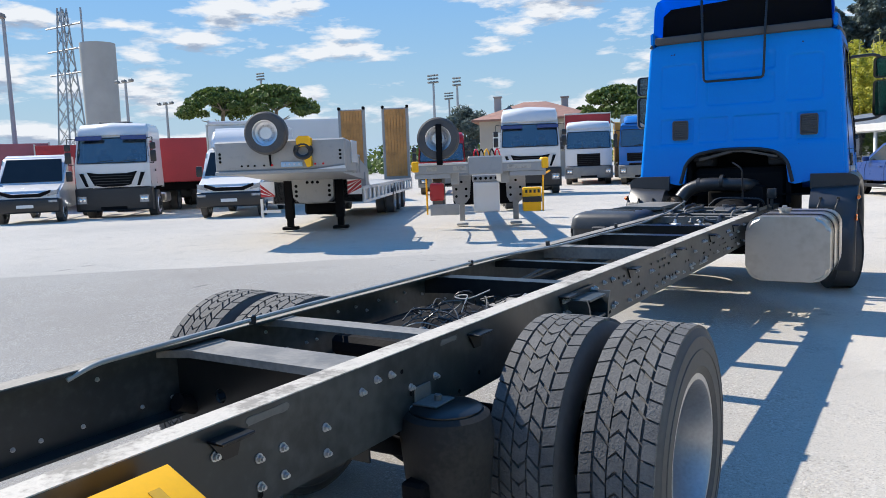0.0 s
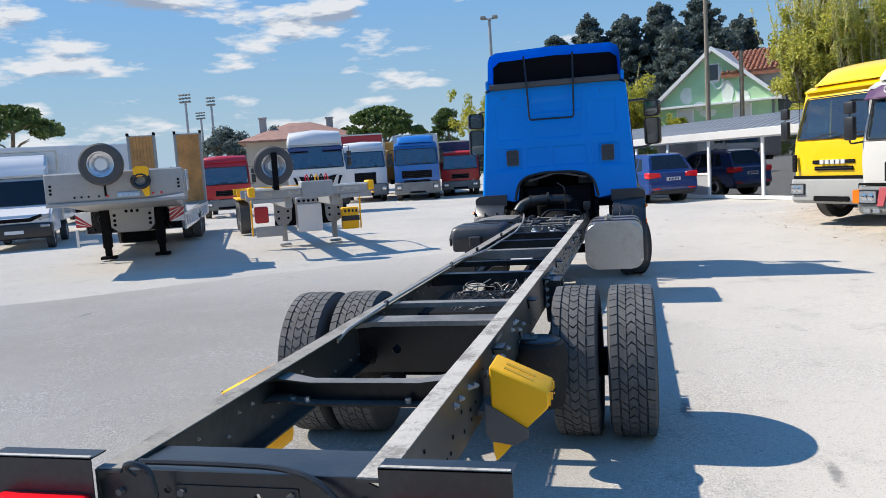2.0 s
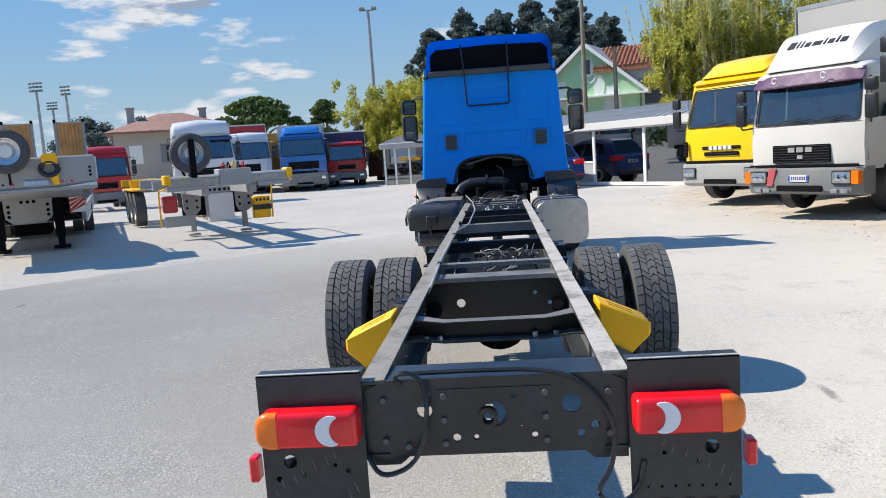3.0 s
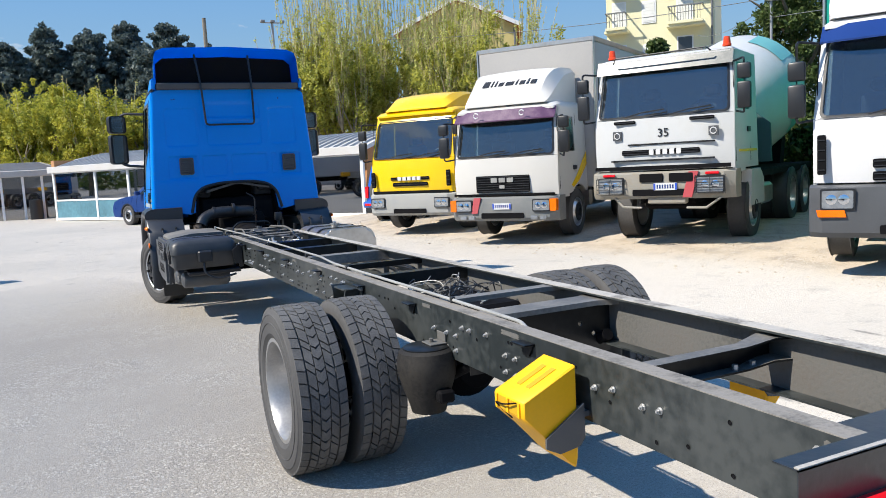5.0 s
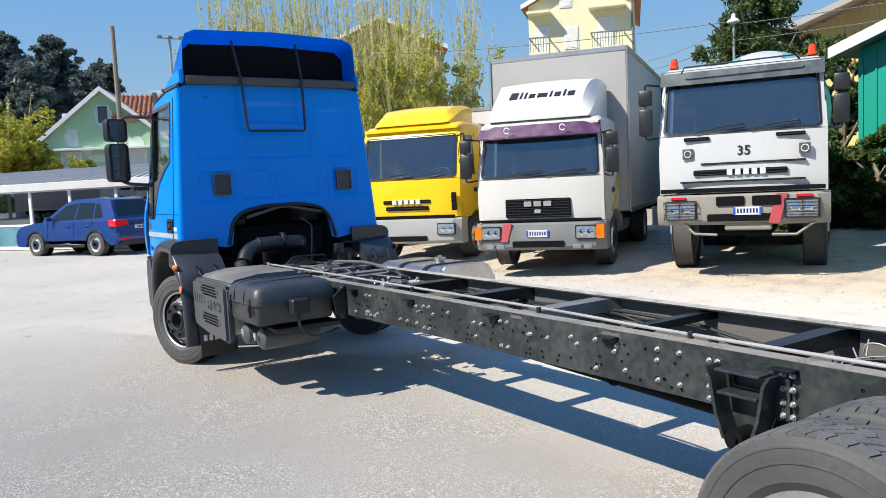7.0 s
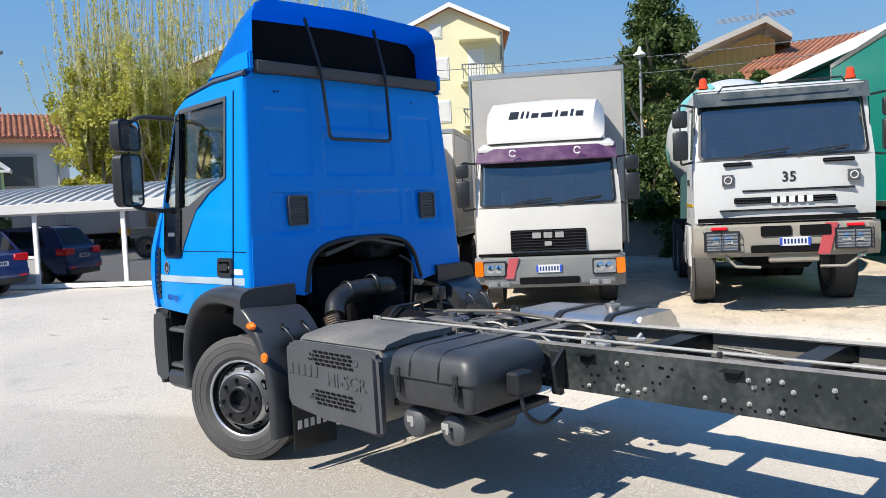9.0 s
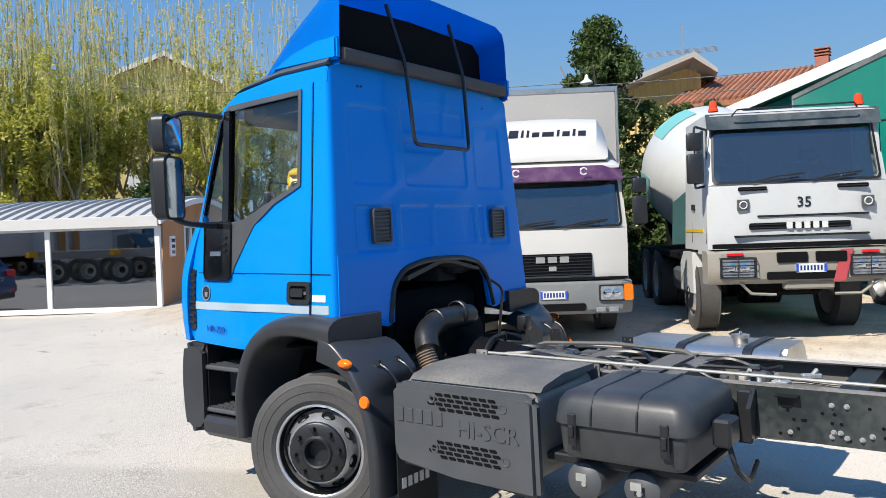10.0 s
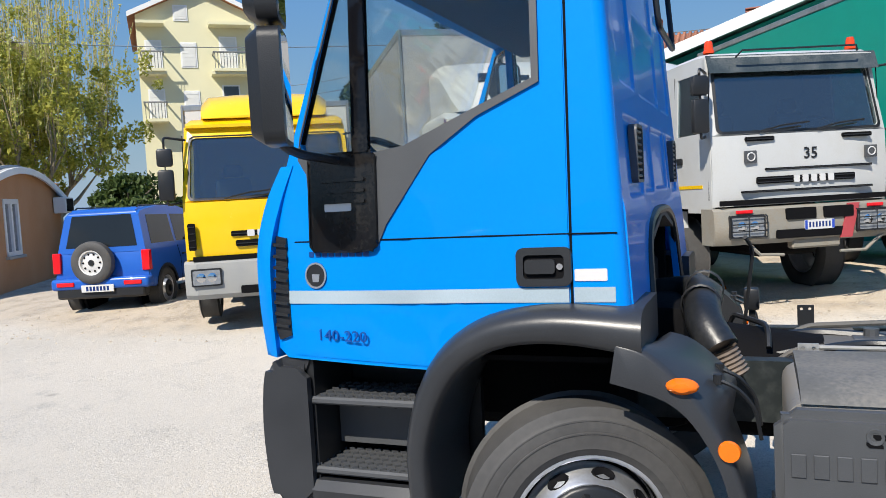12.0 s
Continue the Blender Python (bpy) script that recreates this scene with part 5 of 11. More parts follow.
        tpart("lock", bm, CHROME)
        # grey stripe, badge and lettering
        bm = bmnew()
        skin(bm, [(9.312, 1.215), (9.60, 1.215), (10.46, 1.205), (10.46, 1.255), (9.312, 1.265)], [], at, 0.0065, 0.0055)
        skin(bm, [(9.16, 1.215), (9.296, 1.215), (9.296, 1.265), (9.16, 1.265)], [], at, 0.0025, 0.0015)
        tpart("stripe", bm, mat("pale_stripe", (0.34, 0.42, 0.47), 0.35, var=0.15, fine=200), "pale grey reflective stripe")
        bm = bmnew()
        skin(bm, rrect(9.185, 9.293, 1.285, 1.325, 0.004, 2), [], at, 0.0025, 0.0015)
        tpart("sticker", bm, WHITE)
        bm = bmnew()
        skin(bm, ngon(10.30, 1.315, 0.050, 24), [], at, 0.008, 0.0055)
        tpart("badge", bm, BLACK)
        bm = bmnew()
        skin(bm, ngon(10.30, 1.315, 0.050, 24), [ngon(10.30, 1.315, 0.043, 24)], at, 0.011, 0.008)
        tpart("badge_ring", bm, STEEL)
        bm = bmnew()
        skin(bm, [(10.286, 1.29), (10.314, 1.29), (10.318, 1.32), (10.282, 1.32)], [], at, 0.010, 0.0078)
        tpart("badge_shield", bm, STEEL)
        rotm = Matrix.Rotation(radians(s * 99.0), 4, "Z") @ Matrix.Rotation(radians(90), 4, "X")
        bm = bmnew()
        for k in range(9):
            skin(bm, [(10.33 - k * 0.031, 1.385), (10.33 - k * 0.031 - 0.022, 1.385), (10.33 - k * 0.031 - 0.022, 1.405), (10.33 - k * 0.031, 1.405)], [], at, 0.0075, 0.005)
        tpart("model_mark", bm, mat("dark_blue_letters", (0.006, 0.05, 0.22), 0.3), "small dark letters on the door")
        text_part("power_mark", "140-220", 0.06, mat("blue_letters", (0.008, 0.07, 0.30), 0.3), truck, Matrix.Translation((s * (side_x(1.09) - nose_in(10.19) + 0.013), 10.19 - 4.7, 1.085)) @ rotm, 0.002, 0.0, wide=1.2)
        # vent slats at the front corner
        bm = bmnew()
        skin(bm, [(10.43, 1.08), (10.49, 1.06), (10.505, 1.10), (10.49, 1.47), (10.44, 1.46)], [], at, 0.010, 0.0)
        vent = tpart("corner_vent", bm, BLACK)
        for k in range(8):
            bm = bmnew()
            z = 1.11 + k * 0.045
            skin(bm, [(10.435, z), (10.50, z + 0.006), (10.50, z + 0.018), (10.435, z + 0.012)], [], at, 0.022, 0.010)
            tpart("vent_slat", bm, BLACK)
        bm = bmnew()
        fr = [[at(10.505, 0.99, 0.02), at(10.55, 1.0, 0.025), at(10.575, 1.0, -0.05), at(10.5, 0.99, -0.06)],
              [at(10.508, 1.2, 0.028), at(10.56, 1.2, 0.040), at(10.60, 1.2, -0.04), at(10.5, 1.2, -0.06)],
              [at(10.505, 1.42, 0.030), at(10.565, 1.42, 0.042), at(10.60, 1.42, -0.04), at(10.5, 1.42, -0.06)],
              [at(10.46, 1.60, 0.014), at(10.53, 1.60, 0.020), at(10.56, 1.6, -0.05), at(10.46, 1.6, -0.06)],
              [at(10.40, 1.74, 0.004), at(10.46, 1.74, 0.004), at(10.48, 1.74, -0.06), at(10.4, 1.74, -0.06)]]
        cols = []
        for k in range(4):
            line = [Vector(r[k]) for r in fr]
            dense = []
            for i in range(len(line) - 1):
                p0, p1, p2, p3 = line[max(0, i - 1)], line[i], line[i + 1], line[min(len(line) - 1, i + 2)]
                for j in range(5):
                    t = j / 5
                    dense.append(0.5 * (2 * p1 + (p2 - p0) * t + (2 * p0 - 5 * p1 + 4 * p2 - p3) * t * t + (3 * p1 - p0 - 3 * p2 + p3) * t ** 3))
            cols.append(dense + [line[-1]])
        loft(bm, [list(r) for r in zip(*cols)])
        tpart("corner_panel", bm, BLUE, "", 75)
    # rear wall: one pressed sheet with an arch over the gearbox, leaning forward a little
    xw = side_x(1.2) - 0.036
    xt = side_x(2.62) - 0.036
    outer = [(-xw, 1.19), (-0.62, 1.10), (-0.56, 1.12), (-0.53, 1.33), (-0.44, 1.42), (-0.2, 1.465), (0.2, 1.465), (0.40, 1.42), (0.48, 1.33), (0.51, 1.12), (0.57, 1.10), (xw, 1.19), (xt, 2.62), (-xt, 2.62)]
    bm = bmnew()
    panel(bm, outer, [], XY, 0.0, 0.03)
    for k in range(84):
        cut(bm, (-1.04 + 0.0252 * k, 0, 0), (1, 0, 0))
    for k in range(62):
        cut(bm, (0, 1.12 + 0.0244 * k, 0), (0, 1, 0))
    for x0, x1, z0, z1, r in PRESSED:
        for q in (0.001, 0.011, 0.021):
            cut(bm, (x0 + q, 0, 0), (1, 0, 0))
            cut(bm, (x1 - q, 0, 0), (1, 0, 0))
            cut(bm, (0, z0 + q, 0), (0, 1, 0))
    for q in (0.001, 0.011, 0.021):
        cut(bm, (0, 2.44 - q, 0), (0, 1, 0))
        cut(bm, (0, 1.845 - q, 0), (0, 1, 0))
    for v in bm.verts:
        x, z, d = v.co
        v.co = (x, rear_y(z) + d + pressing(x, z), z)
    tpart("cab_rear", bm, BLUE, "blue rear cab wall with pressed panels", 50)
    for s in (-1, 1):
        bm = bmnew()
        rings = []
        for k in range(9):
            z = 1.19 + 1.43 * k / 8
            cx, cyy, r = side_x(z) - 0.036, rear_y(z) + 0.036, 0.036
            rings.append([(s * (cx + r * math.sin(q)), cyy - r * math.cos(q), z) for q in np.linspace(0, math.pi / 2, 6)] + [(s * cx, cyy, z)])
        loft(bm, rings)
        tpart("corner_post", bm, BLUE, "rounded blue cab corner", 60)
    for x in (-0.612, 0.695):
        w = 0.085
        bm = bmnew()
        panel(bm, rrect(x - w, x + w, 1.60, 1.815, 0.025, 4), [rrect(x - w + 0.012, x + w - 0.012, 1.612, 1.803, 0.018, 4)], XZ, rear_y(1.7) - 0.020, rear_y(1.7) + 0.01)
        prism(bm, rrect(x - w + 0.01, x + w - 0.01, 1.61, 1.805, 0.018, 4), XZ, rear_y(1.7) - 0.004, rear_y(1.7) + 0.01)
        vent = tpart("rear_vent", bm, GREYPL, "black slotted air outlet")
        for k in range(8):
            bm = bmnew()
            bx(bm, (x, rear_y(1.7) - 0.010 - 4.7, 1.626 + k * 0.0235), (2 * w - 0.026, 0.014, 0.011), 0.003, Matrix.Rotation(radians(25), 3, "X"))
            part("vent_slat", bm, GREYPL, vent)
    for x, z in ((-0.72, 2.545), (-0.69, 2.547), (0.62, 2.55), (-0.66, 1.505), (-0.63, 1.50), (0.60, 1.51)):
        bm = bmnew()
        cy(bm, (x, rear_y(z) - 0.004, z), (x, rear_y(z) + 0.004, z), 0.009, None, 8)
        tpart("plug", bm, NAVYDOT)
    bm = bmnew()
    arch = arc_pts([(-0.60, 0, 1.12), (-0.545, 0, 1.34), (-0.44, 0, 1.435), (-0.2, 0, 1.48), (0.2, 0, 1.48), (0.40, 0, 1.435), (0.495, 0, 1.34), (0.55, 0, 1.12)], 0.1, 5)
    tube(bm, [(p.x, rear_y(p.z) - 0.004, p.z) for p in arch], 0.02, 8)
    tpart("arch_seal", bm, BLACK)
    bm = bmnew()
    prism(bm, [(-0.40, 1.36), (-0.05, 1.45), (0.05, 1.45), (0.40, 1.38), (0.40, 1.40), (0.06, 1.475), (-0.06, 1.475), (-0.40, 1.39)], XZ, rear_y(1.4) - 0.01, rear_y(1.4) + 0.25)
    tpart("arch_shield", bm, mat("dusty_shield", (0.10, 0.085, 0.07), 0.8, var=0.3), "dusty dark shield under the arch")
    # tunnel under the arch, near-black so that its shade is in the colour
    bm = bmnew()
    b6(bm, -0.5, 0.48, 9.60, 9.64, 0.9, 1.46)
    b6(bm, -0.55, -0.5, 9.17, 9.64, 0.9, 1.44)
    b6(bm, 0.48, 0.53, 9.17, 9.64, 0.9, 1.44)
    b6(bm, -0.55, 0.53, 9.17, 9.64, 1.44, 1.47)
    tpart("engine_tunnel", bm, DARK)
    # roof, with a rubber gutter
    bm = bmnew()
    def roof_ring(y, z, w):
        return [(-w, y, z - 0.10), (-w * 0.985, y, z - 0.02), (-w * 0.9, y, z + 0.015), (0, y, z + 0.03), (w * 0.9, y, z + 0.015), (w * 0.985, y, z - 0.02), (w, y, z - 0.10)]
    loft(bm, [roof_ring(9.205, 2.645, 0.968), roof_ring(9.23, 2.66, 0.968), roof_ring(9.6, 2.65, 0.970), roof_ring(10.02, 2.60, 0.958), roof_ring(10.16, 2.55, 0.925)])
    tpart("roof", bm, BLUE, "blue cab roof", 50)
    for s in (-1, 1):
        bm = bmnew()
        line = [(0.962, 9.20, 2.662), (0.962, 9.6, 2.652), (0.950, 9.95, 2.612), (0.935, 10.06, 2.583)]
        loft(bm, [[(s * (x - 0.03), y, z - 0.02 * q), (s * x, y, z - 0.02 * q), (s * (x + 0.008), y, z - 0.01), (s * (x - 0.02), y, z + 0.018 * q)] for (x, y, z), q in zip(line, (1.0, 1.0, 0.7, 0.4))])
        tpart("roof_gutter", bm, GREYPL)
    # front wall and screen
    bm = bmnew()
    panel(bm, [(-0.93, 0.98), (0.93, 0.98), (0.91, 1.65), (-0.91, 1.65)], [], XZ, 10.53, 10.56)
    tpart("cab_front", bm, BLUE)
    bm = bmnew()
    loft(bm, [[(-0.90, 10.52, 1.65), (0.90, 10.52, 1.65), (0.90, 10.50, 1.65), (-0.90, 10.50, 1.65)], [(-0.91, 10.17, 2.55), (0.91, 10.17, 2.55), (0.91, 10.15, 2.55), (-0.91, 10.15, 2.55)]])
    tpart("windscreen", bm, GLASS, "clear windscreen", 0).visible_shadow = False
    bm = bmnew()
    b6(bm, -0.92, 0.92, 9.17, 10.5, 0.98, 1.0)
    tpart("cab_floor", bm, DARK)
    bm = bmnew()
    prism(bm, [(10.1, 1.2), (10.5, 1.2), (10.48, 1.68), (10.25, 1.72), (10.1, 1.55)], YZ, -0.90, 0.90)
    bmesh.ops.bevel(bm, geom=list(bm.edges), offset=0.03, segments=2, affect="EDGES")
    tpart("dashboard", bm, SEAT)
    for x in (-0.55, 0.5):
        bm = bmnew()
        bx(bm, (x, 9.62, 1.36), (0.48, 0.5, 0.14), 0.04, None, 2)
        bx(bm, (x, 9.34, 1.66), (0.46, 0.13, 0.62), 0.05, Matrix.Rotation(radians(-10), 3, "X"), 2)
        bx(bm, (x, 9.27, 2.05), (0.26, 0.09, 0.16), 0.035, Matrix.Rotation(radians(-10), 3, "X"), 2)
        tpart("seat", bm, SEAT, "dark cloth cab seat")
    bm = bmnew()
    ringp = [Vector((0.23 * math.cos(a), 0.23 * math.sin(a), 0)) for a in np.linspace(0, math.tau, 24, endpoint=False)]
    mm = Matrix.Translation((-0.55, 10.08, 1.72)) @ Matrix.Rotation(radians(35), 4, "X")
    tube(bm, [mm @ p for p in ringp], 0.016, 6, closed=True)
    tube(bm, [mm @ Vector((-0.22, 0, 0)), mm @ Vector((0.22, 0, 0))], 0.018, 6)
    tube(bm, [mm @ Vector((0, 0, 0)), (-0.55, 10.25, 1.5)], 0.03, 8)
    tpart("steering_wheel", bm, BLACK)
    bm = bmnew()
    b6(bm, -0.92, 0.92, 9.24, 10.02, 2.38, 2.50, 0.03)
    b6(bm, -0.92, 0.92, 9.235, 9.25, 1.5, 2.45)
    tpart("headliner", bm, SEAT, "dark cab lining")
    # spoiler, open at the rear
    bm = bmnew()
    def sp(y, z0, z1, w):
        return [(-w - 0.02, y, z0), (-w, y, z1 - 0.12), (-w + 0.03, y, z1 - 0.04), (-w + 0.12, y, z1), (0, y, z1 + 0.025), (w - 0.12, y, z1), (w - 0.03, y, z1 - 0.04), (w, y, z1 - 0.12), (w + 0.02, y, z0)]
    outer = [sp(9.15, 2.64, 3.17, 0.895), sp(9.35, 2.65, 3.09, 0.888), sp(9.62, 2.66, 2.93, 0.87), sp(9.86, 2.66, 2.76, 0.84), sp(9.98, 2.64, 2.67, 0.80)]
    loft(bm, outer, closed=False)
    bmesh.ops.solidify(bm, geom=bm.faces[:], thickness=0.03)
    tpart("roof_spoiler", bm, BLUE, "blue roof wind deflector, hollow and dark behind", 50)
    # near-black sheet across the hollow puts its shade in as colour
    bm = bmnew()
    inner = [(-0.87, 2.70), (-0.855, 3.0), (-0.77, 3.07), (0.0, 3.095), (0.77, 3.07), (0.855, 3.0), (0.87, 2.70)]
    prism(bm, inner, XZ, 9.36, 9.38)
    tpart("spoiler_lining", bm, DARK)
    bm = bmnew()
    b6(bm, -0.89, 0.89, 9.135, 9.28, 2.665, 2.745, 0.012)
    tpart("spoiler_bar", bm, mat("dusty_bar", (0.075, 0.07, 0.065), 0.7))
    for s in (-1, 1):
        bm = bmnew()
        prism(bm, [(9.145, 2.668), (9.72, 2.668), (9.50, 2.755), (9.30, 2.79), (9.145, 2.80)], YZ, s * 0.90, s * 0.945)
        bmesh.ops.bevel(bm, geom=list(bm.edges), offset=0.012, segments=2, affect="EDGES")
        tpart("spoiler_foot", bm, BLUE)
    # ladder bar on the rear wall
    bm = bmnew()
    tube(bm, arc_pts([(-0.40, 9.22, 3.10), (-0.365, 9.11, 2.72), (-0.342, 9.07, 2.215), (0.262, 9.075, 2.215), (0.270, 9.11, 2.72), (0.27, 9.22, 3.10)], 0.04, 4), 0.013, 8)
    tpart("rear_bar", bm, BLACK, "black tube bar behind the cab")
    # mirrors
    for s in (-1, 1):
        bm = bmnew()
        tube(bm, arc_pts([(s * 0.99, 10.12, 2.44), (s * 1.22, 10.22, 2.46), (s * 1.30, 10.25, 2.40), (s * 1.30, 10.25, 1.80), (s * 1.22, 10.22, 1.765), (s * 1.02, 10.18, 1.745)], 0.06, 4), 0.017, 8)
        tpart("mirror_arm", bm, BLACK)
        for z0, z1 in ((1.79, 2.18), (2.20, 2.43)):
            bm = bmnew()
            pr = rrect(-0.118, 0.118, z0, z1, 0.045, 4)
            pr2 = rrect(-0.08, 0.08, z0 + 0.03, z1 - 0.03, 0.03, 4)
            ca, sa = math.cos(0.45), math.sin(0.45) * s
            f = lambda u, v, d: (s * 1.32 + u * ca - d * sa * -1.0, 10.225 + d * ca - u * sa, v)
            loft(bm, [[f(u, v, -0.03) for u, v in pr], [f(u, v, 0.04) for u, v in pr], [f(u, v, 0.085) for u, v in pr2]])
            tpart("mirror", bm, BLACK, "black door mirror")
            bm = bmnew()
            prg = rrect(-0.09, 0.09, z0 + 0.015, z1 - 0.015, 0.03, 4)
            prism(bm, prg, f, -0.034, -0.029)
            tpart("mirror_glass", bm, MIRROR, "mirror glass", 0)
    # steps, bumper corner and wheel arch
    for s in (-1, 1):
        S = lambda u, v, d: (s * (1.02 + d), u, v)
        bm = bmnew()
        prism(bm, [(10.37, 0.98), (10.40, 0.92), (10.40, 0.46), (10.37, 0.40)] + smooth_pts([(10.46, 0.388), (10.53, 0.40), (10.565, 0.46), (10.582, 0.60), (10.585, 0.74), (10.572, 0.88), (10.55, 0.95), (10.50, 0.985)], 4), S, -0.30, 0.02)
        bmesh.ops.bevel(bm, geom=[e for e in bm.edges if abs(abs(e.verts[0].co.x) - 1.04) < 0.001 and abs(abs(e.verts[1].co.x) - 1.04) < 0.001], offset=0.03, segments=4, affect="EDGES")
        tpart("bumper_corner", bm, ARCH, "black plastic bumper corner")
        bm = bmnew()
        b6(bm, s * 0.66, s * 0.69, 9.78, 10.40, 0.42, 1.0)
        tpart("step_well_back", bm, BLACK)
        bm = bmnew()
        b6(bm, s * 0.692, s * 1.0, 10.36, 10.398, 0.472, 0.98)
        tpart("step_well_side", bm, BLACK)
        bm = bmnew()
        loft(bm, [[(s * x, 9.86, z) for x, z in ((0.692, 0.40), (1.00, 0.365), (1.035, 0.40), (1.045, 0.47), (1.02, 0.505), (0.692, 0.505))], [(s * x, 10.375, z) for x, z in ((0.692, 0.40), (1.00, 0.365), (1.035, 0.40), (1.045, 0.47), (1.02, 0.505), (0.692, 0.505))]])
        tpart("step_well_base", bm, ARCH)
        bm = bmnew()
        b6(bm, s * 0.80, s * 0.83, 9.86, 10.355, 0.60, 0.80)
        tpart("step_riser", bm, GREYPL)
        for k in range(4):
            bm = bmnew()
            cy(bm, (s * 0.829, 10.02 + k * 0.075, 0.76), (s * 0.832, 10.02 + k * 0.075, 0.76), 0.011, None, 10)
            tpart("riser_hole", bm, DARK)
        for z, y0 in ((0.835, 9.90), (0.555, 9.94)):
            bm = bmnew()
            b6(bm, s * 0.76, s * 1.015, y0, 10.38, z - 0.03, z, 0.008)
            st = tpart("step", bm, GREYPL, "grey plastic step with knobs")
            for i in range(5):
                for j in range(11):
                    part("step_knob", KNOB, GREYPL, st, at=pose(s * (0.79 + i * 0.05), y0 + 0.031 + j * 0.04 - 4.7, z, 0, 0, 45))
        # wheel arch lip
        inn = [(9.83, 0.42), (9.84, 0.62), (9.815, 0.75), (9.765, 0.87), (9.69, 0.97), (9.59, 1.035), (9.46, 1.066), (9.28, 1.065), (9.06, 1.03)]
        out_ = [(9.06, 1.19), (9.30, 1.205), (9.45, 1.198), (9.60, 1.165), (9.73, 1.095), (9.83, 0.99), (9.90, 0.85), (9.935, 0.70), (9.94, 0.56), (9.93, 0.42)]
        def along(pts, n=30):
            ps = [Vector((*p, 0)) for p in smooth_pts(pts, 5)]
            le = [0.0]
            for a, b in zip(ps, ps[1:]):
                le.append(le[-1] + (b - a).length)
            res = []
            for k in range(n):
                d = le[-1] * k / (n - 1)
                i = max(j for j in range(len(le)) if le[j] <= d + 1e-9)
                i = min(i, len(ps) - 2)
                p = ps[i].lerp(ps[i + 1], (d - le[i]) / (le[i + 1] - le[i]))
                res.append(Vector((*out_of(*p[:2]), 0)))
            return res
        rings = []
        for p, q in zip(along(inn), along(out_[::-1])):
            sec = [(0.0, 0.72), (0.0, 1.115), (0.05, 1.147), (0.16, 1.161), (0.34, 1.167), (0.55, 1.168), (0.74, 1.155), (0.87, 1.13), (0.96, 1.095), (1.0, 1.04), (1.0, 0.72)]
            rings.append([(s * x, *p.lerp(q, f)[:2]) for f, x in sec])
        bm = bmnew()
        loft(bm, rings)
        tpart("wheel_arch", bm, ARCH, "black plastic wheel arch", 60)
        # rear mudguard with two orange lamps
        bm = bmnew()
        outerp = smooth_pts([(9.125, 1.085), (9.04, 1.055), (8.93, 0.955), (8.85, 0.84), (8.78, 0.68), (8.735, 0.48), (8.73, 0.22)], 4)
        innerp = smooth_pts([(8.79, 0.22), (8.795, 0.45), (8.82, 0.64), (8.89, 0.80), (8.99, 0.90), (9.165, 0.955)], 4)
        def guard_ring(x, inset, back):
            """One section of the guard; its outer side steps back towards the frame above the silencer."""
            ring = []
            for y, z in outerp:
                k = max(0.0, min(1.0, (z - 0.76) / 0.16))
                ring.append((s * x, *out_of(y + inset - back * k, z - inset * 0.6 - back * k * 0.35)))
            return ring + [(s * x, *out_of(y, z)) for y, z in innerp]
        loft(bm, [guard_ring(1.165, 0.018, 0.0), guard_ring(1.158, 0.006, 0.0), guard_ring(1.14, 0.0, 0.0), guard_ring(1.10, 0.0, 0.025), guard_ring(1.02, 0.0, 0.075), guard_ring(0.90, 0.0, 0.10), guard_ring(0.74, 0.0, 0.11)])
        tpart("mudguard", bm, ARCH, "black plastic mudguard", 70)
        for x in (1.0, 0.84):
            bm = bmnew()
            tube(bm, arc_pts([(s * x, 8.86, 0.955), (s * x, 8.80, 0.93), (s * (x - 0.02), 8.75, 0.86), (s * (x - 0.02), 8.735, 0.76)], 0.03, 3), 0.007, 6)
            cy(bm, (s * x, 8.86, 0.94), (s * x, 8.86, 0.972), 0.014, None, 8)
            tpart("guard_stay", bm, BLACK)
        bm = bmnew()
        lathe(bm, [(0.0, 0.03), (0.02, 0.028), (0.036, 0.015), (0.04, 0.0)], Matrix.Translation((s * 1.163, 8.955, 0.970)) @ Matrix.Rotation(radians(s * 90), 4, "Y") @ Matrix.Diagonal((0.65, 1.25, 1, 1)), 16)
        tpart("side_lamp", bm, ORANGE, "orange side lamp")
        bm = bmnew()
        lathe(bm, [(0.0, 0.012), (0.03, 0.012), (0.034, 0.0)], Matrix.Translation((s * 1.163, 8.825, 0.775)) @ Matrix.Rotation(radians(s * 90), 4, "Y"), 16)
        tpart("reflector", bm, ORANGE, "round orange reflector")
    # soft flap with pale marks behind the front wheel
    bm = bmnew()
    b6(bm, -1.06, -0.72, 8.70, 8.708, 0.16, 0.5)
    tpart("mud_flap", bm, BLACK)
    bm = bmnew()
    for k in range(5):
        b6(bm, -1.03 + k * 0.05, -1.0 + k * 0.05, 8.694, 8.70, 0.30, 0.355)
    tpart("flap_mark", bm, WHITE)


build_cab()

# ---- other lorries ----
SCREEN_DARK = mat("cab_interior", (0.02, 0.021, 0.023), 0.8, var=0.3)
PLATE_BLUE = mat("plate_blue", (0.02, 0.07, 0.45), 0.4)
YELLOWP = mat("yellow_lorry_paint", (0.88, 0.55, 0.004), 0.25, var=0.05, coat=0.4, dirt=0.03)
PURPLE = mat("purple_visor", (0.085, 0.030, 0.085), 0.35, var=0.3, scale=6, coat=0.1, dirt=0.15)
BUMPG = mat("grey_bumper", (0.17, 0.18, 0.18), 0.5, var=0.12, fine=150, bump=0.2, dirt=0.2)
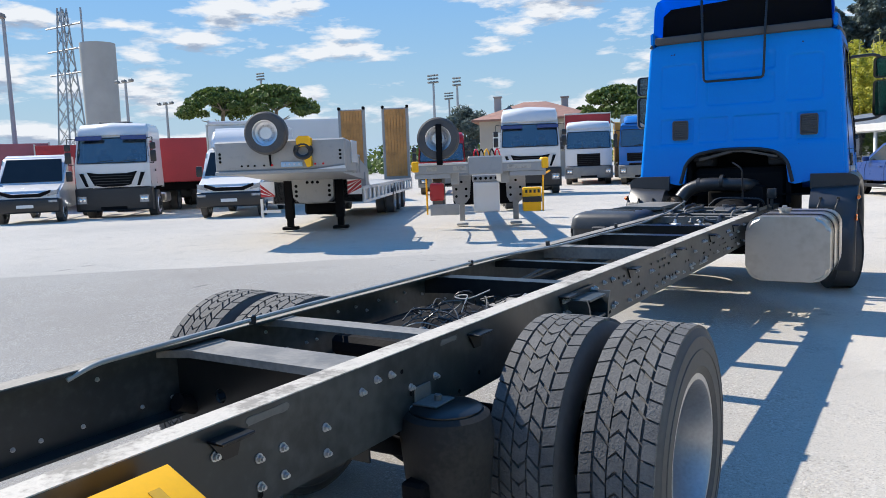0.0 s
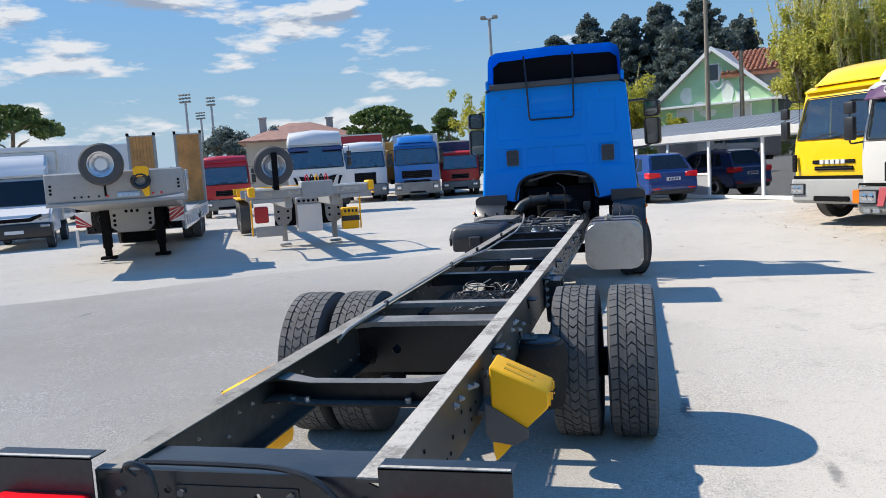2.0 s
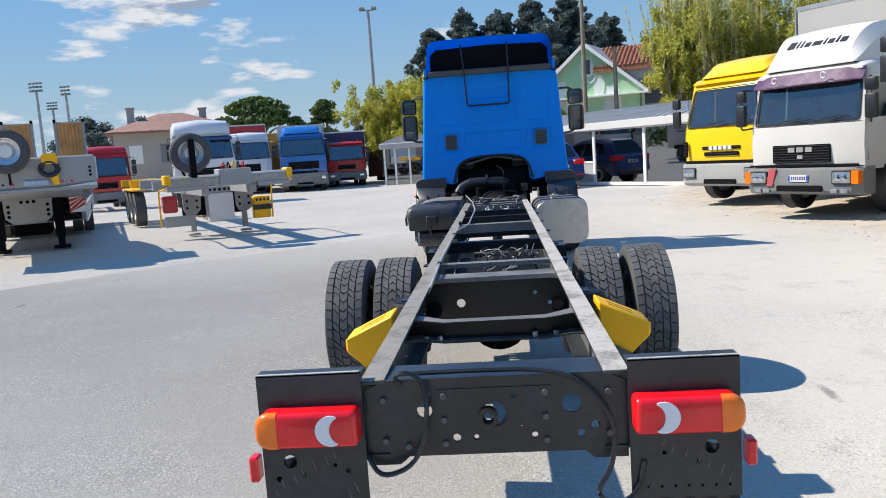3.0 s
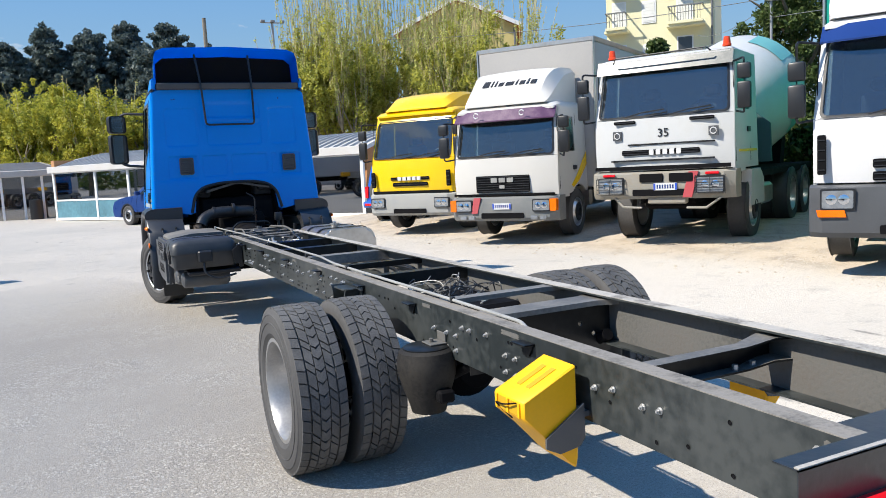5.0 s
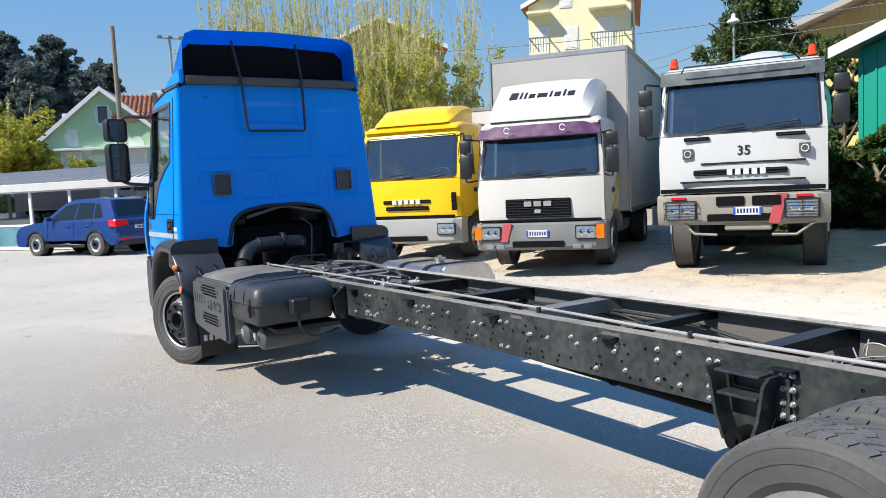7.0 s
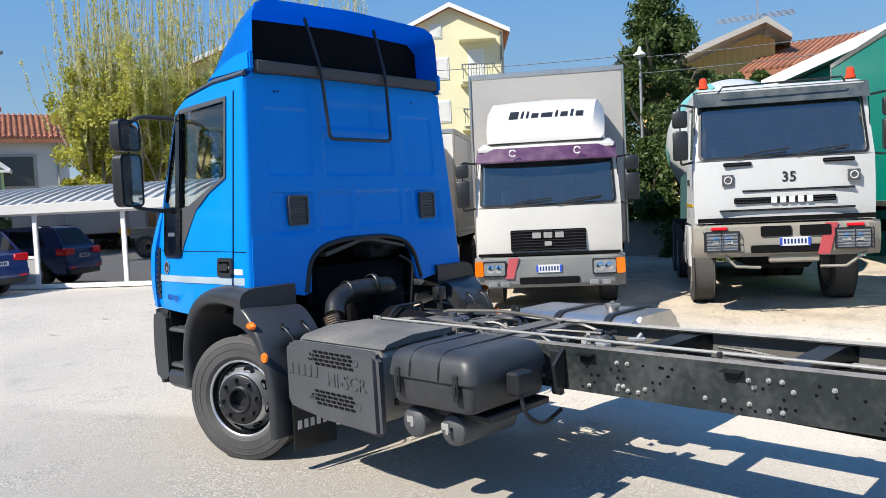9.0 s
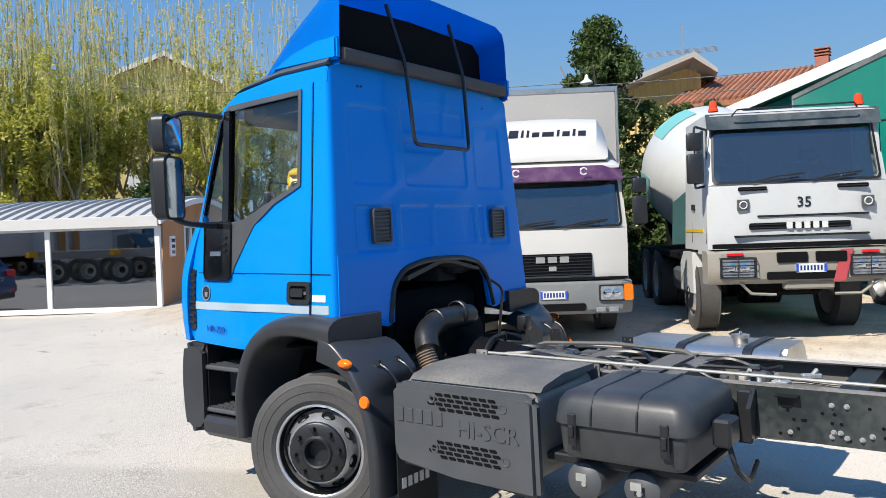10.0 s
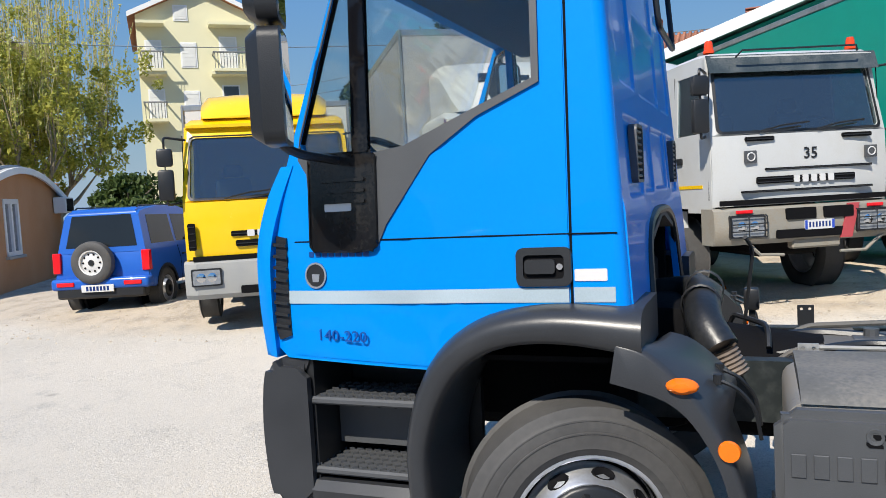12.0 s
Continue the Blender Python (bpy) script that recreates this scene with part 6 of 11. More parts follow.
PALEBUMP = mat("pale_grey_bumper", (0.33, 0.335, 0.325), 0.5, var=0.12, fine=150, bump=0.15, dirt=0.2)
MUDBUMP = mat("muddy_bumper", (0.27, 0.26, 0.225), 0.65, var=0.25, scale=3, dirt=0.65, dirt_col=(0.22, 0.175, 0.12), bump=0.25)
TARP = mat("grey_tarpaulin", (0.36, 0.35, 0.335), 0.6, var=0.08, scale=1.2, fine=30, bump=0.15, dirt=0.1)
MIXW = mat("mixer_white", (0.54, 0.55, 0.545), 0.4, var=0.08, dirt=0.28, dirt_col=(0.36, 0.34, 0.29))
MIXG = mat("mixer_green", (0.16, 0.45, 0.42), 0.4, var=0.1, dirt=0.15)
GREEN = mat("green_box_paint", (0.0, 0.27, 0.20), 0.35, var=0.06)
AMBER = mat("amber_beacon", (0.75, 0.06, 0.01), 0.15, spec=0.6)
TRAILER = mat("galvanised_grey", (0.33, 0.335, 0.335), 0.5, metal=0.2, var=0.25, scale=6, dirt=0.4, dirt_col=(0.22, 0.20, 0.18))
WOODR = mat("ramp_wood", (0.48, 0.23, 0.07), 0.7, var=0.35, scale=3, fine=40, bump=0.3)
NAVY = mat("navy_paint", (0.012, 0.035, 0.16), 0.2, var=0.06, coat=0.4)
SKYBLUE = mat("light_blue_paint", (0.015, 0.13, 0.42), 0.22, var=0.06, coat=0.3)
SILVER = mat("silver_paint", (0.55, 0.56, 0.58), 0.25, metal=0.3, var=0.06, coat=0.3)
CANVAS_RED = mat("red_canvas", (0.36, 0.025, 0.03), 0.55, var=0.15, scale=1.5, fine=20, bump=0.1)
CANVAS_BLUE = mat("dark_blue_canvas", (0.03, 0.05, 0.13), 0.6, var=0.15)


def wheel_at(parent, x, y, side, R=0.5, rim=True, front=True):
    k = R / TR
    m = pose(x, y, R, random.uniform(0, 90), 0, 0 if side < 0 else 180) @ Matrix.Diagonal((k, k, k, 1))
    w = part("wheel", HUB_F if front else HUB_R, BLACK, parent, at=m)
    part("tyre", TYRE_FRONT, RUBBER, w)
    part("rim", RIM_FRONT if front else RIM_REAR, STEEL, w)
    return w


def lorry(at, turn, label, cab, W=1.1, L=1.6, zb=(0.40, 0.85), zp=1.5, zw=2.3, zr=2.5, lean=0.22, bumper=None, R=0.43, axles=(1.2, 5.0), group="parked lorries",
          visor=None, spoiler=None, box=None, screen_mid=False, head=(0.62, 1.0, 0.55, 0.78), indicator=0.0, grille=(), marks=(), roof_h=0.14, mirrors=True, plate=(0.0, 0.66), cabside=None):
    """A forward-control lorry whose front looks along its own -y; the ground is at z 0."""
    T = thing("lorry", at, label, "lorry", group, turn=turn)
    P = lambda n, bm, m, lb="", sm=35: part(n, bm, m, T, lb, sm)
    bumper = bumper or BUMPG
    b0, b1 = zb

    def scr(u, v, d):
        return (u * (1 - 0.05 * max(0, v - zp)), lean * max(0.0, (v - zp)) / (zr - zp) + d + 0.10 * (abs(u) / W) ** 4, v)
    # front panel
    bm = bmnew()
    n = 9
    us = [-W + 2 * W * k / (n - 1) for k in range(n)]
    ring = lambda v, d: [scr(u, v, d) for u in us] + [(u * 0.99, 0.16 + d, v) for u in reversed(us)]
    loft(bm, [ring(b1 + 0.02, 0.03), ring((b1 + zp) / 2, 0.0), ring(zp, 0.02)])
    P("front_panel", bm, cab)
    # screen surround and pane
    bm = bmnew()
    sw = W - 0.09
    hole = rrect(-sw, sw, zp + 0.05, zw, 0.06, 4)
    panel(bm, [(-W, zp), (W, zp), (W, zr), (-W, zr)], [hole], scr, 0.02, 0.07)
    P("screen_surround", bm, cab, "", 25)
    bm = bmnew()
    panel(bm, rrect(-sw - 0.03, sw + 0.03, zp + 0.02, zw + 0.03, 0.07, 4), [rrect(-sw, sw, zp + 0.05, zw, 0.06, 4)], scr, 0.010, 0.019)
    P("screen_seal", bm, BLACK)
    bm = bmnew()
    panel(bm, hole, [], scr, 0.03, 0.036)
    P("windscreen", bm, DGLASS, "dark reflecting windscreen", 0).visible_shadow = False
    for k, u in enumerate((-0.55, 0.15)):
        bm = bmnew()
        tube(bm, [scr(u, zp + 0.03, -0.01), scr(u + 0.28, zp + 0.09, -0.01), scr(u + 0.62, zp + 0.12, -0.005)], 0.012, 5)
        P("wiper", bm, BLACK)
    # sides with windows
    wy, ar = axles[0], R + 0.09
    for s in (-1, 1):
        def sd(u, v, d):
            return (s * (W * (1 - 0.05 * max(0, v - zp)) + d), u, v)
        arc = [(wy + ar * math.cos(a), max(b1 + 0.0, R + ar * math.sin(a))) for a in np.linspace(0.15, math.pi - 0.15, 9)]
        bottom = b1 - 0.05
        outer = [(0.14, zp), (0.14, bottom)]
        pts = [(min(L, max(0.15, y)), z) for y, z in reversed(arc)]
        if wy - ar > 0.2:
            outer += [(wy - ar, bottom)]
        outer += [p for i, p in enumerate(pts) if i == 0 or p != pts[i - 1]]
        if wy + ar < L - 0.02:
            outer += [(wy + ar, bottom), (L, bottom)]
        outer += [(L, zr), (lean + 0.1, zr)]
        clean = []
        for p in outer:
            if not clean or (abs(p[0] - clean[-1][0]) + abs(p[1] - clean[-1][1])) > 1e-3:
                clean.append(p)
        win = [(lean + 0.16 - 0.1, zp + 0.06), (1.0, zp + 0.06), (1.0, zw), (lean + 0.22, zw)]
        bm = bmnew()
        panel(bm, clean, [win], sd, 0.0, -0.04)
        P("cab_side", bm, cabside or cab, "", 25)
        bm = bmnew()
        panel(bm, win, [], sd, -0.012, -0.018)
        P("side_window", bm, DGLASS, "", 0).visible_shadow = False
        bm = bmnew()
        tube(bm, [sd(1.08, zr - 0.1, 0.001), sd(1.08, b1 + 0.1, 0.001), ], 0.006, 5)
        P("door_seam", bm, DARK)
        bm = bmnew()
        tube(bm, [sd(0.2, zr - 0.12, 0.001), sd(0.2, b1 + 0.1, 0.001), ], 0.006, 5)
        P("door_seam", bm, DARK)
        bm = bmnew()
        panel(bm, rrect(0.85, 1.02, zp - 0.28, zp - 0.20, 0.02, 3), [], sd, 0.02, 0.0)
        P("door_handle", bm, BLACK)
        if mirrors:
            bm = bmnew()
            tube(bm, arc_pts([sd(0.3, zw - 0.02, -0.02), (s * (W + 0.16), 0.02, zw), (s * (W + 0.16), 0.02, zp - 0.02), sd(0.28, zp + 0.02, -0.02)], 0.05, 3), 0.016, 6)
            P("mirror_arm", bm, BLACK)
            for z0, z1 in ((zp + 0.04, zp + 0.42), (zp + 0.46, min(zw - 0.02, zp + 0.68))):
                bm = bmnew()
                bx(bm, (s * (W + 0.16), 0.03, (z0 + z1) / 2), (0.19, 0.10, z1 - z0), 0.03, None, 2)
                P("mirror", bm, BLACK)
    # rear wall, floor, dash, seats, roof
    bm = bmnew()
    b6(bm, -W + 0.05, W - 0.05, L - 0.03, L, b1, zr)
    P("cab_rear", bm, cab)
    bm = bmnew()
    b6(bm, -W + 0.05, W - 0.05, 0.16, L - 0.03, b1 + 0.1, b1 + 0.14)
    b6(bm, -W + 0.06, W - 0.06, 0.18, 0.45, zp - 0.25, zp + 0.03, 0.03)
    P("dashboard", bm, SCREEN_DARK)
    for x in (-0.5, 0.5):
        bm = bmnew()
        bx(bm, (x, 1.15, zp - 0.05), (0.48, 0.16, 0.75), 0.05)
        bx(bm, (x, 1.16, zp + 0.42), (0.26, 0.10, 0.17), 0.04)
        P("seat", bm, SEAT)
    bm = bmnew()
    ringp = [Vector((0.5 + 0.22 * math.cos(a), 0.52 + 0.10 * math.sin(a), zp + 0.06 + 0.16 * math.sin(a))) for a in np.linspace(0, math.tau, 18, endpoint=False)]
    tube(bm, ringp, 0.016, 5, closed=True)
    P("steering_wheel", bm, BLACK)
    bm = bmnew()
    wr = W * (1 - 0.05 * (zr - zp))
    rr = lambda y, z, w: [(-w, y, zr - 0.02), (-w, y, zr + z * 0.4), (-w * 0.93, y, zr + z * 0.85), (0, y, zr + z), (w * 0.93, y, zr + z * 0.85), (w, y, zr + z * 0.4), (w, y, zr - 0.02)]
    loft(bm, [rr(lean + 0.02, roof_h * 0.15, wr * 0.97), rr(lean + 0.12, roof_h * 0.7, wr * 0.99), rr(lean + 0.35, roof_h, wr), rr(L, roof_h, wr)])
    P("roof", bm, cab, "", 50)
    if visor:
        bm = bmnew()
        vis = [scr(u, zw + 0.16, -0.01) for u in us]
        vis2 = [scr(u, zw - 0.03, -0.11) for u in us]
        loft(bm, [vis + [(x, y, z + 0.02) for x, y, z in reversed(vis)], vis2 + [(x, y, z + 0.02) for x, y, z in reversed(vis2)]])
        P("sun_visor", bm, visor, "tinted sun visor over the screen")
    # bumper with lamps and plate
    bm = bmnew()
    prof = [(0.0, b0), (-0.05, b0 + 0.06), (-0.07, (b0 + b1) / 2), (-0.05, b1 - 0.03), (0.0, b1), (0.25, b1), (0.25, b0)]
    sect = lambda x, dy: [(x, y + dy, z) for y, z in prof]
    loft(bm, [sect(-W - 0.03, 0.10), sect(-W + 0.12, 0.01), sect(0, 0.0), sect(W - 0.12, 0.01), sect(W + 0.03, 0.10)])
    P("bumper", bm, bumper, "", 30)
    bm = bmnew()
    prism(bm, rrect(-0.42, 0.42, b0 + 0.05, b0 + 0.15, 0.02, 3), XZ, -0.074, -0.05)
    P("bumper_intake", bm, DARK)
    h0, h1, hz0, hz1 = head
    for s in (-1, 1):
        a, b = sorted((s * h0, s * h1))
        bm = bmnew()
        prism(bm, rrect(a - 0.02, b + 0.02, hz0 - 0.02, hz1 + 0.02, 0.02, 3), XZ, -0.082, -0.03)
        P("lamp_surround", bm, BLACK)
        bm = bmnew()
        prism(bm, rrect(a, b, hz0, hz1, 0.02, 3), XZ, -0.092, -0.06)
        hl = part("headlamp", bm, HEADL, T, "clear headlamp")
        bm = bmnew()
        for c in ((a * 0.7 + b * 0.3), (a * 0.3 + b * 0.7)):
            lathe(bm, [(0.0, 0.004), (0.05, 0.004), (0.065, -0.004)], Matrix.Translation((c, -0.092, (hz0 + hz1) / 2)) @ Matrix.Rotation(radians(90), 4, "X"), 14)
        part("reflector_bowl", bm, CHROME, hl)
        if indicator:
            bm = bmnew()
            a, b = sorted((s * (h1 + 0.01), s * (W + 0.02)))
            prism(bm, rrect(a, b, hz0 - 0.01, hz1 + 0.02, 0.02, 3), XZ, -0.088, 0.12)
            P("indicator", bm, ORANGE, "orange indicator")
    if plate:
        px, pz = plate
        bm = bmnew()
        prism(bm, rrect(px - 0.18, px + 0.18, pz - 0.055, pz + 0.055, 0.01, 2), XZ, -0.082, -0.06)
        np_ = part("number_plate", bm, WHITE, T, "white plate with dark bars")
        for x in (px - 0.165, px + 0.165):
            bm = bmnew()
            b6(bm, x - 0.015, x + 0.015, -0.084, -0.081, pz - 0.05, pz + 0.05)
            part("plate_end", bm, PLATE_BLUE, np_)
        for k in range(7):
            bm = bmnew()
            x = px - 0.12 + k * 0.04
            b6(bm, x - 0.011, x + 0.011, -0.084, -0.081, pz - 0.03, pz + 0.03)
            part("plate_bar", bm, NAVY, np_)
    for x0, x1, z0, z1, slats in grille:
        bm = bmnew()
        prism(bm, rrect(x0, x1, z0, z1, min(0.02, (z1 - z0) / 3), 3), XZ, -0.008, 0.03)
        g = part("grille", bm, DARK, T, "black slatted grille")
        for k in range(slats):
            z = z0 + (k + 0.5) * (z1 - z0) / slats
            bm = bmnew()
            b6(bm, x0 + 0.01, x1 - 0.01, -0.018, -0.006, z - 0.008, z + 0.004, 0.002)
            part("grille_slat", bm, BLACK, g)
    for nm, x0, x1, z0, z1, mt_, d in marks:
        bm = bmnew()
        prism(bm, rrect(x0, x1, z0, z1, min(0.008, (z1 - z0) / 3), 2), XZ, -d, 0.02)
        P(nm, bm, mt_)
    # chassis and wheels
    bm = bmnew()
    rear = (box[2] if box else axles[-1] + 1.2)
    for s in (-1, 1):
        b6(bm, s * 0.36, s * 0.43, 0.3, rear - 0.1, 0.65, 0.9, 0.005)
    b6(bm, -0.4, 0.4, 0.4, L + 0.1, 0.55, b1 + 0.25, 0.05)
    P("chassis", bm, DARK)
    for i, y in enumerate(axles):
        for s in (-1, 1):
            wheel_at(T, s * (W - 0.17), y, s, R, front=(i == 0))
            if i:
                wheel_at(T, s * (W - 0.17 - 0.31), y, s, R, front=False)
    for s in (-1, 1):
        bm = bmnew()
        b6(bm, s * (W - 0.32), s * W, L + 0.2, L + 1.1, 0.5, 0.85, 0.05)
        P("side_tank", bm, ALU if s > 0 else GREYPL)
    if spoiler:
        m_, z1, yb, sw_ = spoiler
        bm = bmnew()
        k0 = zr + roof_h * 0.7
        def sp(y, z, w):
            k = max(0.0, min(1.0, (y - lean - 0.05) / 0.9))
            cheek = w * (0.80 + 0.12 * k)
            edge = k0 + (z - k0) * (0.30 + 0.55 * k)
            return [(-w, y, k0), (-w, y, edge), (-cheek, y, z - 0.015), (-cheek * 0.5, y, z + 0.008), (0, y, z + 0.015), (cheek * 0.5, y, z + 0.008), (cheek, y, z - 0.015), (w, y, edge), (w, y, k0)]
        hh = z1 - k0
        up = ((0.05, 0.05, 0.90), (0.08, 0.16, 0.93), (0.14, 0.32, 0.95), (0.22, 0.50, 0.965), (0.32, 0.67, 0.975), (0.44, 0.80, 0.985), (0.60, 0.91, 0.99), (0.80, 0.97, 1.0))
        loft(bm, [sp(lean + y, k0 + hh * z, sw_ * w) for y, z, w in up] + [sp(yb - 0.15, z1, sw_), sp(yb, z1 - 0.01, sw_)])
        P("roof_spoiler", bm, m_, "moulded roof wind deflector", 24)
    if box:
        bw, y0, y1, z0, z1, bmtl = box
        bm = bmnew()
        b6(bm, -bw, bw, y0, y1, z0, z1, 0.03, 1)
        bb = P("load_box", bm, bmtl, "box body behind the cab")
        bm = bmnew()
        for s in (-1, 1):
            for z in (z0 + 0.03, z1 - 0.03):
                b6(bm, s * (bw - 0.01), s * (bw + 0.015), y0, y1, z - 0.05, z + 0.05, 0.01)
            for yy in (y0 + 0.02, y1 - 0.02):
                b6(bm, s * (bw - 0.02), s * (bw + 0.015), yy - 0.05, yy + 0.03, z0, z1, 0.01)
        b6(bm, -bw, bw, y0 - 0.012, y0 + 0.02, z1 - 0.07, z1 + 0.015, 0.01)
        part("box_frame", bm, ALU, bb)
        bm = bmnew()
        for k in range(5):
            b6(bm, -bw + 0.05, bw - 0.05, y0 + 0.3 + k * (y1 - y0 - 0.6) / 4, y0 + 0.4 + k * (y1 - y0 - 0.6) / 4, z0 - 0.12, z0, 0.005)
        part("box_bearer", bm, DARK, bb)
    return T


GZ = 0.12
# yellow lorry with a wind deflector
lorry((4.72, 14.45, GZ), -57, "yellow lorry with roof deflector and white box on gravel", YELLOWP, W=1.07, L=1.6, zb=(0.36, 0.84), zp=1.58, zw=2.40, zr=2.55, lean=0.28, R=0.43, axles=(1.0, 5.0),
           spoiler=(YELLOWP, 3.04, 1.55, 0.84), box=(1.2, 1.8, 6.4, 1.0, 3.0, WHITE), head=(0.66, 0.99, 0.55, 0.73), bumper=PALEBUMP, grille=((-0.50, 0.50, 1.13, 1.20, 1), (-0.45, 0.45, 1.00, 1.08, 1), (-1.02, -0.93, 0.98, 1.32, 4), (0.93, 1.02, 0.98, 1.32, 4)),
           marks=[("maker_bar", -0.30 + k * 0.125, -0.21 + k * 0.125, 1.125, 1.205, WHITE, 0.03) for k in range(5)] + [("panel_gap", -0.98, 0.98, 0.84, 0.90, DARK, 0.012)], plate=None)
# white lorry with purple visor and tall tarpaulin body
CREAMW = mat("cream_white_paint", (0.60, 0.585, 0.545), 0.3, var=0.05, scale=2, coat=0.2, dirt=0.12)
mw = lorry((5.07, 11.06, GZ), -56, "cream-white lorry with purple sun visor and tall grey box", CREAMW, W=1.03, L=1.6, zb=(0.36, 0.80), zp=1.50, zw=2.18, zr=2.34, lean=0.16, R=0.43, axles=(1.15, 5.2), visor=PURPLE,
           spoiler=(CREAMW, 3.12, 1.50, 0.88), box=(1.22, 1.62, 8.2, 0.86, 3.66, TARP), head=(0.62, 0.92, 0.55, 0.73), indicator=1, grille=((-0.53, 0.53, 0.88, 1.18, 7),),
           marks=[("maker_bar", -0.22, -0.10, 1.06, 1.14, PIPE, 0.03), ("maker_bar", -0.06, 0.06, 1.06, 1.14, PIPE, 0.03), ("maker_bar", 0.10, 0.22, 1.06, 1.14, PIPE, 0.03), ("maker_badge", -0.05, 0.05, 0.95, 1.01, PIPE, 0.03), ("panel_gap", -1.0, 1.0, 0.82, 0.855, DARK, 0.01)], plate=(0.0, 0.63))


def mw_details():
    x = -0.52
    for wd, ht in ((0.13, 0.11), (0.035, 0.11), (0.035, 0.11), (0.10, 0.07), (0.16, 0.07), (0.035, 0.10), (0.10, 0.07), (0.035, 0.10), (0.10, 0.07)):
        bm = bmnew()
        prism(bm, [(x, 2.80), (x + wd, 2.80), (x + wd + ht * 0.25, 2.80 + ht), (x + ht * 0.25, 2.80 + ht)], lambda u, v, d: (u, 0.395 + d + (v - 2.80) * 1.0, v), -0.02, 0.03)
        part("name_bar", bm, BLACK, mw, "dark slanted bars of a name on the deflector")
        x += wd + 0.042
    for x in (-0.45, 0.45):
        bm = bmnew()
        tube(bm, [(x + 0.045 * math.cos(q), -0.05, 2.27 + 0.045 * math.sin(q)) for q in np.linspace(0.4, 5.6, 12)], 0.011, 6)
        part("visor_hook", bm, WHITE, mw, "bent white wire hook")
    bm = bmnew()
    prism(bm, [(-0.62, 0.50), (-0.50, 0.50), (-0.42, 0.79), (-0.56, 0.79)], XZ, -0.078, -0.05)
    part("red_stripe", bm, mat("faded_red_tape", (0.45, 0.08, 0.09), 0.5), mw)
    for s in (-1, 1):
        bm = bmnew()
        prism(bm, [(0.75, 0.95), (1.0, 1.10), (1.55, 1.55), (1.55, 1.30), (1.15, 1.02), (0.85, 0.90)], YZ, s * 1.032, s * 1.038)
        part("yellow_flash", bm, YELLOWP, mw)
        for u in (0.56, 0.73):
            bm = bmnew()
            b6(bm, s * u, s * (u + 0.13), -0.08, -0.05, 0.385, 0.455, 0.01)
            part("fog_lamp", bm, HEADL, mw)


mw_details()
# white lorry with a green box, at the end of the row
gb = lorry((6.28, 4.15, GZ), -60, "white lorry with dark visor and green box", WHITE, W=1.12, L=2.0, zb=(0.38, 0.98), zp=1.72, zw=2.62, zr=2.78, lean=0.30, R=0.48, axles=(1.35, 5.6), visor=NAVY, bumper=GREYPL,
           spoiler=(WHITE, 3.5, 1.9, 1.05), box=(1.30, 2.15, 9.0, 1.25, 4.1, GREEN), head=(0.68, 1.0, 0.72, 0.92), grille=((-0.5, 0.5, 1.16, 1.26, 2), (-0.5, 0.5, 1.02, 1.12, 2), (-1.06, -0.97, 1.10, 1.55, 4), (0.97, 1.06, 1.10, 1.55, 4)), plate=None)
for s in (-1, 1):
    bm = bmnew()
    prism(bm, [(s * 0.75, 0.62), (s * 1.04, 0.62), (s * 1.06, 0.70), (s * 0.77, 0.70)], XZ, -0.085, -0.04)
    part("indicator", bm, ORANGE, gb)


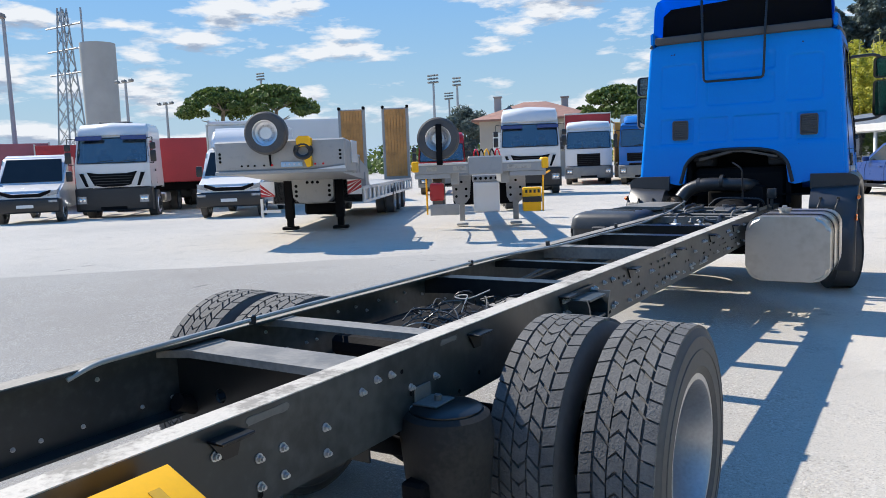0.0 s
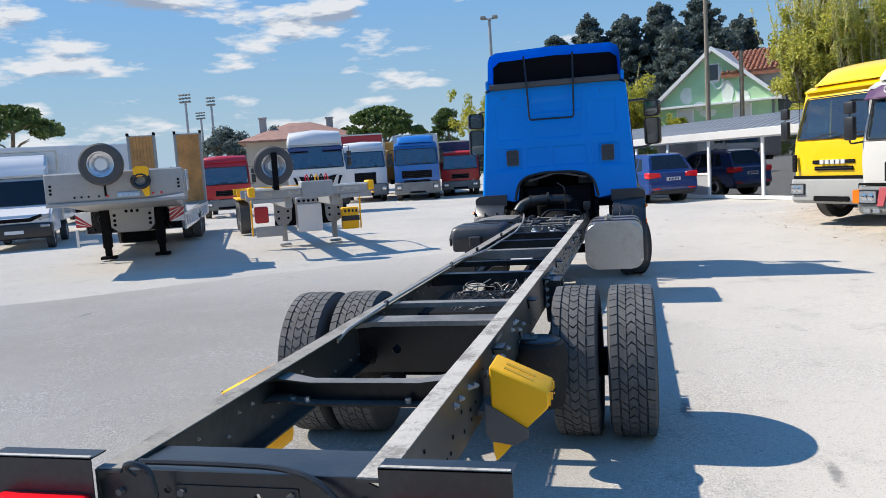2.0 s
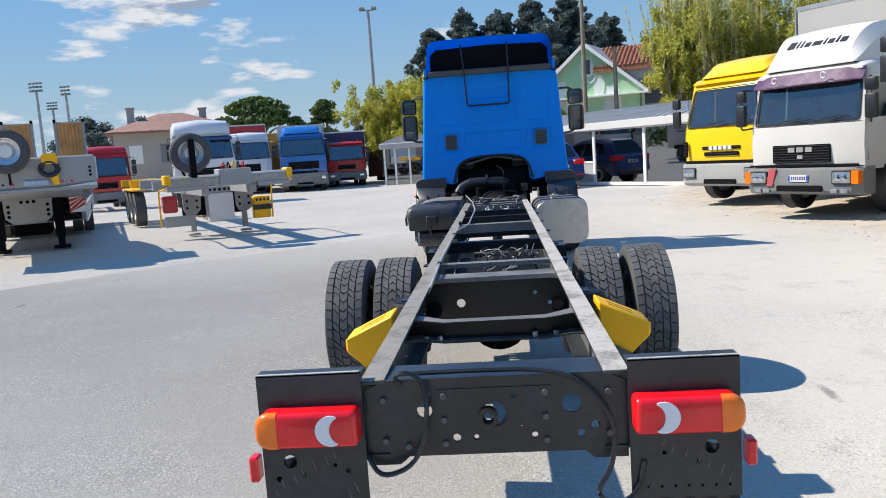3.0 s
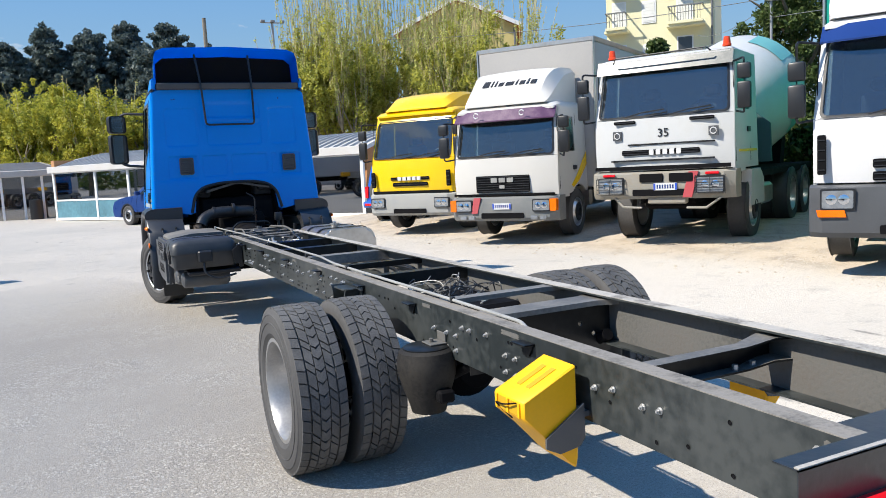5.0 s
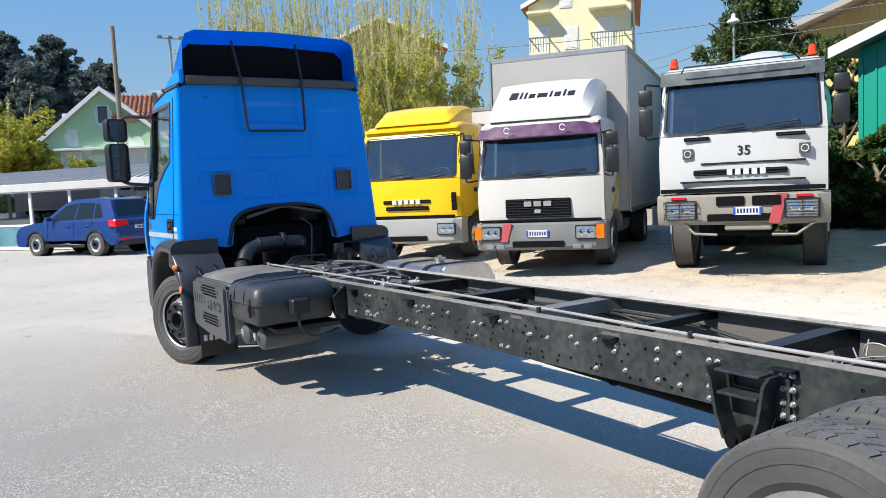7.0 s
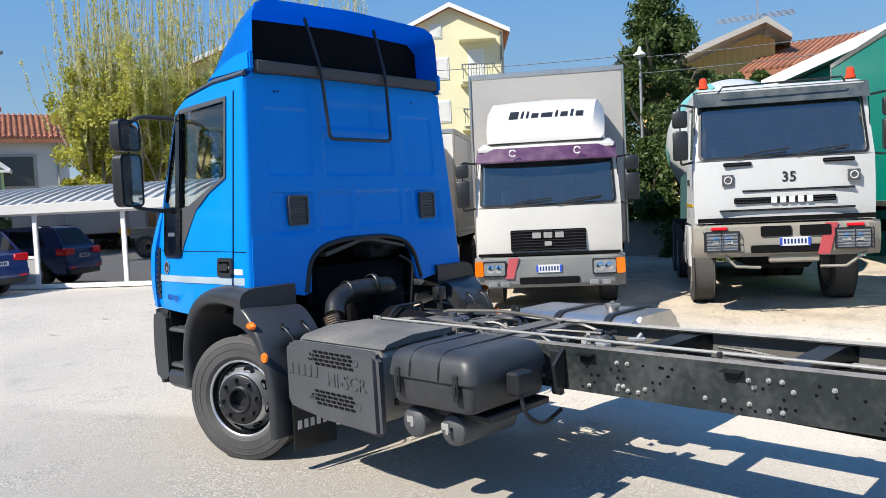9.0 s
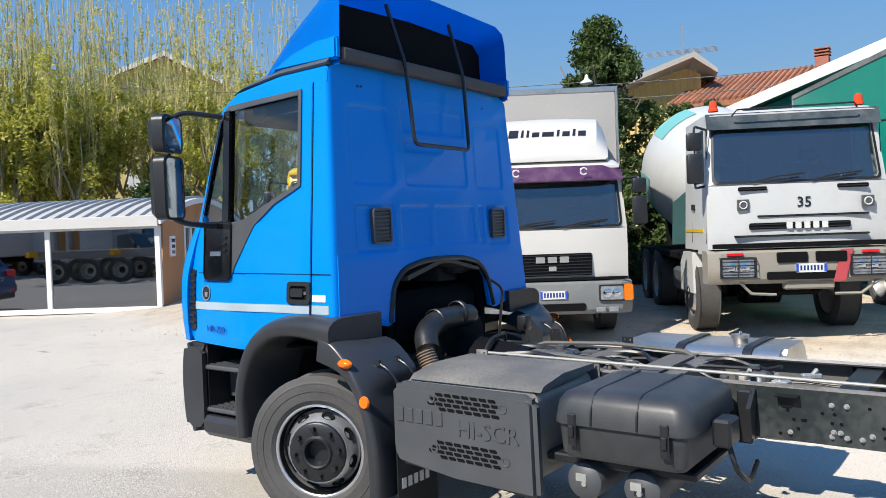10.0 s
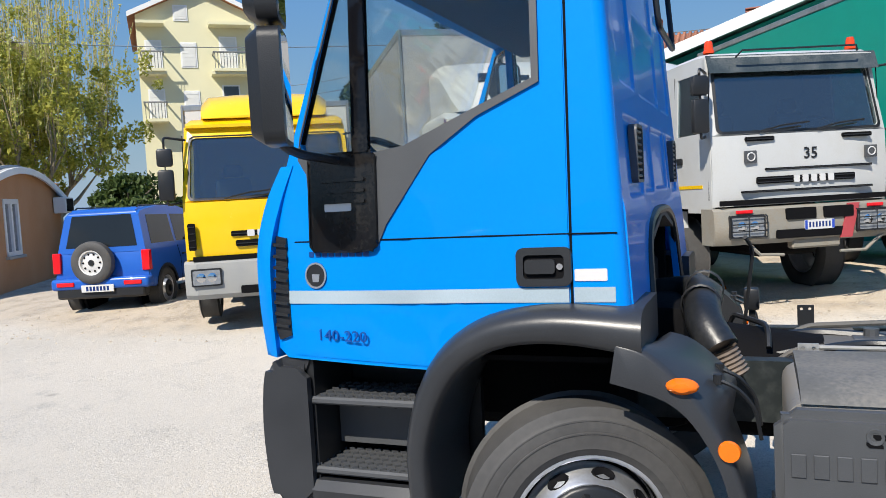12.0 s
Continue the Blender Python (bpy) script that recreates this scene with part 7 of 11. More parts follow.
def build_mixer():
    """White concrete mixer lorry with a painted drum."""
    T = lorry((6.20, 8.20, GZ), -60.2, "dusty white concrete mixer lorry with green patterned drum", MIXW, W=1.08, L=1.6, zb=(0.74, 1.16), zp=1.98, zw=2.74, zr=2.88, lean=0.20, R=0.52, axles=(1.35, 4.6, 5.95), bumper=MUDBUMP,
              head=(0.58, 0.96, 0.84, 1.06), grille=((-0.60, 0.60, 1.42, 1.50, 2), (-0.78, 0.82, 1.325, 1.35, 1), (-0.5, 0.82, 1.57, 1.595, 1), (-0.72, -0.38, 1.905, 1.955, 1), (0.46, 0.82, 1.905, 1.955, 1)), roof_h=0.1, plate=(0.10, 0.93),
              marks=[("maker_bar", -0.16 + k * 0.105, -0.09 + k * 0.105, 1.42, 1.50, WHITE, 0.021) for k in range(5)] + [("emblem_plate", -0.74, -0.60, 1.66, 1.80, GREYPL, 0.012), ("emblem_plate", 0.74, 0.88, 1.66, 1.80, GREYPL, 0.012), ("panel_gap", -1.05, 1.05, 1.19, 1.25, DARK, 0.012)])
    text_part("fleet_number", "35", 0.18, BLACK, T, Matrix.Translation((0.06, -0.003, 1.74)) @ Matrix.Rotation(radians(90), 4, "X"), 0.0008, 0.002, label="black painted number 35")
    for x in (-0.67, 0.81):
        bm = bmnew()
        tube(bm, [(x + 0.045 * math.cos(a), -0.016, 1.73 + 0.045 * math.sin(a)) for a in np.linspace(0, math.tau, 14, endpoint=False)], 0.008, 5, closed=True)
        part("emblem_ring", bm, WHITE, T)
    # lamps above the headlamps, grille boxes and tape on the bumper
    for s in (-1, 1):
        bm = bmnew()
        b6(bm, s * 0.70, s * 0.90, -0.08, -0.05, 1.095, 1.135, 0.008)
        part("marker_lamp", bm, REDL, T, "red-orange marker lamp")
        for z in (0.83, 0.90, 0.98, 1.06):
            bm = bmnew()
            tube(bm, [(s * 0.56, -0.12, z), (s * 0.99, -0.12, z)], 0.007, 5)
            part("lamp_guard_bar", bm, BLACK, T)
        for x in (0.56, 0.78, 0.99):
            bm = bmnew()
            tube(bm, [(s * x, -0.08, 0.82), (s * x, -0.125, 0.83), (s * x, -0.125, 1.06), (s * x, -0.08, 1.08)], 0.007, 5)
            part("lamp_guard_bar", bm, BLACK, T)
    for x0 in (-0.30, 0.16):
        bm = bmnew()
        prism(bm, rrect(x0, x0 + 0.36, 1.0, 1.13, 0.02, 3), XZ, -0.085, -0.05)
        part("fog_lamp", bm, DARK, T)
    bm = bmnew()
    prism(bm, [(0.36, 0.76), (0.50, 0.76), (0.60, 1.15), (0.46, 1.15)], XZ, -0.078, -0.05)
    part("red_tape", bm, mat("faded_red_tape_mixer", (0.42, 0.06, 0.07), 0.5), T)
    bm = bmnew()
    b6(bm, -0.2, 0.4, -0.02, 0.1, 0.66, 0.78, 0.02)
    tube(bm, [(-0.75, 0.0, 0.78), (-0.6, -0.02, 0.62), (-0.3, 0, 0.60)], 0.02, 6)
    tube(bm, [(0.95, 0.0, 0.78), (0.7, -0.02, 0.60), (0.4, 0, 0.60)], 0.02, 6)
    part("tow_bar", bm, MUDBUMP, T)
    # yellow line on the door, beacons, roof rail
    for s in (-1, 1):
        bm = bmnew()
        b6(bm, s * 1.08, s * 1.086, 0.35, 1.5, 1.40, 1.44)
        part("yellow_line", bm, YELLOWP, T)
        bm = bmnew()
        lathe(bm, [(0.0, 3.12), (0.040, 3.11), (0.05, 3.07), (0.055, 3.01), (0.065, 3.0), (0.065, 2.97)], Matrix.Translation((s * 0.90, 0.45, 0)), 14)
        part("beacon", bm, AMBER, T, "orange rotating beacon on the roof")
        bm = bmnew()
        prism(bm, [(1.0, 0.55), (1.9, 0.55), (1.9, 0.95), (1.65, 1.12), (1.05, 1.12)], YZ, s * 0.95, s * 1.10)
        part("mudguard", bm, MIXW, T)
    bm = bmnew()
    tube(bm, [(-0.75, 0.12, 2.86), (-0.7, 0.06, 2.93), (0.7, 0.06, 2.95), (0.75, 0.12, 2.9)], 0.012, 6)
    part("roof_wire", bm, BLACK, T)
    bm = bmnew()
    panel(bm, [(-1.05, 2.70), (1.05, 2.70), (1.05, 2.91), (-1.05, 2.91)], [], lambda u, v, d: (u, 0.06 + (v - 2.70) * 0.35 + d + 0.08 * abs(u) ** 4, v), 0.0, 0.015)
    part("visor_strip", bm, mat("smoked_visor", (0.05, 0.065, 0.07), 0.25, var=0.3, scale=4, dirt=0.3, dirt_col=(0.2, 0.19, 0.17)), T, "smoked sun visor over the windscreen")
    # drum
    axis = Matrix.Translation((0, 4.6, 2.42)) @ Matrix.Rotation(radians(-90 + 12), 4, "X")
    prof = [(0.25, 2.6), (0.55, 2.3), (0.9, 1.4), (1.16, 0.3), (1.18, -0.6), (1.0, -1.5), (0.75, -2.1), (0.45, -2.45), (0.2, -2.5), (0.0, -2.5)]
    prof = [(r, -h) for r, h in prof]
    bm = bmnew()
    lathe(bm, prof, axis, 40)
    d = part("drum", bm, MIXW, T, "white mixing drum with pale green squares", 60)
    seg = 40
    for i, (h0, h1) in enumerate(((1.5, 2.1), (0.6, 1.5), (-0.3, 0.6))):
        def rad(h):
            pr = sorted((b, a) for a, b in prof)
            return float(np.interp(h, [p[0] for p in pr], [p[1] for p in pr]))
        for k in range(0, seg, 8):
            bm = bmnew()
            k0 = k + 4 * (i % 2)
            rings = []
            for h in (h0, (h0 + h1) / 2, h1):
                rings.append([axis @ Vector(((rad(h) + 0.012) * math.cos((k0 + j) * math.tau / seg), (rad(h) + 0.012) * math.sin((k0 + j) * math.tau / seg), h)) for j in range(5)])
            loft(bm, rings, closed=False)
            part("painted_square", bm, MIXG, d, "", 60)
    bm = bmnew()
    b6(bm, -0.5, 0.5, 1.8, 2.2, 0.9, 2.2, 0.05)
    b6(bm, -0.9, 0.9, 1.7, 1.95, 1.0, 1.6, 0.05)
    prism(bm, [(6.2, 1.0), (6.6, 1.0), (7.2, 2.6), (6.9, 2.6)], YZ, -0.5, 0.5)
    b6(bm, -1.0, 1.0, 2.2, 7.0, 0.95, 1.08, 0.02)
    part("drum_frame", bm, DARK, T)
    bm = bmnew()
    prism(bm, [(-1.1, 1.85), (-0.8, 2.1), (0.8, 2.1), (1.1, 1.85), (1.12, 1.2), (-1.12, 1.2)], XZ, 2.4, 2.46)
    part("splash_guard", bm, mat("dark_teal", (0.03, 0.09, 0.09), 0.6), T)


build_mixer()


# ---- vans and cars ----
def van(at, turn, label, paint, body=None, W=1.0, z_roof=2.2):
    """A bonneted light lorry; front along -y."""
    T = thing("van", at, label, "van", "parked vans", turn=turn)
    P = lambda n, bm, m, lb="", sm=40: part(n, bm, m, T, lb, sm)
    prof = [(0.0, 0.50), (-0.04, 0.75), (0.03, 1.02), (0.75, 1.25), (0.85, 1.27), (1.45, z_roof - 0.08), (1.7, z_roof), (2.3, z_roof), (2.3, 0.45), (0.3, 0.42)]
    bm = bmnew()
    prism(bm, prof, YZ, -W, W)
    bmesh.ops.bevel(bm, geom=list(bm.edges), offset=0.07, segments=3, affect="EDGES")
    P("cab", bm, paint, "rounded van cab")
    at_s = lambda u, v, d: (u, 0.80 + (v - 1.27) * 0.60 / (z_roof - 1.35) * 1.02 + d, v)
    bm = bmnew()
    panel(bm, [(-W + 0.07, 1.32), (W - 0.07, 1.32), (W - 0.16, z_roof - 0.14), (-W + 0.16, z_roof - 0.14)], [], at_s, -0.02, 0.02)
    P("windscreen", bm, mat("dark_screen", (0.012, 0.015, 0.018), 0.08, spec=0.35), "dark windscreen", 0)
    for s in (-1, 1):
        bm = bmnew()
        prism(bm, [(0.98, 1.30), (1.95, 1.30), (1.95, z_roof - 0.16), (1.42, z_roof - 0.16)], YZ, s * (W - 0.02), s * (W + 0.006))
        P("side_window", bm, DGLASS, "", 0)
        bm = bmnew()
        bx(bm, (s * (W + 0.13), 0.95, 1.45), (0.2, 0.1, 0.34), 0.04, None, 2)
        P("mirror", bm, BLACK)
        bm = bmnew()
        prism(bm, [(s * (W - 0.34), 0.86), (s * (W - 0.04), 0.92), (s * (W - 0.03), 1.06), (s * (W - 0.30), 0.98)], XZ, -0.035, 0.2)
        P("headlamp", bm, HEADL)
        bm = bmnew()
        b6(bm, s * (W - 0.30), s * (W - 0.04), -0.115, -0.08, 0.66, 0.74, 0.012)
        P("fog_lamp", bm, HEADL)
    bm = bmnew()
    prism(bm, [(-W + 0.24, 0.97), (-0.45, 0.84), (0.45, 0.84), (W - 0.24, 0.97), (W - 0.26, 1.05), (0.40, 0.95), (-0.40, 0.95), (-W + 0.26, 1.05)], XZ, -0.05, 0.1)
    P("grille", bm, DARK)
    bm = bmnew()
    b6(bm, -W - 0.01, W + 0.01, -0.10, 0.4, 0.34, 0.80, 0.06, 3)
    P("bumper", bm, BLACK)
    bm = bmnew()
    b6(bm, -0.25, 0.25, -0.112, -0.09, 0.50, 0.60, 0.005)
    P("number_plate", bm, WHITE)
    for s in (-1, 1):
        wheel_at(T, s * (W - 0.12), 0.62, s, 0.36)
        wheel_at(T, s * (W - 0.12), 4.1, s, 0.36)
    bm = bmnew()
    for s in (-1, 1):
        b6(bm, s * 0.38, s * 0.45, 0.5, 5.4, 0.5, 0.66)
    P("chassis", bm, DARK)
    if body:
        bw, y0, y1, z0, z1, m_ = body
        bm = bmnew()
        b6(bm, -bw, bw, y0, y1, z0, z1, 0.04)
        lb = P("load_box", bm, m_, "box body behind the cab")
        bm = bmnew()
        for s in (-1, 1):
            b6(bm, s * bw - 0.03, s * bw + 0.03, y0 - 0.02, y0 + 0.05, z0, z1 + 0.01, 0.01)
        b6(bm, -bw, bw, y0 - 0.02, y0 + 0.05, z1 - 0.05, z1 + 0.015, 0.01)
        part("box_frame", bm, ALU, lb)
        bm = bmnew()
        prism(bm, [(1.35, z_roof - 0.04), (y0 - 0.06, z_roof - 0.04), (y0 - 0.06, z1 - 0.12), (1.85, z1 - 0.2), (1.55, z_roof + 0.25)], YZ, -W * 0.85, W * 0.85)
        bmesh.ops.bevel(bm, geom=list(bm.edges), offset=0.08, segments=3, affect="EDGES")
        P("roof_deflector", bm, paint, "rounded white deflector on the cab roof")
    return T


def car(at, turn, label, paint, spec):
    """An estate car whose tail looks along its own -y, from a set of side outlines."""
    T = thing("car", at, label, "car", turn=turn)
    P = lambda n, bm, m, lb="", sm=40: part(n, bm, m, T, lb, sm)
    W, R, L, zb, H = spec["W"], spec["R"], spec["L"], spec["belt"], spec["H"]
    ra, fa = spec["axles"]

    def arch(y, up):
        return [(y + (R + 0.07) * math.cos(q), R + (R + 0.07) * math.sin(q)) for q in np.linspace(math.pi - 0.25 if up else 0.25, 0.25 if up else math.pi - 0.25, 11)]
    # lower body with its wheel openings, rounded along both flanks
    low = spec["tail"] + [(L * 0.45, zb + 0.01)] + spec["bonnet"] + [p for y in (fa, ra) for p in arch(y, False)]
    bm = bmnew()
    prism(bm, low, YZ, -W, W)
    rim_e = [e for e in bm.edges if abs(e.verts[0].co.x - e.verts[1].co.x) < 1e-6]
    bmesh.ops.bevel(bm, geom=rim_e, offset=0.022, segments=3, affect="EDGES")
    top = [v for v in bm.verts if v.co.z > zb - 0.25]
    for v in top:
        v.co.x *= 1 - 0.10 * min(1.0, (v.co.z - zb + 0.25) / 0.25) ** 2
    P("body", bm, paint, "painted car body", 30)

    # cabin: flat raked sides that lean in
    def hw(z):
        return W * 0.915 - (z - zb) * spec["lean"]
    cab = spec["cabin"]
    bm = bmnew()
    loft(bm, [[(-hw(z), y, z) for y, z in cab], [(hw(z), y, z) for y, z in cab]])
    bmesh.ops.bevel(bm, geom=[e for e in bm.edges if min(e.verts[0].co.z, e.verts[1].co.z) > zb + 0.02], offset=0.045, segments=3, affect="EDGES")
    P("cabin", bm, paint, "painted roof and pillars", 30)
    DG = CARGLASS
    for s in (-1, 1):
        for pane in spec["panes"]:
            bm = bmnew()
            prism(bm, pane, lambda u, v, d: (s * (hw(v) + d), u, v), -0.01, 0.004)
            P("side_window", bm, DG, "dark side window", 0)
        bm = bmnew()
        bx(bm, (s * (W + 0.06), spec["mirror"][0], spec["mirror"][1]), (0.2, 0.10, 0.14), 0.035, None, 2)
        P("mirror", bm, spec["mirror_paint"])
        for y in (ra, fa):
            bm = bmnew()
            prism(bm, arch(y, True) + [(u, v) for u, v in [(y + (R + 0.02) * math.cos(q), R + (R + 0.02) * math.sin(q)) for q in np.linspace(0.2, math.pi - 0.2, 11)]], YZ, s * (W - 0.06), s * (W + 0.012))
            P("wheel_arch", bm, BLACK)
            bm = bmnew()
            cy(bm, (s * (W - 0.34), y, R + 0.03), (s * (W - 0.30), y, R + 0.03), R + 0.05, None, 20)
            P("wheel_housing", bm, DARK)
            wheel_at(T, s * (W - 0.105), y, s, R)
        bm = bmnew()
        b6(bm, s * (W - 0.03), s * (W + 0.012), ra + R + 0.09, fa - R - 0.09, 0.26, 0.36, 0.012)
        P("sill", bm, BLACK)
        bm = bmnew()
        prism(bm, spec["lamp"], lambda u, v, d: (s * u, d, v), spec["lamp_y"][0], spec["lamp_y"][1])
        bmesh.ops.bevel(bm, geom=list(bm.edges), offset=0.01, segments=1, affect="EDGES")
        P("tail_lamp", bm, REDL, "red tail lamp")
        x0, x1, z0, z1, yl = spec["reflector"]
        bm = bmnew()
        b6(bm, s * x0, s * x1, yl - 0.02, yl + 0.02, z0, z1, 0.008)
        P("rear_reflector", bm, REDL)
        for y in spec["seams"]:
            bm = bmnew()
            tube(bm, [(s * (W + 0.001), y, 0.38), (s * (W + 0.001), y, zb - 0.22), (s * W * 0.935, y, zb)], 0.005, 4)
            P("door_seam", bm, DARK)
        for y in spec["handles"]:
            bm = bmnew()
            b6(bm, s * (W - 0.01), s * (W + 0.025), y - 0.08, y + 0.08, zb - 0.17, zb - 0.14, 0.01)
            P("door_handle", bm, spec["mirror_paint"])
        bm = bmnew()
        (y0, z0), (y1, z1) = spec["rail"]
        tube(bm, [(s * (hw(z0) - 0.07), y0, z0 + 0.005), (s * (hw(z0) - 0.07), y0 + 0.06, z0 + 0.035), (s * (hw(z1) - 0.07), y1 - 0.06, z1 + 0.035), (s * (hw(z1) - 0.07), y1, z1)], 0.014, 6)
        P("roof_rail", bm, BLACK)
    # rear and front glass, on the raked ends of the cabin
    for nm, i, j, lo, hi, m in (("rear_window", *spec["rear_glass"]), ("windscreen", *spec["front_glass"])):
        (ya, za), (yb, zc) = cab[i], cab[j]
        e = -1 if nm == "rear_window" else 1
        bm = bmnew()
        f = lambda k: (ya + (yb - ya) * k, za + (zc - za) * k)
        quad = [(-1, lo), (1, lo), (1, hi), (-1, hi)]
        rg = []
        for d in (-0.01, 0.005):
            rg.append([(u * (hw(f(k)[1]) - m), f(k)[0] + e * d, f(k)[1] + d * 0.3) for u, k in quad])
        loft(bm, rg)
        P(nm, bm, DG, "dark rear window" if e < 0 else "dark windscreen", 0)
    bm = bmnew()
    x0, x1, y0, y1, z0, z1 = spec["bumper"]
    b6(bm, x0, x1, y0, y1, z0, z1, 0.05, 3)
    P("rear_bumper", bm, paint)
    bm = bmnew()
    b6(bm, x0 * 0.9, x1 * 0.9, y0 + 0.02, y1, z0 - 0.14, z0 + 0.04, 0.03)
    P("bumper_base", bm, BLACK)
    px, py, pz = spec["plate"]
    bm = bmnew()
    b6(bm, px - 0.26, px + 0.26, py - 0.012, py + 0.01, pz - 0.056, pz + 0.056, 0.005)
    pl = P("number_plate", bm, WHITE, "white plate with dark bars")
    for k in range(7):
        bm = bmnew()
        b6(bm, px - 0.18 + k * 0.055, px - 0.145 + k * 0.055, py - 0.016, py - 0.011, pz - 0.034, pz + 0.034)
        part("plate_bar", bm, NAVY, pl)
    return T, P


CARGLASS = mat("dark_car_glass", (0.014, 0.017, 0.020), 0.05, spec=0.5, var=0.1)
estate = dict(W=0.90, R=0.345, L=4.43, belt=1.03, H=1.66, lean=0.34, axles=(0.92, 3.52),
              tail=[(0.30, 0.30), (0.06, 0.34), (0.0, 0.50), (0.0, 0.70), (0.05, 0.86), (0.06, 1.0), (0.12, 1.05)],
              bonnet=[(3.10, 1.02), (3.55, 0.99), (4.05, 0.92), (4.30, 0.82), (4.41, 0.66), (4.43, 0.44), (4.36, 0.28), (3.98, 0.27)],
              cabin=[(0.07, 0.98), (0.46, 1.58), (0.62, 1.635), (1.10, 1.66), (1.75, 1.655), (2.30, 1.58), (3.20, 1.02), (3.20, 0.98)],
              panes=([(0.64, 1.10), (1.00, 1.08), (1.02, 1.50), (0.86, 1.50)], [(1.06, 1.08), (1.78, 1.06), (1.74, 1.545), (1.08, 1.53)], [(1.84, 1.06), (2.86, 1.05), (2.82, 1.12), (2.26, 1.485), (1.80, 1.545)]),
              mirror=(2.78, 1.10), mirror_paint=None, lamp=[(0.46, 0.87), (0.90, 0.83), (0.925, 0.95), (0.90, 1.035), (0.50, 1.01)], lamp_y=(0.0, 0.30), reflector=(0.52, 0.80, 0.46, 0.51, -0.035),
              seams=(1.05, 1.80, 2.95), handles=(1.25, 2.05), rail=((0.62, 1.625), (2.10, 1.60)), rear_glass=(0, 1, 0.24, 0.98, 0.10), front_glass=(6, 5, 0.08, 0.95, 0.10),
              bumper=(-0.89, 0.89, -0.045, 0.30, 0.42, 0.66), plate=(0.0, 0.0, 0.80))
offroad = dict(W=0.775, R=0.345, L=3.62, belt=1.02, H=1.70, lean=0.20, axles=(0.64, 2.89),
               tail=[(0.26, 0.42), (0.05, 0.44), (0.03, 0.60), (0.05, 0.98), (0.08, 1.04)],
               bonnet=[(2.55, 1.02), (2.62, 1.03), (3.35, 0.97), (3.52, 0.90), (3.58, 0.62), (3.55, 0.42), (3.35, 0.40)],
               cabin=[(0.05, 1.0), (0.14, 1.62), (0.22, 1.68), (0.9, 1.705), (1.75, 1.69), (2.05, 1.62), (2.58, 1.03), (2.58, 0.99)],
               panes=([(0.30, 1.10), (1.16, 1.09), (1.16, 1.55), (0.36, 1.56)], [(1.26, 1.09), (2.36, 1.08), (2.32, 1.16), (2.00, 1.53), (1.26, 1.55)]),
               mirror=(2.15, 1.14), mirror_paint=BLACK, lamp=[(0.655, 0.70), (0.785, 0.70), (0.78, 1.02), (0.655, 1.02)], lamp_y=(0.0, 0.10), reflector=(0.40, 0.68, 0.50, 0.565, -0.10),
               seams=(1.22, 2.42), handles=(1.36,), rail=((0.3, 1.68), (1.8, 1.675)), rear_glass=(0, 1, 0.14, 0.94, 0.12), front_glass=(6, 5, 0.10, 0.94, 0.10),
               bumper=(-0.79, 0.79, -0.10, 0.12, 0.44, 0.62), plate=(-0.02, -0.115, 0.46))


def parked_cars():
    deep = mat("deep_blue_paint", (0.008, 0.036, 0.165), 0.28, var=0.05, coat=0.35)
    estate["mirror_paint"] = deep
    car((2.32, 25.30, 0.0), 29, "dark blue estate car parked before the glass showroom", deep, estate)
    bright = mat("bright_blue_paint", (0.014, 0.105, 0.47), 0.3, var=0.05, coat=0.3)
    T, P = car((5.56, 18.22, 0.03), -72, "bright blue small off-road car with a spare wheel", bright, offroad)
    m = Matrix.Translation((-0.08, 0.03, 0.86)) @ Matrix.Rotation(radians(90), 4, "X")
    bm = bmnew()
    lathe(bm, [(0.175, 0.02), (0.29, 0.02), (0.325, 0.05), (0.335, 0.11), (0.325, 0.17), (0.29, 0.195), (0.20, 0.19), (0.175, 0.17)], m, 36)
    sw = P("spare_wheel", bm, RUBBER, "spare wheel on the tailgate")
    bm = bmnew()
    lathe(bm, [(0.195, 0.185), (0.175, 0.18), (0.165, 0.14), (0.13, 0.15), (0.06, 0.165), (0.0, 0.165)], m, 32)
    part("spare_rim", bm, WHITE, sw, "white steel rim")
    for k in range(10):
        q = k * math.tau / 10
        bm = bmnew()
        cy(bm, (-0.08 + 0.135 * math.cos(q), -0.115, 0.86 + 0.135 * math.sin(q)), (-0.08 + 0.135 * math.cos(q), -0.126, 0.86 + 0.135 * math.sin(q)), 0.017, None, 8)
        part("rim_hole", bm, DARK, sw)
    bm = bmnew()
    cy(bm, (-0.08, -0.13, 0.86), (-0.08, -0.15, 0.86), 0.05, 0.045, 14)
    part("hub_cap", bm, BLACK, sw)


parked_cars()

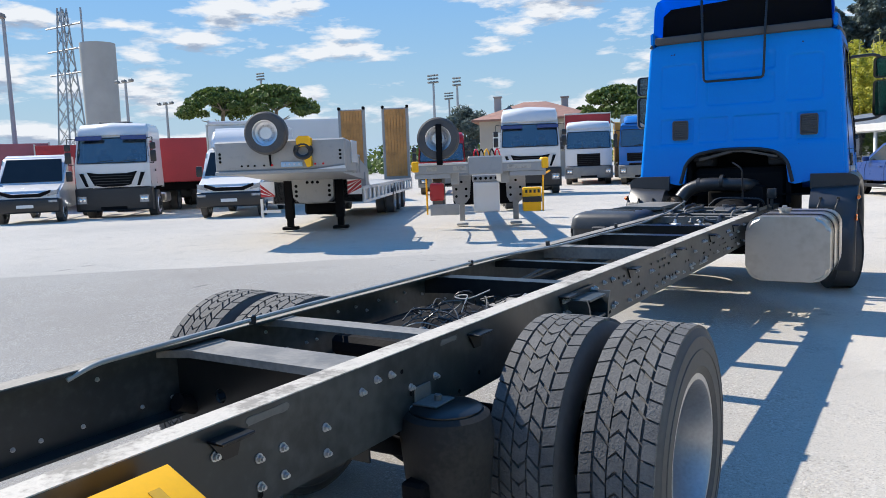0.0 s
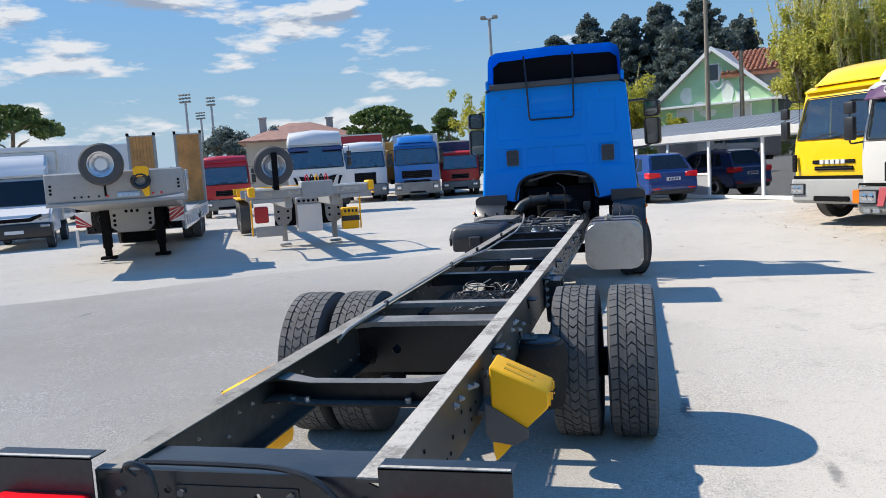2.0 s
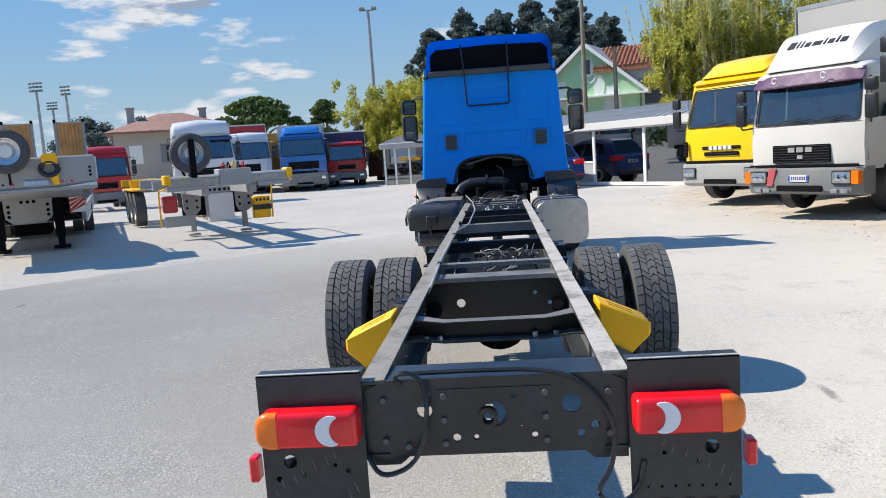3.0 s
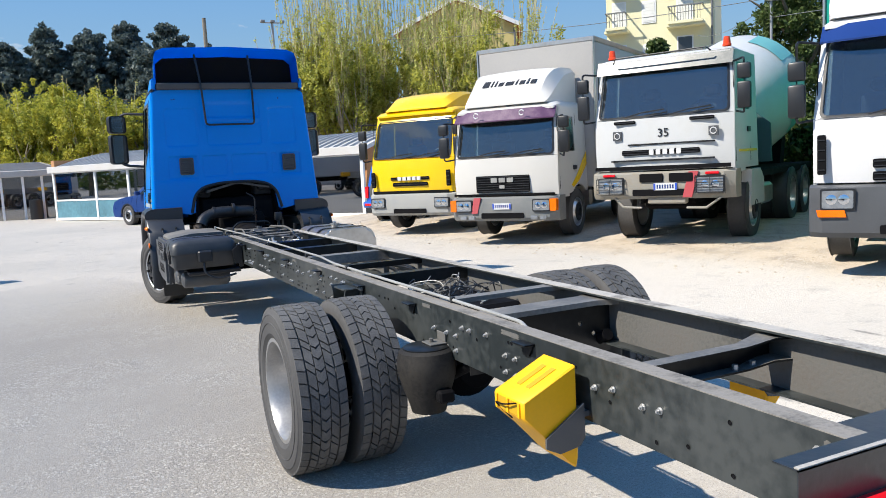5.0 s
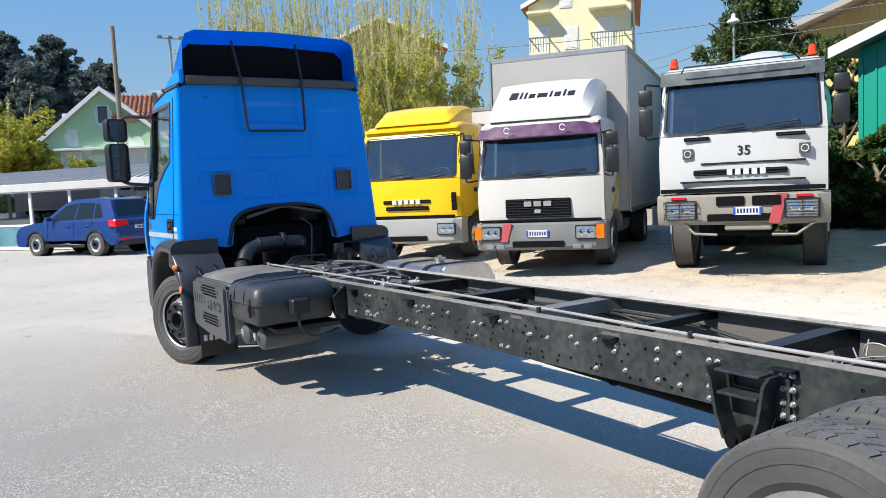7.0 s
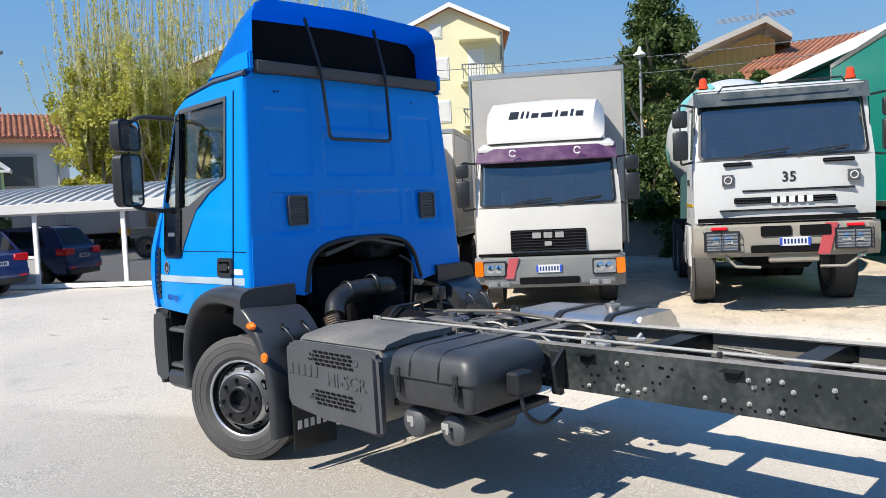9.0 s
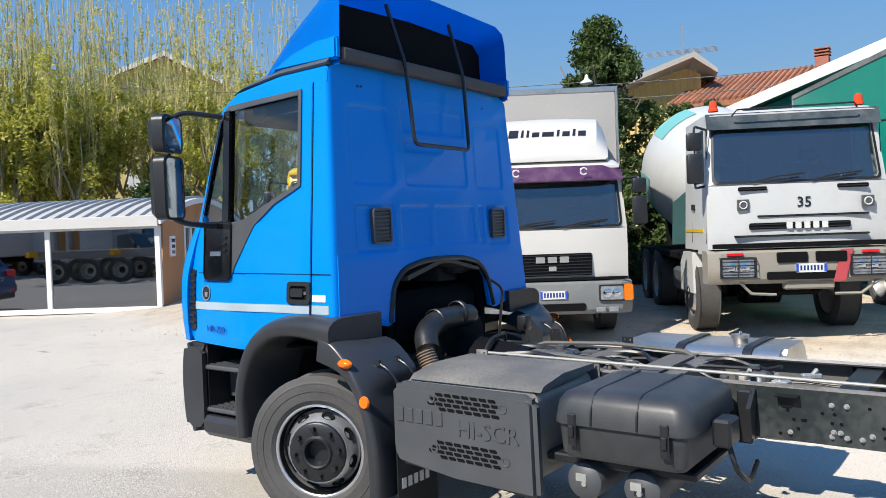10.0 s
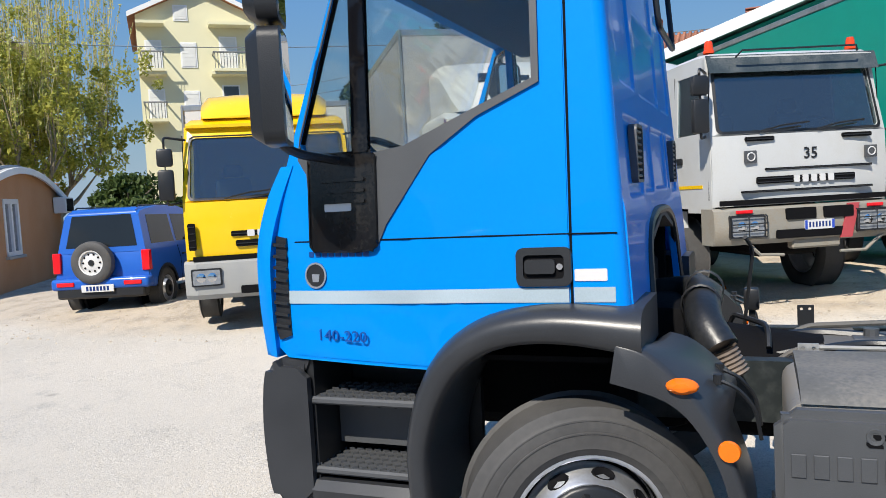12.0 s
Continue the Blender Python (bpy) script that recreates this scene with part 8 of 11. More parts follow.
# white tractor and vans on the far side
def tractor_face(T, W):
    """Tapered grille, side slits and roof hatch of a modern tractor unit."""
    bm = bmnew()
    prism(bm, [(-0.80, 1.66), (-0.45, 1.60), (0.45, 1.60), (0.80, 1.66), (0.58, 1.22), (0.3, 1.16), (-0.3, 1.16), (-0.58, 1.22)], XZ, -0.03, 0.04)
    g = part("grille", bm, DARK, T, "black tapered grille")
    for k in range(4):
        z = 1.24 + k * 0.09
        w = 0.52 + (z - 1.2) * 0.45
        bm = bmnew()
        b6(bm, -w, w, -0.042, -0.028, z, z + 0.025, 0.004)
        part("grille_slat", bm, BLACK, g)
    for s in (-1, 1):
        bm = bmnew()
        prism(bm, [(s * 0.92, 1.62), (s * 1.04, 1.62), (s * 0.86, 1.18), (s * 0.78, 1.18)], XZ, -0.02, 0.06)
        part("side_slit", bm, DARK, T)
        bm = bmnew()
        b6(bm, s * 0.30, s * (W - 0.06), 0.20, 0.26, 2.72, 2.86, 0.01)
        part("visor_wing", bm, NAVY, T)
    bm = bmnew()
    b6(bm, -0.5, 0.5, 0.75, 1.3, 3.2, 3.36, 0.03)
    part("roof_hatch", bm, GREYPL, T)


ta = lorry((-21.4, 16.6, -0.1), 40, "white tractor unit with a high roof, parked by red trailers", WHITE, W=1.2, L=2.2, zb=(0.35, 1.12), zp=1.92, zw=2.78, zr=2.90, lean=0.35, R=0.5, axles=(1.35, 5.0), bumper=BLACK, roof_h=0.42,
           head=(0.85, 1.14, 0.62, 0.86), plate=None)
tractor_face(ta, 1.2)
van((-22.5, 14.2, 0.0), 44, "silver-white light lorry cab with a dark bumper", SILVER, body=None)
van((-16.6, 17.25, 0.0), 34, "white van with a tall white box body", WHITE, body=(1.1, 2.1, 6.3, 0.75, 3.0, WHITE))
van((-25.5, 24.0, 0.0), 34, "white van parked behind the tractor", WHITE, body=(1.0, 2.1, 5.8, 0.75, 2.5, WHITE))
tb = lorry((-12.0, 29.2, 0.0), 26, "white tractor unit with a high domed roof", WHITE, W=1.22, L=2.2, zb=(0.35, 1.12), zp=1.95, zw=2.88, zr=3.02, lean=0.35, R=0.5, axles=(1.35, 5.0), bumper=BLACK, roof_h=0.6,
           head=(0.85, 1.16, 0.62, 0.86), plate=None)
tractor_face(tb, 1.22)
lorry((-13.5, 39.5, 0.0), 22, "white lorry with a wide black grille", WHITE, W=1.22, L=2.1, zb=(0.35, 1.0), zp=1.9, zw=2.8, zr=3.0, lean=0.3, R=0.5, axles=(1.35, 5.0), roof_h=0.4, head=(0.85, 1.16, 0.6, 0.85), grille=((-0.6, 0.6, 0.85, 1.65, 8),), plate=None,
      box=(1.25, 2.4, 9.0, 1.1, 3.9, CANVAS_RED))
lorry((-10.2, 38.4, 0.0), 15, "light blue lorry with a black grille", SKYBLUE, W=1.2, L=2.1, zb=(0.35, 1.0), zp=1.9, zw=2.75, zr=2.95, lean=0.3, R=0.5, axles=(1.35, 5.0), roof_h=0.2, spoiler=(SKYBLUE, 3.5, 1.9, 1.0), head=(0.85, 1.12, 0.6, 0.85),
      grille=((-0.7, 0.7, 0.75, 1.1, 4), (-0.8, 0.8, 1.2, 1.6, 4)), plate=None, box=(1.25, 2.4, 9.0, 1.1, 3.6, WHITE))
lorry((-8.6, 41.9, 0.0), 12, "red lorry with dark blue canvas body", RED, W=1.08, L=1.6, zb=(0.36, 0.84), zp=1.5, zw=2.3, zr=2.45, lean=0.28, R=0.45, axles=(1.0, 5.0), head=(0.68, 0.98, 0.56, 0.72), grille=((-0.5, 0.5, 1.0, 1.25, 3),), plate=None,
      box=(1.2, 1.8, 7.0, 1.0, 3.2, CANVAS_BLUE))
lorry((-17.0, 30.4, 0.0), 30, "red lorry with a high cab roof", RED, W=1.08, L=1.6, zb=(0.36, 0.84), zp=1.5, zw=2.3, zr=2.55, lean=0.28, R=0.45, axles=(1.0, 5.0), head=(0.68, 0.98, 0.56, 0.72), grille=((-0.5, 0.5, 1.0, 1.25, 3),), plate=None, roof_h=0.3)


def trailer_body(name, at, turn, w, l, z0, z1, m_, label):
    T = thing(name, at, label, "trailer", "box trailers", turn=turn)
    bm = bmnew()
    b6(bm, -w, w, 0, l, z0, z1, 0.03)
    part("box", bm, m_, T, "box of the trailer")
    bm = bmnew()
    for s in (-1, 1):
        for z in (z0, z1):
            b6(bm, s * w - 0.03, s * w + 0.03, -0.02, l, z - 0.05, z + 0.05, 0.01)
        b6(bm, s * w - 0.03, s * w + 0.03, -0.02, 0.08, z0, z1, 0.01)
    part("edge_rail", bm, ALU, T)
    bm = bmnew()
    b6(bm, -w + 0.3, w - 0.3, 0.4, l - 0.2, z0 - 0.3, z0)
    part("underframe", bm, DARK, T)
    for y in (l - 1.2, l - 2.4):
        for s in (-1, 1):
            wheel_at(T, s * (w - 0.2), y, s, 0.48, front=False)
    return T


trailer_body("box_trailer", (-22.2, 20.2, 0), 58, 1.25, 7.5, 1.1, 2.75, CANVAS_RED, "red canvas trailer behind the white tractor")
trailer_body("box_trailer", (-28.4, 19.6, 0), 58, 1.25, 9.0, 1.1, 2.75, CANVAS_RED, "red canvas trailer in the far row")
trailer_body("box_trailer", (-32.8, 20.0, 0), 60, 1.25, 9.0, 1.1, 3.0, mat("faded_red_canvas", (0.30, 0.10, 0.12), 0.6), "faded red canvas trailer in the far row")
trailer_body("box_trailer", (-20.8, 24.2, 0), 43.6, 2.9, 2.5, 1.1, 3.45, WHITE, "white box trailer behind the vans")
trailer_body("box_trailer", (-26.5, 31.5, 0), 30, 1.25, 10.0, 1.1, 3.7, TARP, "grey box trailer in the far row")
trailer_body("box_trailer", (-13.2, 46.5, 0), 20, 1.25, 10.0, 1.1, 3.5, mat("ochre_canvas", (0.42, 0.27, 0.06), 0.6), "ochre canvas trailer in the far row")
trailer_body("box_trailer", (-7.6, 46.0, 0), -60, 1.2, 7.0, 0.4, 2.7, mat("rust_red_container", (0.33, 0.10, 0.07), 0.6, dirt=0.3), "rust red container beside the booth")

# ---- low loaders ----
HAZ_W = mat("hazard_white", (0.75, 0.73, 0.7), 0.5)


def spare(T, x, y, z, r=0.39):
    bm = bmnew()
    lathe(bm, [(r * 0.58, -0.12), (r * 0.62, -0.14), (r * 0.9, -0.14), (r * 0.98, -0.10), (r, 0.0), (r * 0.98, 0.10), (r * 0.9, 0.13), (r * 0.6, 0.13)], Matrix.Translation((x, y, z)) @ Matrix.Rotation(radians(90), 4, "X"), 40)
    w = part("spare_wheel", bm, RUBBER, T, "spare wheel on the front of the trailer")
    bm = bmnew()
    lathe(bm, [(r * 0.60, 0.12), (r * 0.56, 0.11), (r * 0.52, 0.02), (r * 0.40, 0.0), (r * 0.28, 0.04), (0.0, 0.04)], Matrix.Translation((x, y, z)) @ Matrix.Rotation(radians(90), 4, "X"), 32)
    part("spare_rim", bm, STEEL, w)
    for k in range(10):
        a = k * math.tau / 10
        bm = bmnew()
        cy(bm, (x + 0.135 * math.cos(a), y - 0.03, z + 0.135 * math.sin(a)), (x + 0.135 * math.cos(a), y - 0.06, z + 0.135 * math.sin(a)), 0.012, None, 6)
        part("wheel_nut", bm, BOLT, w)


def chevron(T, x0, x1, z0, z1, y):
    bm = bmnew()
    b6(bm, x0, x1, y, y + 0.02, z0, z1)
    c = part("hazard_board", bm, HAZ_W, T, "red and white striped marker board")
    n = 4
    w = (x1 - x0)
    s = 1 if x0 > 0 else -1
    for k in range(n):
        bm = bmnew()
        zz = z0 + (k - 1) * (z1 - z0) / (n - 1.0) * 0.95
        pts = [(x0, zz), (x1, zz + s * w * 0.8), (x1, zz + s * w * 0.8 + 0.075), (x0, zz + 0.075)]
        pts = [(u, max(z0, min(z1, v))) for u, v in pts]
        if max(p[1] for p in pts) - min(p[1] for p in pts) < 0.02:
            continue
        ok = [p for i, p in enumerate(pts) if i == 0 or p != pts[i - 1]]
        if len(ok) < 3:
            continue
        prism(bm, ok, XZ, y - 0.004, y + 0.001)
        part("red_stripe", bm, RED, c)


def low_loader():
    T = thing("low_loader", (-8.38, 10.94, 0.06), "grey low-loader trailer with a raised neck and wooden ramps", "trailer", turn=29)
    P = lambda n, bm, m, lb="", sm=35: part(n, bm, m, T, lb, sm)
    bm = bmnew()
    prism(bm, [(0.0, 1.40), (0.06, 1.30), (1.2, 1.27), (1.2, 1.84), (0.0, 1.92)], YZ, -1.22, 1.22)
    bmesh.ops.bevel(bm, geom=list(bm.edges), offset=0.03, segments=1, affect="EDGES")
    P("neck", bm, TRAILER, "galvanised front wall of the raised neck")
    bm = bmnew()
    prism(bm, [(1.2, 1.27), (4.6, 1.02), (4.6, 1.30), (3.0, 1.62), (1.2, 1.70)], YZ, -1.1, 0.95)
    P("neck_beam", bm, TRAILER, "grey swan neck")
    bm = bmnew()
    b6(bm, -1.22, 1.22, -0.03, 0.10, 1.30, 1.37, 0.01)
    P("neck_lip", bm, TRAILER)
    for x in (-1.12, 1.12):
        for z in (1.55, 1.62, 1.69):
            bm = bmnew()
            cy(bm, (x, 0.005, z), (x, -0.016, z), 0.025, None, 8)
            P("marker_hole", bm, DARK)
    for x in (-0.72, -0.6, -0.48, -0.3, -0.15, 0.65, 0.8):
        bm = bmnew()
        cy(bm, (x, -0.005, 1.46), (x, -0.02, 1.46), 0.02, None, 8)
        P("coupling", bm, DARK if x < -0.2 else REDL)
    bm = bmnew()
    b6(bm, 0.02, 0.42, -0.03, 0.0, 1.42, 1.51, 0.005)
    P("coupling_board", bm, mat("pale_blue_board", (0.35, 0.5, 0.65), 0.5), "pale blue coupling board")
    for k in range(4):
        bm = bmnew()
        cy(bm, (0.09 + 0.09 * k, -0.03, 1.465), (0.09 + 0.09 * k, -0.045, 1.465), 0.02, None, 8)
        P("coupling", bm, WHITE)
    bm = bmnew()
    prism(bm, [(0.62, 1.36), (1.2, 1.42), (1.22, 1.36)], XZ, -0.045, -0.03)
    P("wind_strip", bm, WHITE)
    spare(T, -0.18, -0.16, 2.04)
    bm = bmnew()
    tube(bm, [(-0.18, 0.0, 1.45), (-0.18, -0.05, 1.75)], 0.02, 6)
    P("spare_bracket", bm, DARK)
    bm = bmnew()
    prism(bm, [(0.34, 1.92), (0.40, 1.97), (0.56, 1.97), (0.62, 1.92), (0.60, 1.78), (0.36, 1.78)], XZ, -0.14, 0.0)
    P("wheel_chock", bm, YELLOW, "yellow and black wheel chock on the neck")
    bm = bmnew()
    prism(bm, [(0.44, 1.62), (0.60, 1.62), (0.60, 1.42), (0.52, 1.40)], XZ, -0.12, 0.0)
    P("chock_holder", bm, YELLOW)
    bm = bmnew()
    tube(bm, [(0.46 + 0.14 * math.cos(a), -0.10, 1.70 + 0.12 * math.sin(a)) for a in np.linspace(0, math.tau, 14, endpoint=False)], 0.05, 6, closed=True)
    P("chock_strap", bm, BLACK)
    # panel and ladder frame on the neck's rear corner
    bm = bmnew()
    b6(bm, 1.22, 1.25, 0.55, 1.15, 1.45, 1.88, 0.01)
    P("neck_side", bm, WHITE)
    bm = bmnew()
    for y in (1.2, 1.6, 2.0):
        tube(bm, arc_pts([(1.15, y, 1.25), (1.15, y, 1.62), (0.9, y, 1.62)], 0.05, 3), 0.02, 6)
    tube(bm, [(1.15, 1.2, 1.60), (1.15, 2.0, 1.60)], 0.02, 6)
    P("neck_ladder", bm, TRAILER)
    # under the neck: plate with holes, legs, near-black block added for the shadow there
    o = -0.15
    bm = bmnew()
    prism(bm, [(o - 0.46, 0.72), (o - 0.32, 0.60), (o + 0.32, 0.60), (o + 0.46, 0.72), (o + 0.48, 1.16), (o - 0.48, 1.16)], XZ, 3.3, 3.9)
    P("hinge_plate", bm, TRAILER, "grey plate with round holes under the neck")
    for x in (-0.38, -0.12, 0.0, 0.12, 0.38):
        for z in ((1.06,) if abs(x) < 0.3 else (0.98, 0.86, 0.76)):
            bm = bmnew()
            cy(bm, (o + x, 3.305, z), (o + x, 3.29, z), 0.036, None, 10)
            P("round_hole", bm, DARK)
    bm = bmnew()
    b6(bm, o - 1.1, o + 1.05, 3.9, 4.1, 0.55, 1.25, 0.02)
    b6(bm, o - 0.4, o + 0.4, 4.1, 5.2, 0.28, 0.8, 0.05)
    P("neck_hydraulic_block", bm, DARK, "dark hydraulic gear below the neck")
    for x in (-0.755, 0.42):
        bm = bmnew()
        b6(bm, x - 0.095, x + 0.095, 3.42, 3.62, 0.24, 1.30, 0.01)
        b6(bm, x - 0.07, x + 0.07, 3.45, 3.59, 0.05, 0.26, 0.01)
        b6(bm, x - 0.17, x + 0.17, 3.38, 3.66, -0.02, 0.05, 0.01)
        prism(bm, [(x - 0.22, 1.30), (x + 0.22, 1.30), (x + 0.1, 0.95), (x - 0.1, 0.95)], XZ, 3.63, 3.66)
        P("landing_leg", bm, DARK, "dark landing leg")
    chevron(T, -1.33, -1.01, 0.76, 1.10, 3.22)
    chevron(T, 0.66, 0.98, 0.76, 1.10, 3.22)
    bm = bmnew()
    b6(bm, -1.36, -1.30, 3.25, 3.3, 0.30, 0.72, 0.005)
    b6(bm, -1.3, -0.9, 3.25, 3.3, 0.40, 0.46, 0.005)
    P("marker_bracket", bm, WHITE)
    # bed with an open white side rail
    bm = bmnew()
    prism(bm, [(3.9, 0.55), (12.9, 0.55), (12.9, 0.90), (4.6, 0.92), (3.9, 1.25)], YZ, -1.25, 0.98)
    P("bed", bm, TRAILER, "long low bed")
    for z in (0.54, 0.86):
        bm = bmnew()
        prism(bm, [(0.96, 3.4), (1.0, 3.4), (1.26, 12.9), (1.20, 12.9)], lambda u, v, d: (u, v, d), z, z + 0.07)
        P("side_rail", bm, WHITE, "white side rail")
    for k in range(15):
        y = 3.5 + k * 0.66
        x = 0.985 + (y - 3.4) * 0.027
        bm = bmnew()
        b6(bm, x - 0.02, x + 0.02, y, y + 0.22, 0.6, 0.87, 0.005)
        P("rail_post", bm, WHITE)
    for y in (8.4, 9.7, 11.0):
        for s in (-1, 1):
            wheel_at(T, s * 1.02, y, s, 0.42, front=False)
            wheel_at(T, s * 0.74, y, s, 0.42, front=False)
    for x in (-0.71, 0.79):
        bm = bmnew()
        b6(bm, x - 0.46, x + 0.46, 12.5, 12.65, 0.8, 3.32, 0.02)
        r = P("ramp", bm, TRAILER, "upright loading ramp faced with brown planks")
        for k in range(7):
            bm = bmnew()
            b6(bm, x - 0.36 + k * 0.104, x - 0.26 + k * 0.104, 12.46, 12.50, 1.0, 3.27, 0.006)
            part("plank", bm, WOODR, r)
        for s in (-0.42, 0.42):
            bm = bmnew()
            b6(bm, x + s - 0.04, x + s + 0.04, 12.42, 12.66, 3.30, 3.40, 0.01)
            part("ramp_hook", bm, DARK, r)


def skeletal_trailer():
    T = thing("container_trailer", (-5.32, 12.98, 0.03), "grey and yellow container trailer with spare wheel", "trailer", turn=30.5)
    P = lambda n, bm, m, lb="", sm=35: part(n, bm, m, T, lb, sm)
    bm = bmnew()
    b6(bm, -1.22, 1.22, 0.0, 0.26, 1.22, 1.40, 0.01)
    P("front_beam", bm, TRAILER, "galvanised front beam")
    bm = bmnew()
    b6(bm, -1.24, 1.24, -0.02, 0.34, 1.38, 1.42, 0.008)
    P("beam_top", bm, WHITE, "pale worn top of the beam")
    for x0, x1 in ((-1.0, -0.8), (-0.5, -0.25), (0.5, 0.95)):
        bm = bmnew()
        b6(bm, x0, x1, -0.012, 0.0, 1.27, 1.35, 0.003)
        P("beam_mark", bm, FLANGE)
    bm = bmnew()
    b6(bm, -0.22, 0.42, -0.04, 0.5, 1.18, 1.52, 0.02)
    P("coupling_head", bm, TRAILER, "grey coupling box on the beam")
    for k in range(5):
        bm = bmnew()
        tube(bm, arc_pts([(-0.1 + k * 0.1, 0.2, 1.5), (-0.1 + k * 0.1, 0.2, 1.60), (-0.05 + k * 0.1, 0.32, 1.66), (0.0 + k * 0.1, 0.4, 1.52)], 0.05, 3), 0.014, 6)
        P("air_hose", bm, (REDL, DARK, YELLOW, DARK, REDL)[k])
    for s in (-1, 1):
        bm = bmnew()
        b6(bm, s * 0.40, s * 0.55, 0.2, 12.0, 1.00, 1.34, 0.01)
        P("main_rail", bm, TRAILER)
        bm = bmnew()
        b6(bm, s * 1.14, s * 1.27, -0.04, 0.35, 1.26, 1.46, 0.02)
        P("corner_lock", bm, YELLOW, "yellow container lock")
        bm = bmnew()
        b6(bm, s * 0.55, s * 1.22, 0.02, 0.2, 1.13, 1.22, 0.01)
        P("beam_foot", bm, TRAILER)
    for y in (2.6, 5.5, 8.5, 11.9):
        bm = bmnew()
        b6(bm, -1.22, 1.22, y - 0.09, y + 0.09, 1.12, 1.34, 0.01)
        P("cross_beam", bm, TRAILER if y < 8 else YELLOW)
    bm = bmnew()
    b6(bm, -0.79, -0.68, -0.34, -0.28, 1.38, 2.12, 0.01)
    b6(bm, -0.79, -0.68, -0.34, 0.1, 1.40, 1.46, 0.01)
    P("spare_bracket", bm, DARK)
    spare(T, -0.75, -0.17, 1.86)
    # kit under the frame
    bm = bmnew()
    b6(bm, -1.05, -0.74, 2.45, 2.75, 0.60, 0.98, 0.03)
    P("tool_box", bm, RED, "red extinguisher box")
    bm = bmnew()
    b6(bm, -1.05, -0.42, 2.42, 2.48, 0.28, 0.52, 0.01)
    P("side_plate", bm, TRAILER)
    bm = bmnew()
    b6(bm, -0.10, 0.46, 2.2, 2.7, 0.34, 0.98, 0.02)
    P("valve_cabinet", bm, WHITE, "white cabinet under the frame")
    bm = bmnew()
    b6(bm, -0.12, 0.48, 2.22, 2.72, 0.98, 1.14, 0.02)
    hd = P("valve_plate", bm, TRAILER)
    for k in range(5):
        bm = bmnew()
        cy(bm, (-0.05 + k * 0.11, 2.215, 1.06), (-0.05 + k * 0.11, 2.2, 1.06), 0.032, None, 10)
        part("round_hole", bm, DARK, hd)
    bm = bmnew()
    b6(bm, -0.55, 0.95, 3.2, 3.3, 0.45, 1.15, 0.02)
    P("under_plate", bm, DARK)
    for x in (-0.355, 0.855):
        bm = bmnew()
        b6(bm, x - 0.06, x + 0.06, 3.0, 3.12, 0.10, 1.15, 0.01)
        b6(bm, x - 0.13, x + 0.13, 2.94, 3.18, 0.0, 0.05, 0.01)
        P("landing_leg", bm, TRAILER, "grey landing leg")
        bm = bmnew()
        i = 1 if x > 0 else -1
        pts = [(x - 0.22, 1.12), (x + 0.22, 1.12), (x + 0.2 + 0.02 * i, 0.62), (x + 0.08, 0.50), (x - 0.14, 0.50), (x - 0.2, 0.62)]
        prism(bm, pts, XZ, 2.9, 2.98)
        g = P("leg_plate", bm, TRAILER, "grey gusset with round holes")
        for dx, z in ((-0.12, 0.66), (0.1, 0.66), (-0.12, 0.82), (0.1, 0.82), (0.0, 0.98)):
            bm = bmnew()
            cy(bm, (x + dx, 2.905, z), (x + dx, 2.89, z), 0.03, None, 10)
            part("round_hole", bm, DARK, g)
    bm = bmnew()
    b6(bm, 0.98, 1.38, 2.5, 2.75, 0.30, 0.82, 0.03, 2)
    ck = P("wheel_chock", bm, YELLOW, "yellow and black wheel chocks in a holder")
    bm = bmnew()
    b6(bm, 0.97, 1.39, 2.48, 2.56, 0.50, 0.62, 0.01)
    part("chock_strap", bm, BLACK, ck)
    for k in range(4):
        bm = bmnew()
        b6(bm, 1.03 + k * 0.09, 1.08 + k * 0.09, 2.49, 2.53, 0.70, 0.77, 0.005)
        part("chock_slot", bm, BLACK, ck)
    for x in (1.42, -1.12):
        bm = bmnew()
        tube(bm, arc_pts([(x - 0.1, 0.3, 1.2), (x, 1.6, 1.15), (x, 2.5, 1.1), (x, 2.55, 0.3)], 0.2, 3), 0.02, 6)
        P("guard_tube", bm, YELLOW)
    for y in (8.2, 9.5, 10.8):
        for s in (-1, 1):
            wheel_at(T, s * 1.05, y, s, 0.5, front=False)
        bm = bmnew()
        b6(bm, -1.26, -0.86, y - 0.55, y + 0.55, 1.04, 1.08, 0.01)
        P("mudguard", bm, YELLOW)


low_loader()
skeletal_trailer()

# ---- buildings ----
CORR = mat("corrugated_roof", (0.46, 0.455, 0.44), 0.7, var=0.2, scale=2.0, spec=0.25, dirt=0.45, dirt_col=(0.24, 0.21, 0.18))
ORANGEW = mat("orange_render", (0.50, 0.25, 0.11), 0.85, var=0.12, scale=1.5, fine=40, bump=0.3, dirt=0.15)
PVC = mat("white_frame", (0.78, 0.78, 0.77), 0.4, var=0.04)
CREAM = mat("cream_render", (0.72, 0.68, 0.45), 0.85, var=0.06, scale=0.4, bump=0.15)
OCHRE = mat("ochre_render", (0.62, 0.50, 0.20), 0.85, var=0.08, scale=0.4, bump=0.15)
TILE = mat("clay_tile", (0.34, 0.14, 0.075), 0.85, var=0.3, scale=3, fine=25, bump=0.3, random_tint=0.2)
SHUT = mat("roller_shutter", (0.70, 0.70, 0.66), 0.6, var=0.05)
GREENW = mat("green_sheeting", (0.0, 0.27, 0.20), 0.5, var=0.06, scale=0.6)
MINT = mat("mint_render", (0.42, 0.66, 0.40), 0.8, var=0.15, scale=0.8)
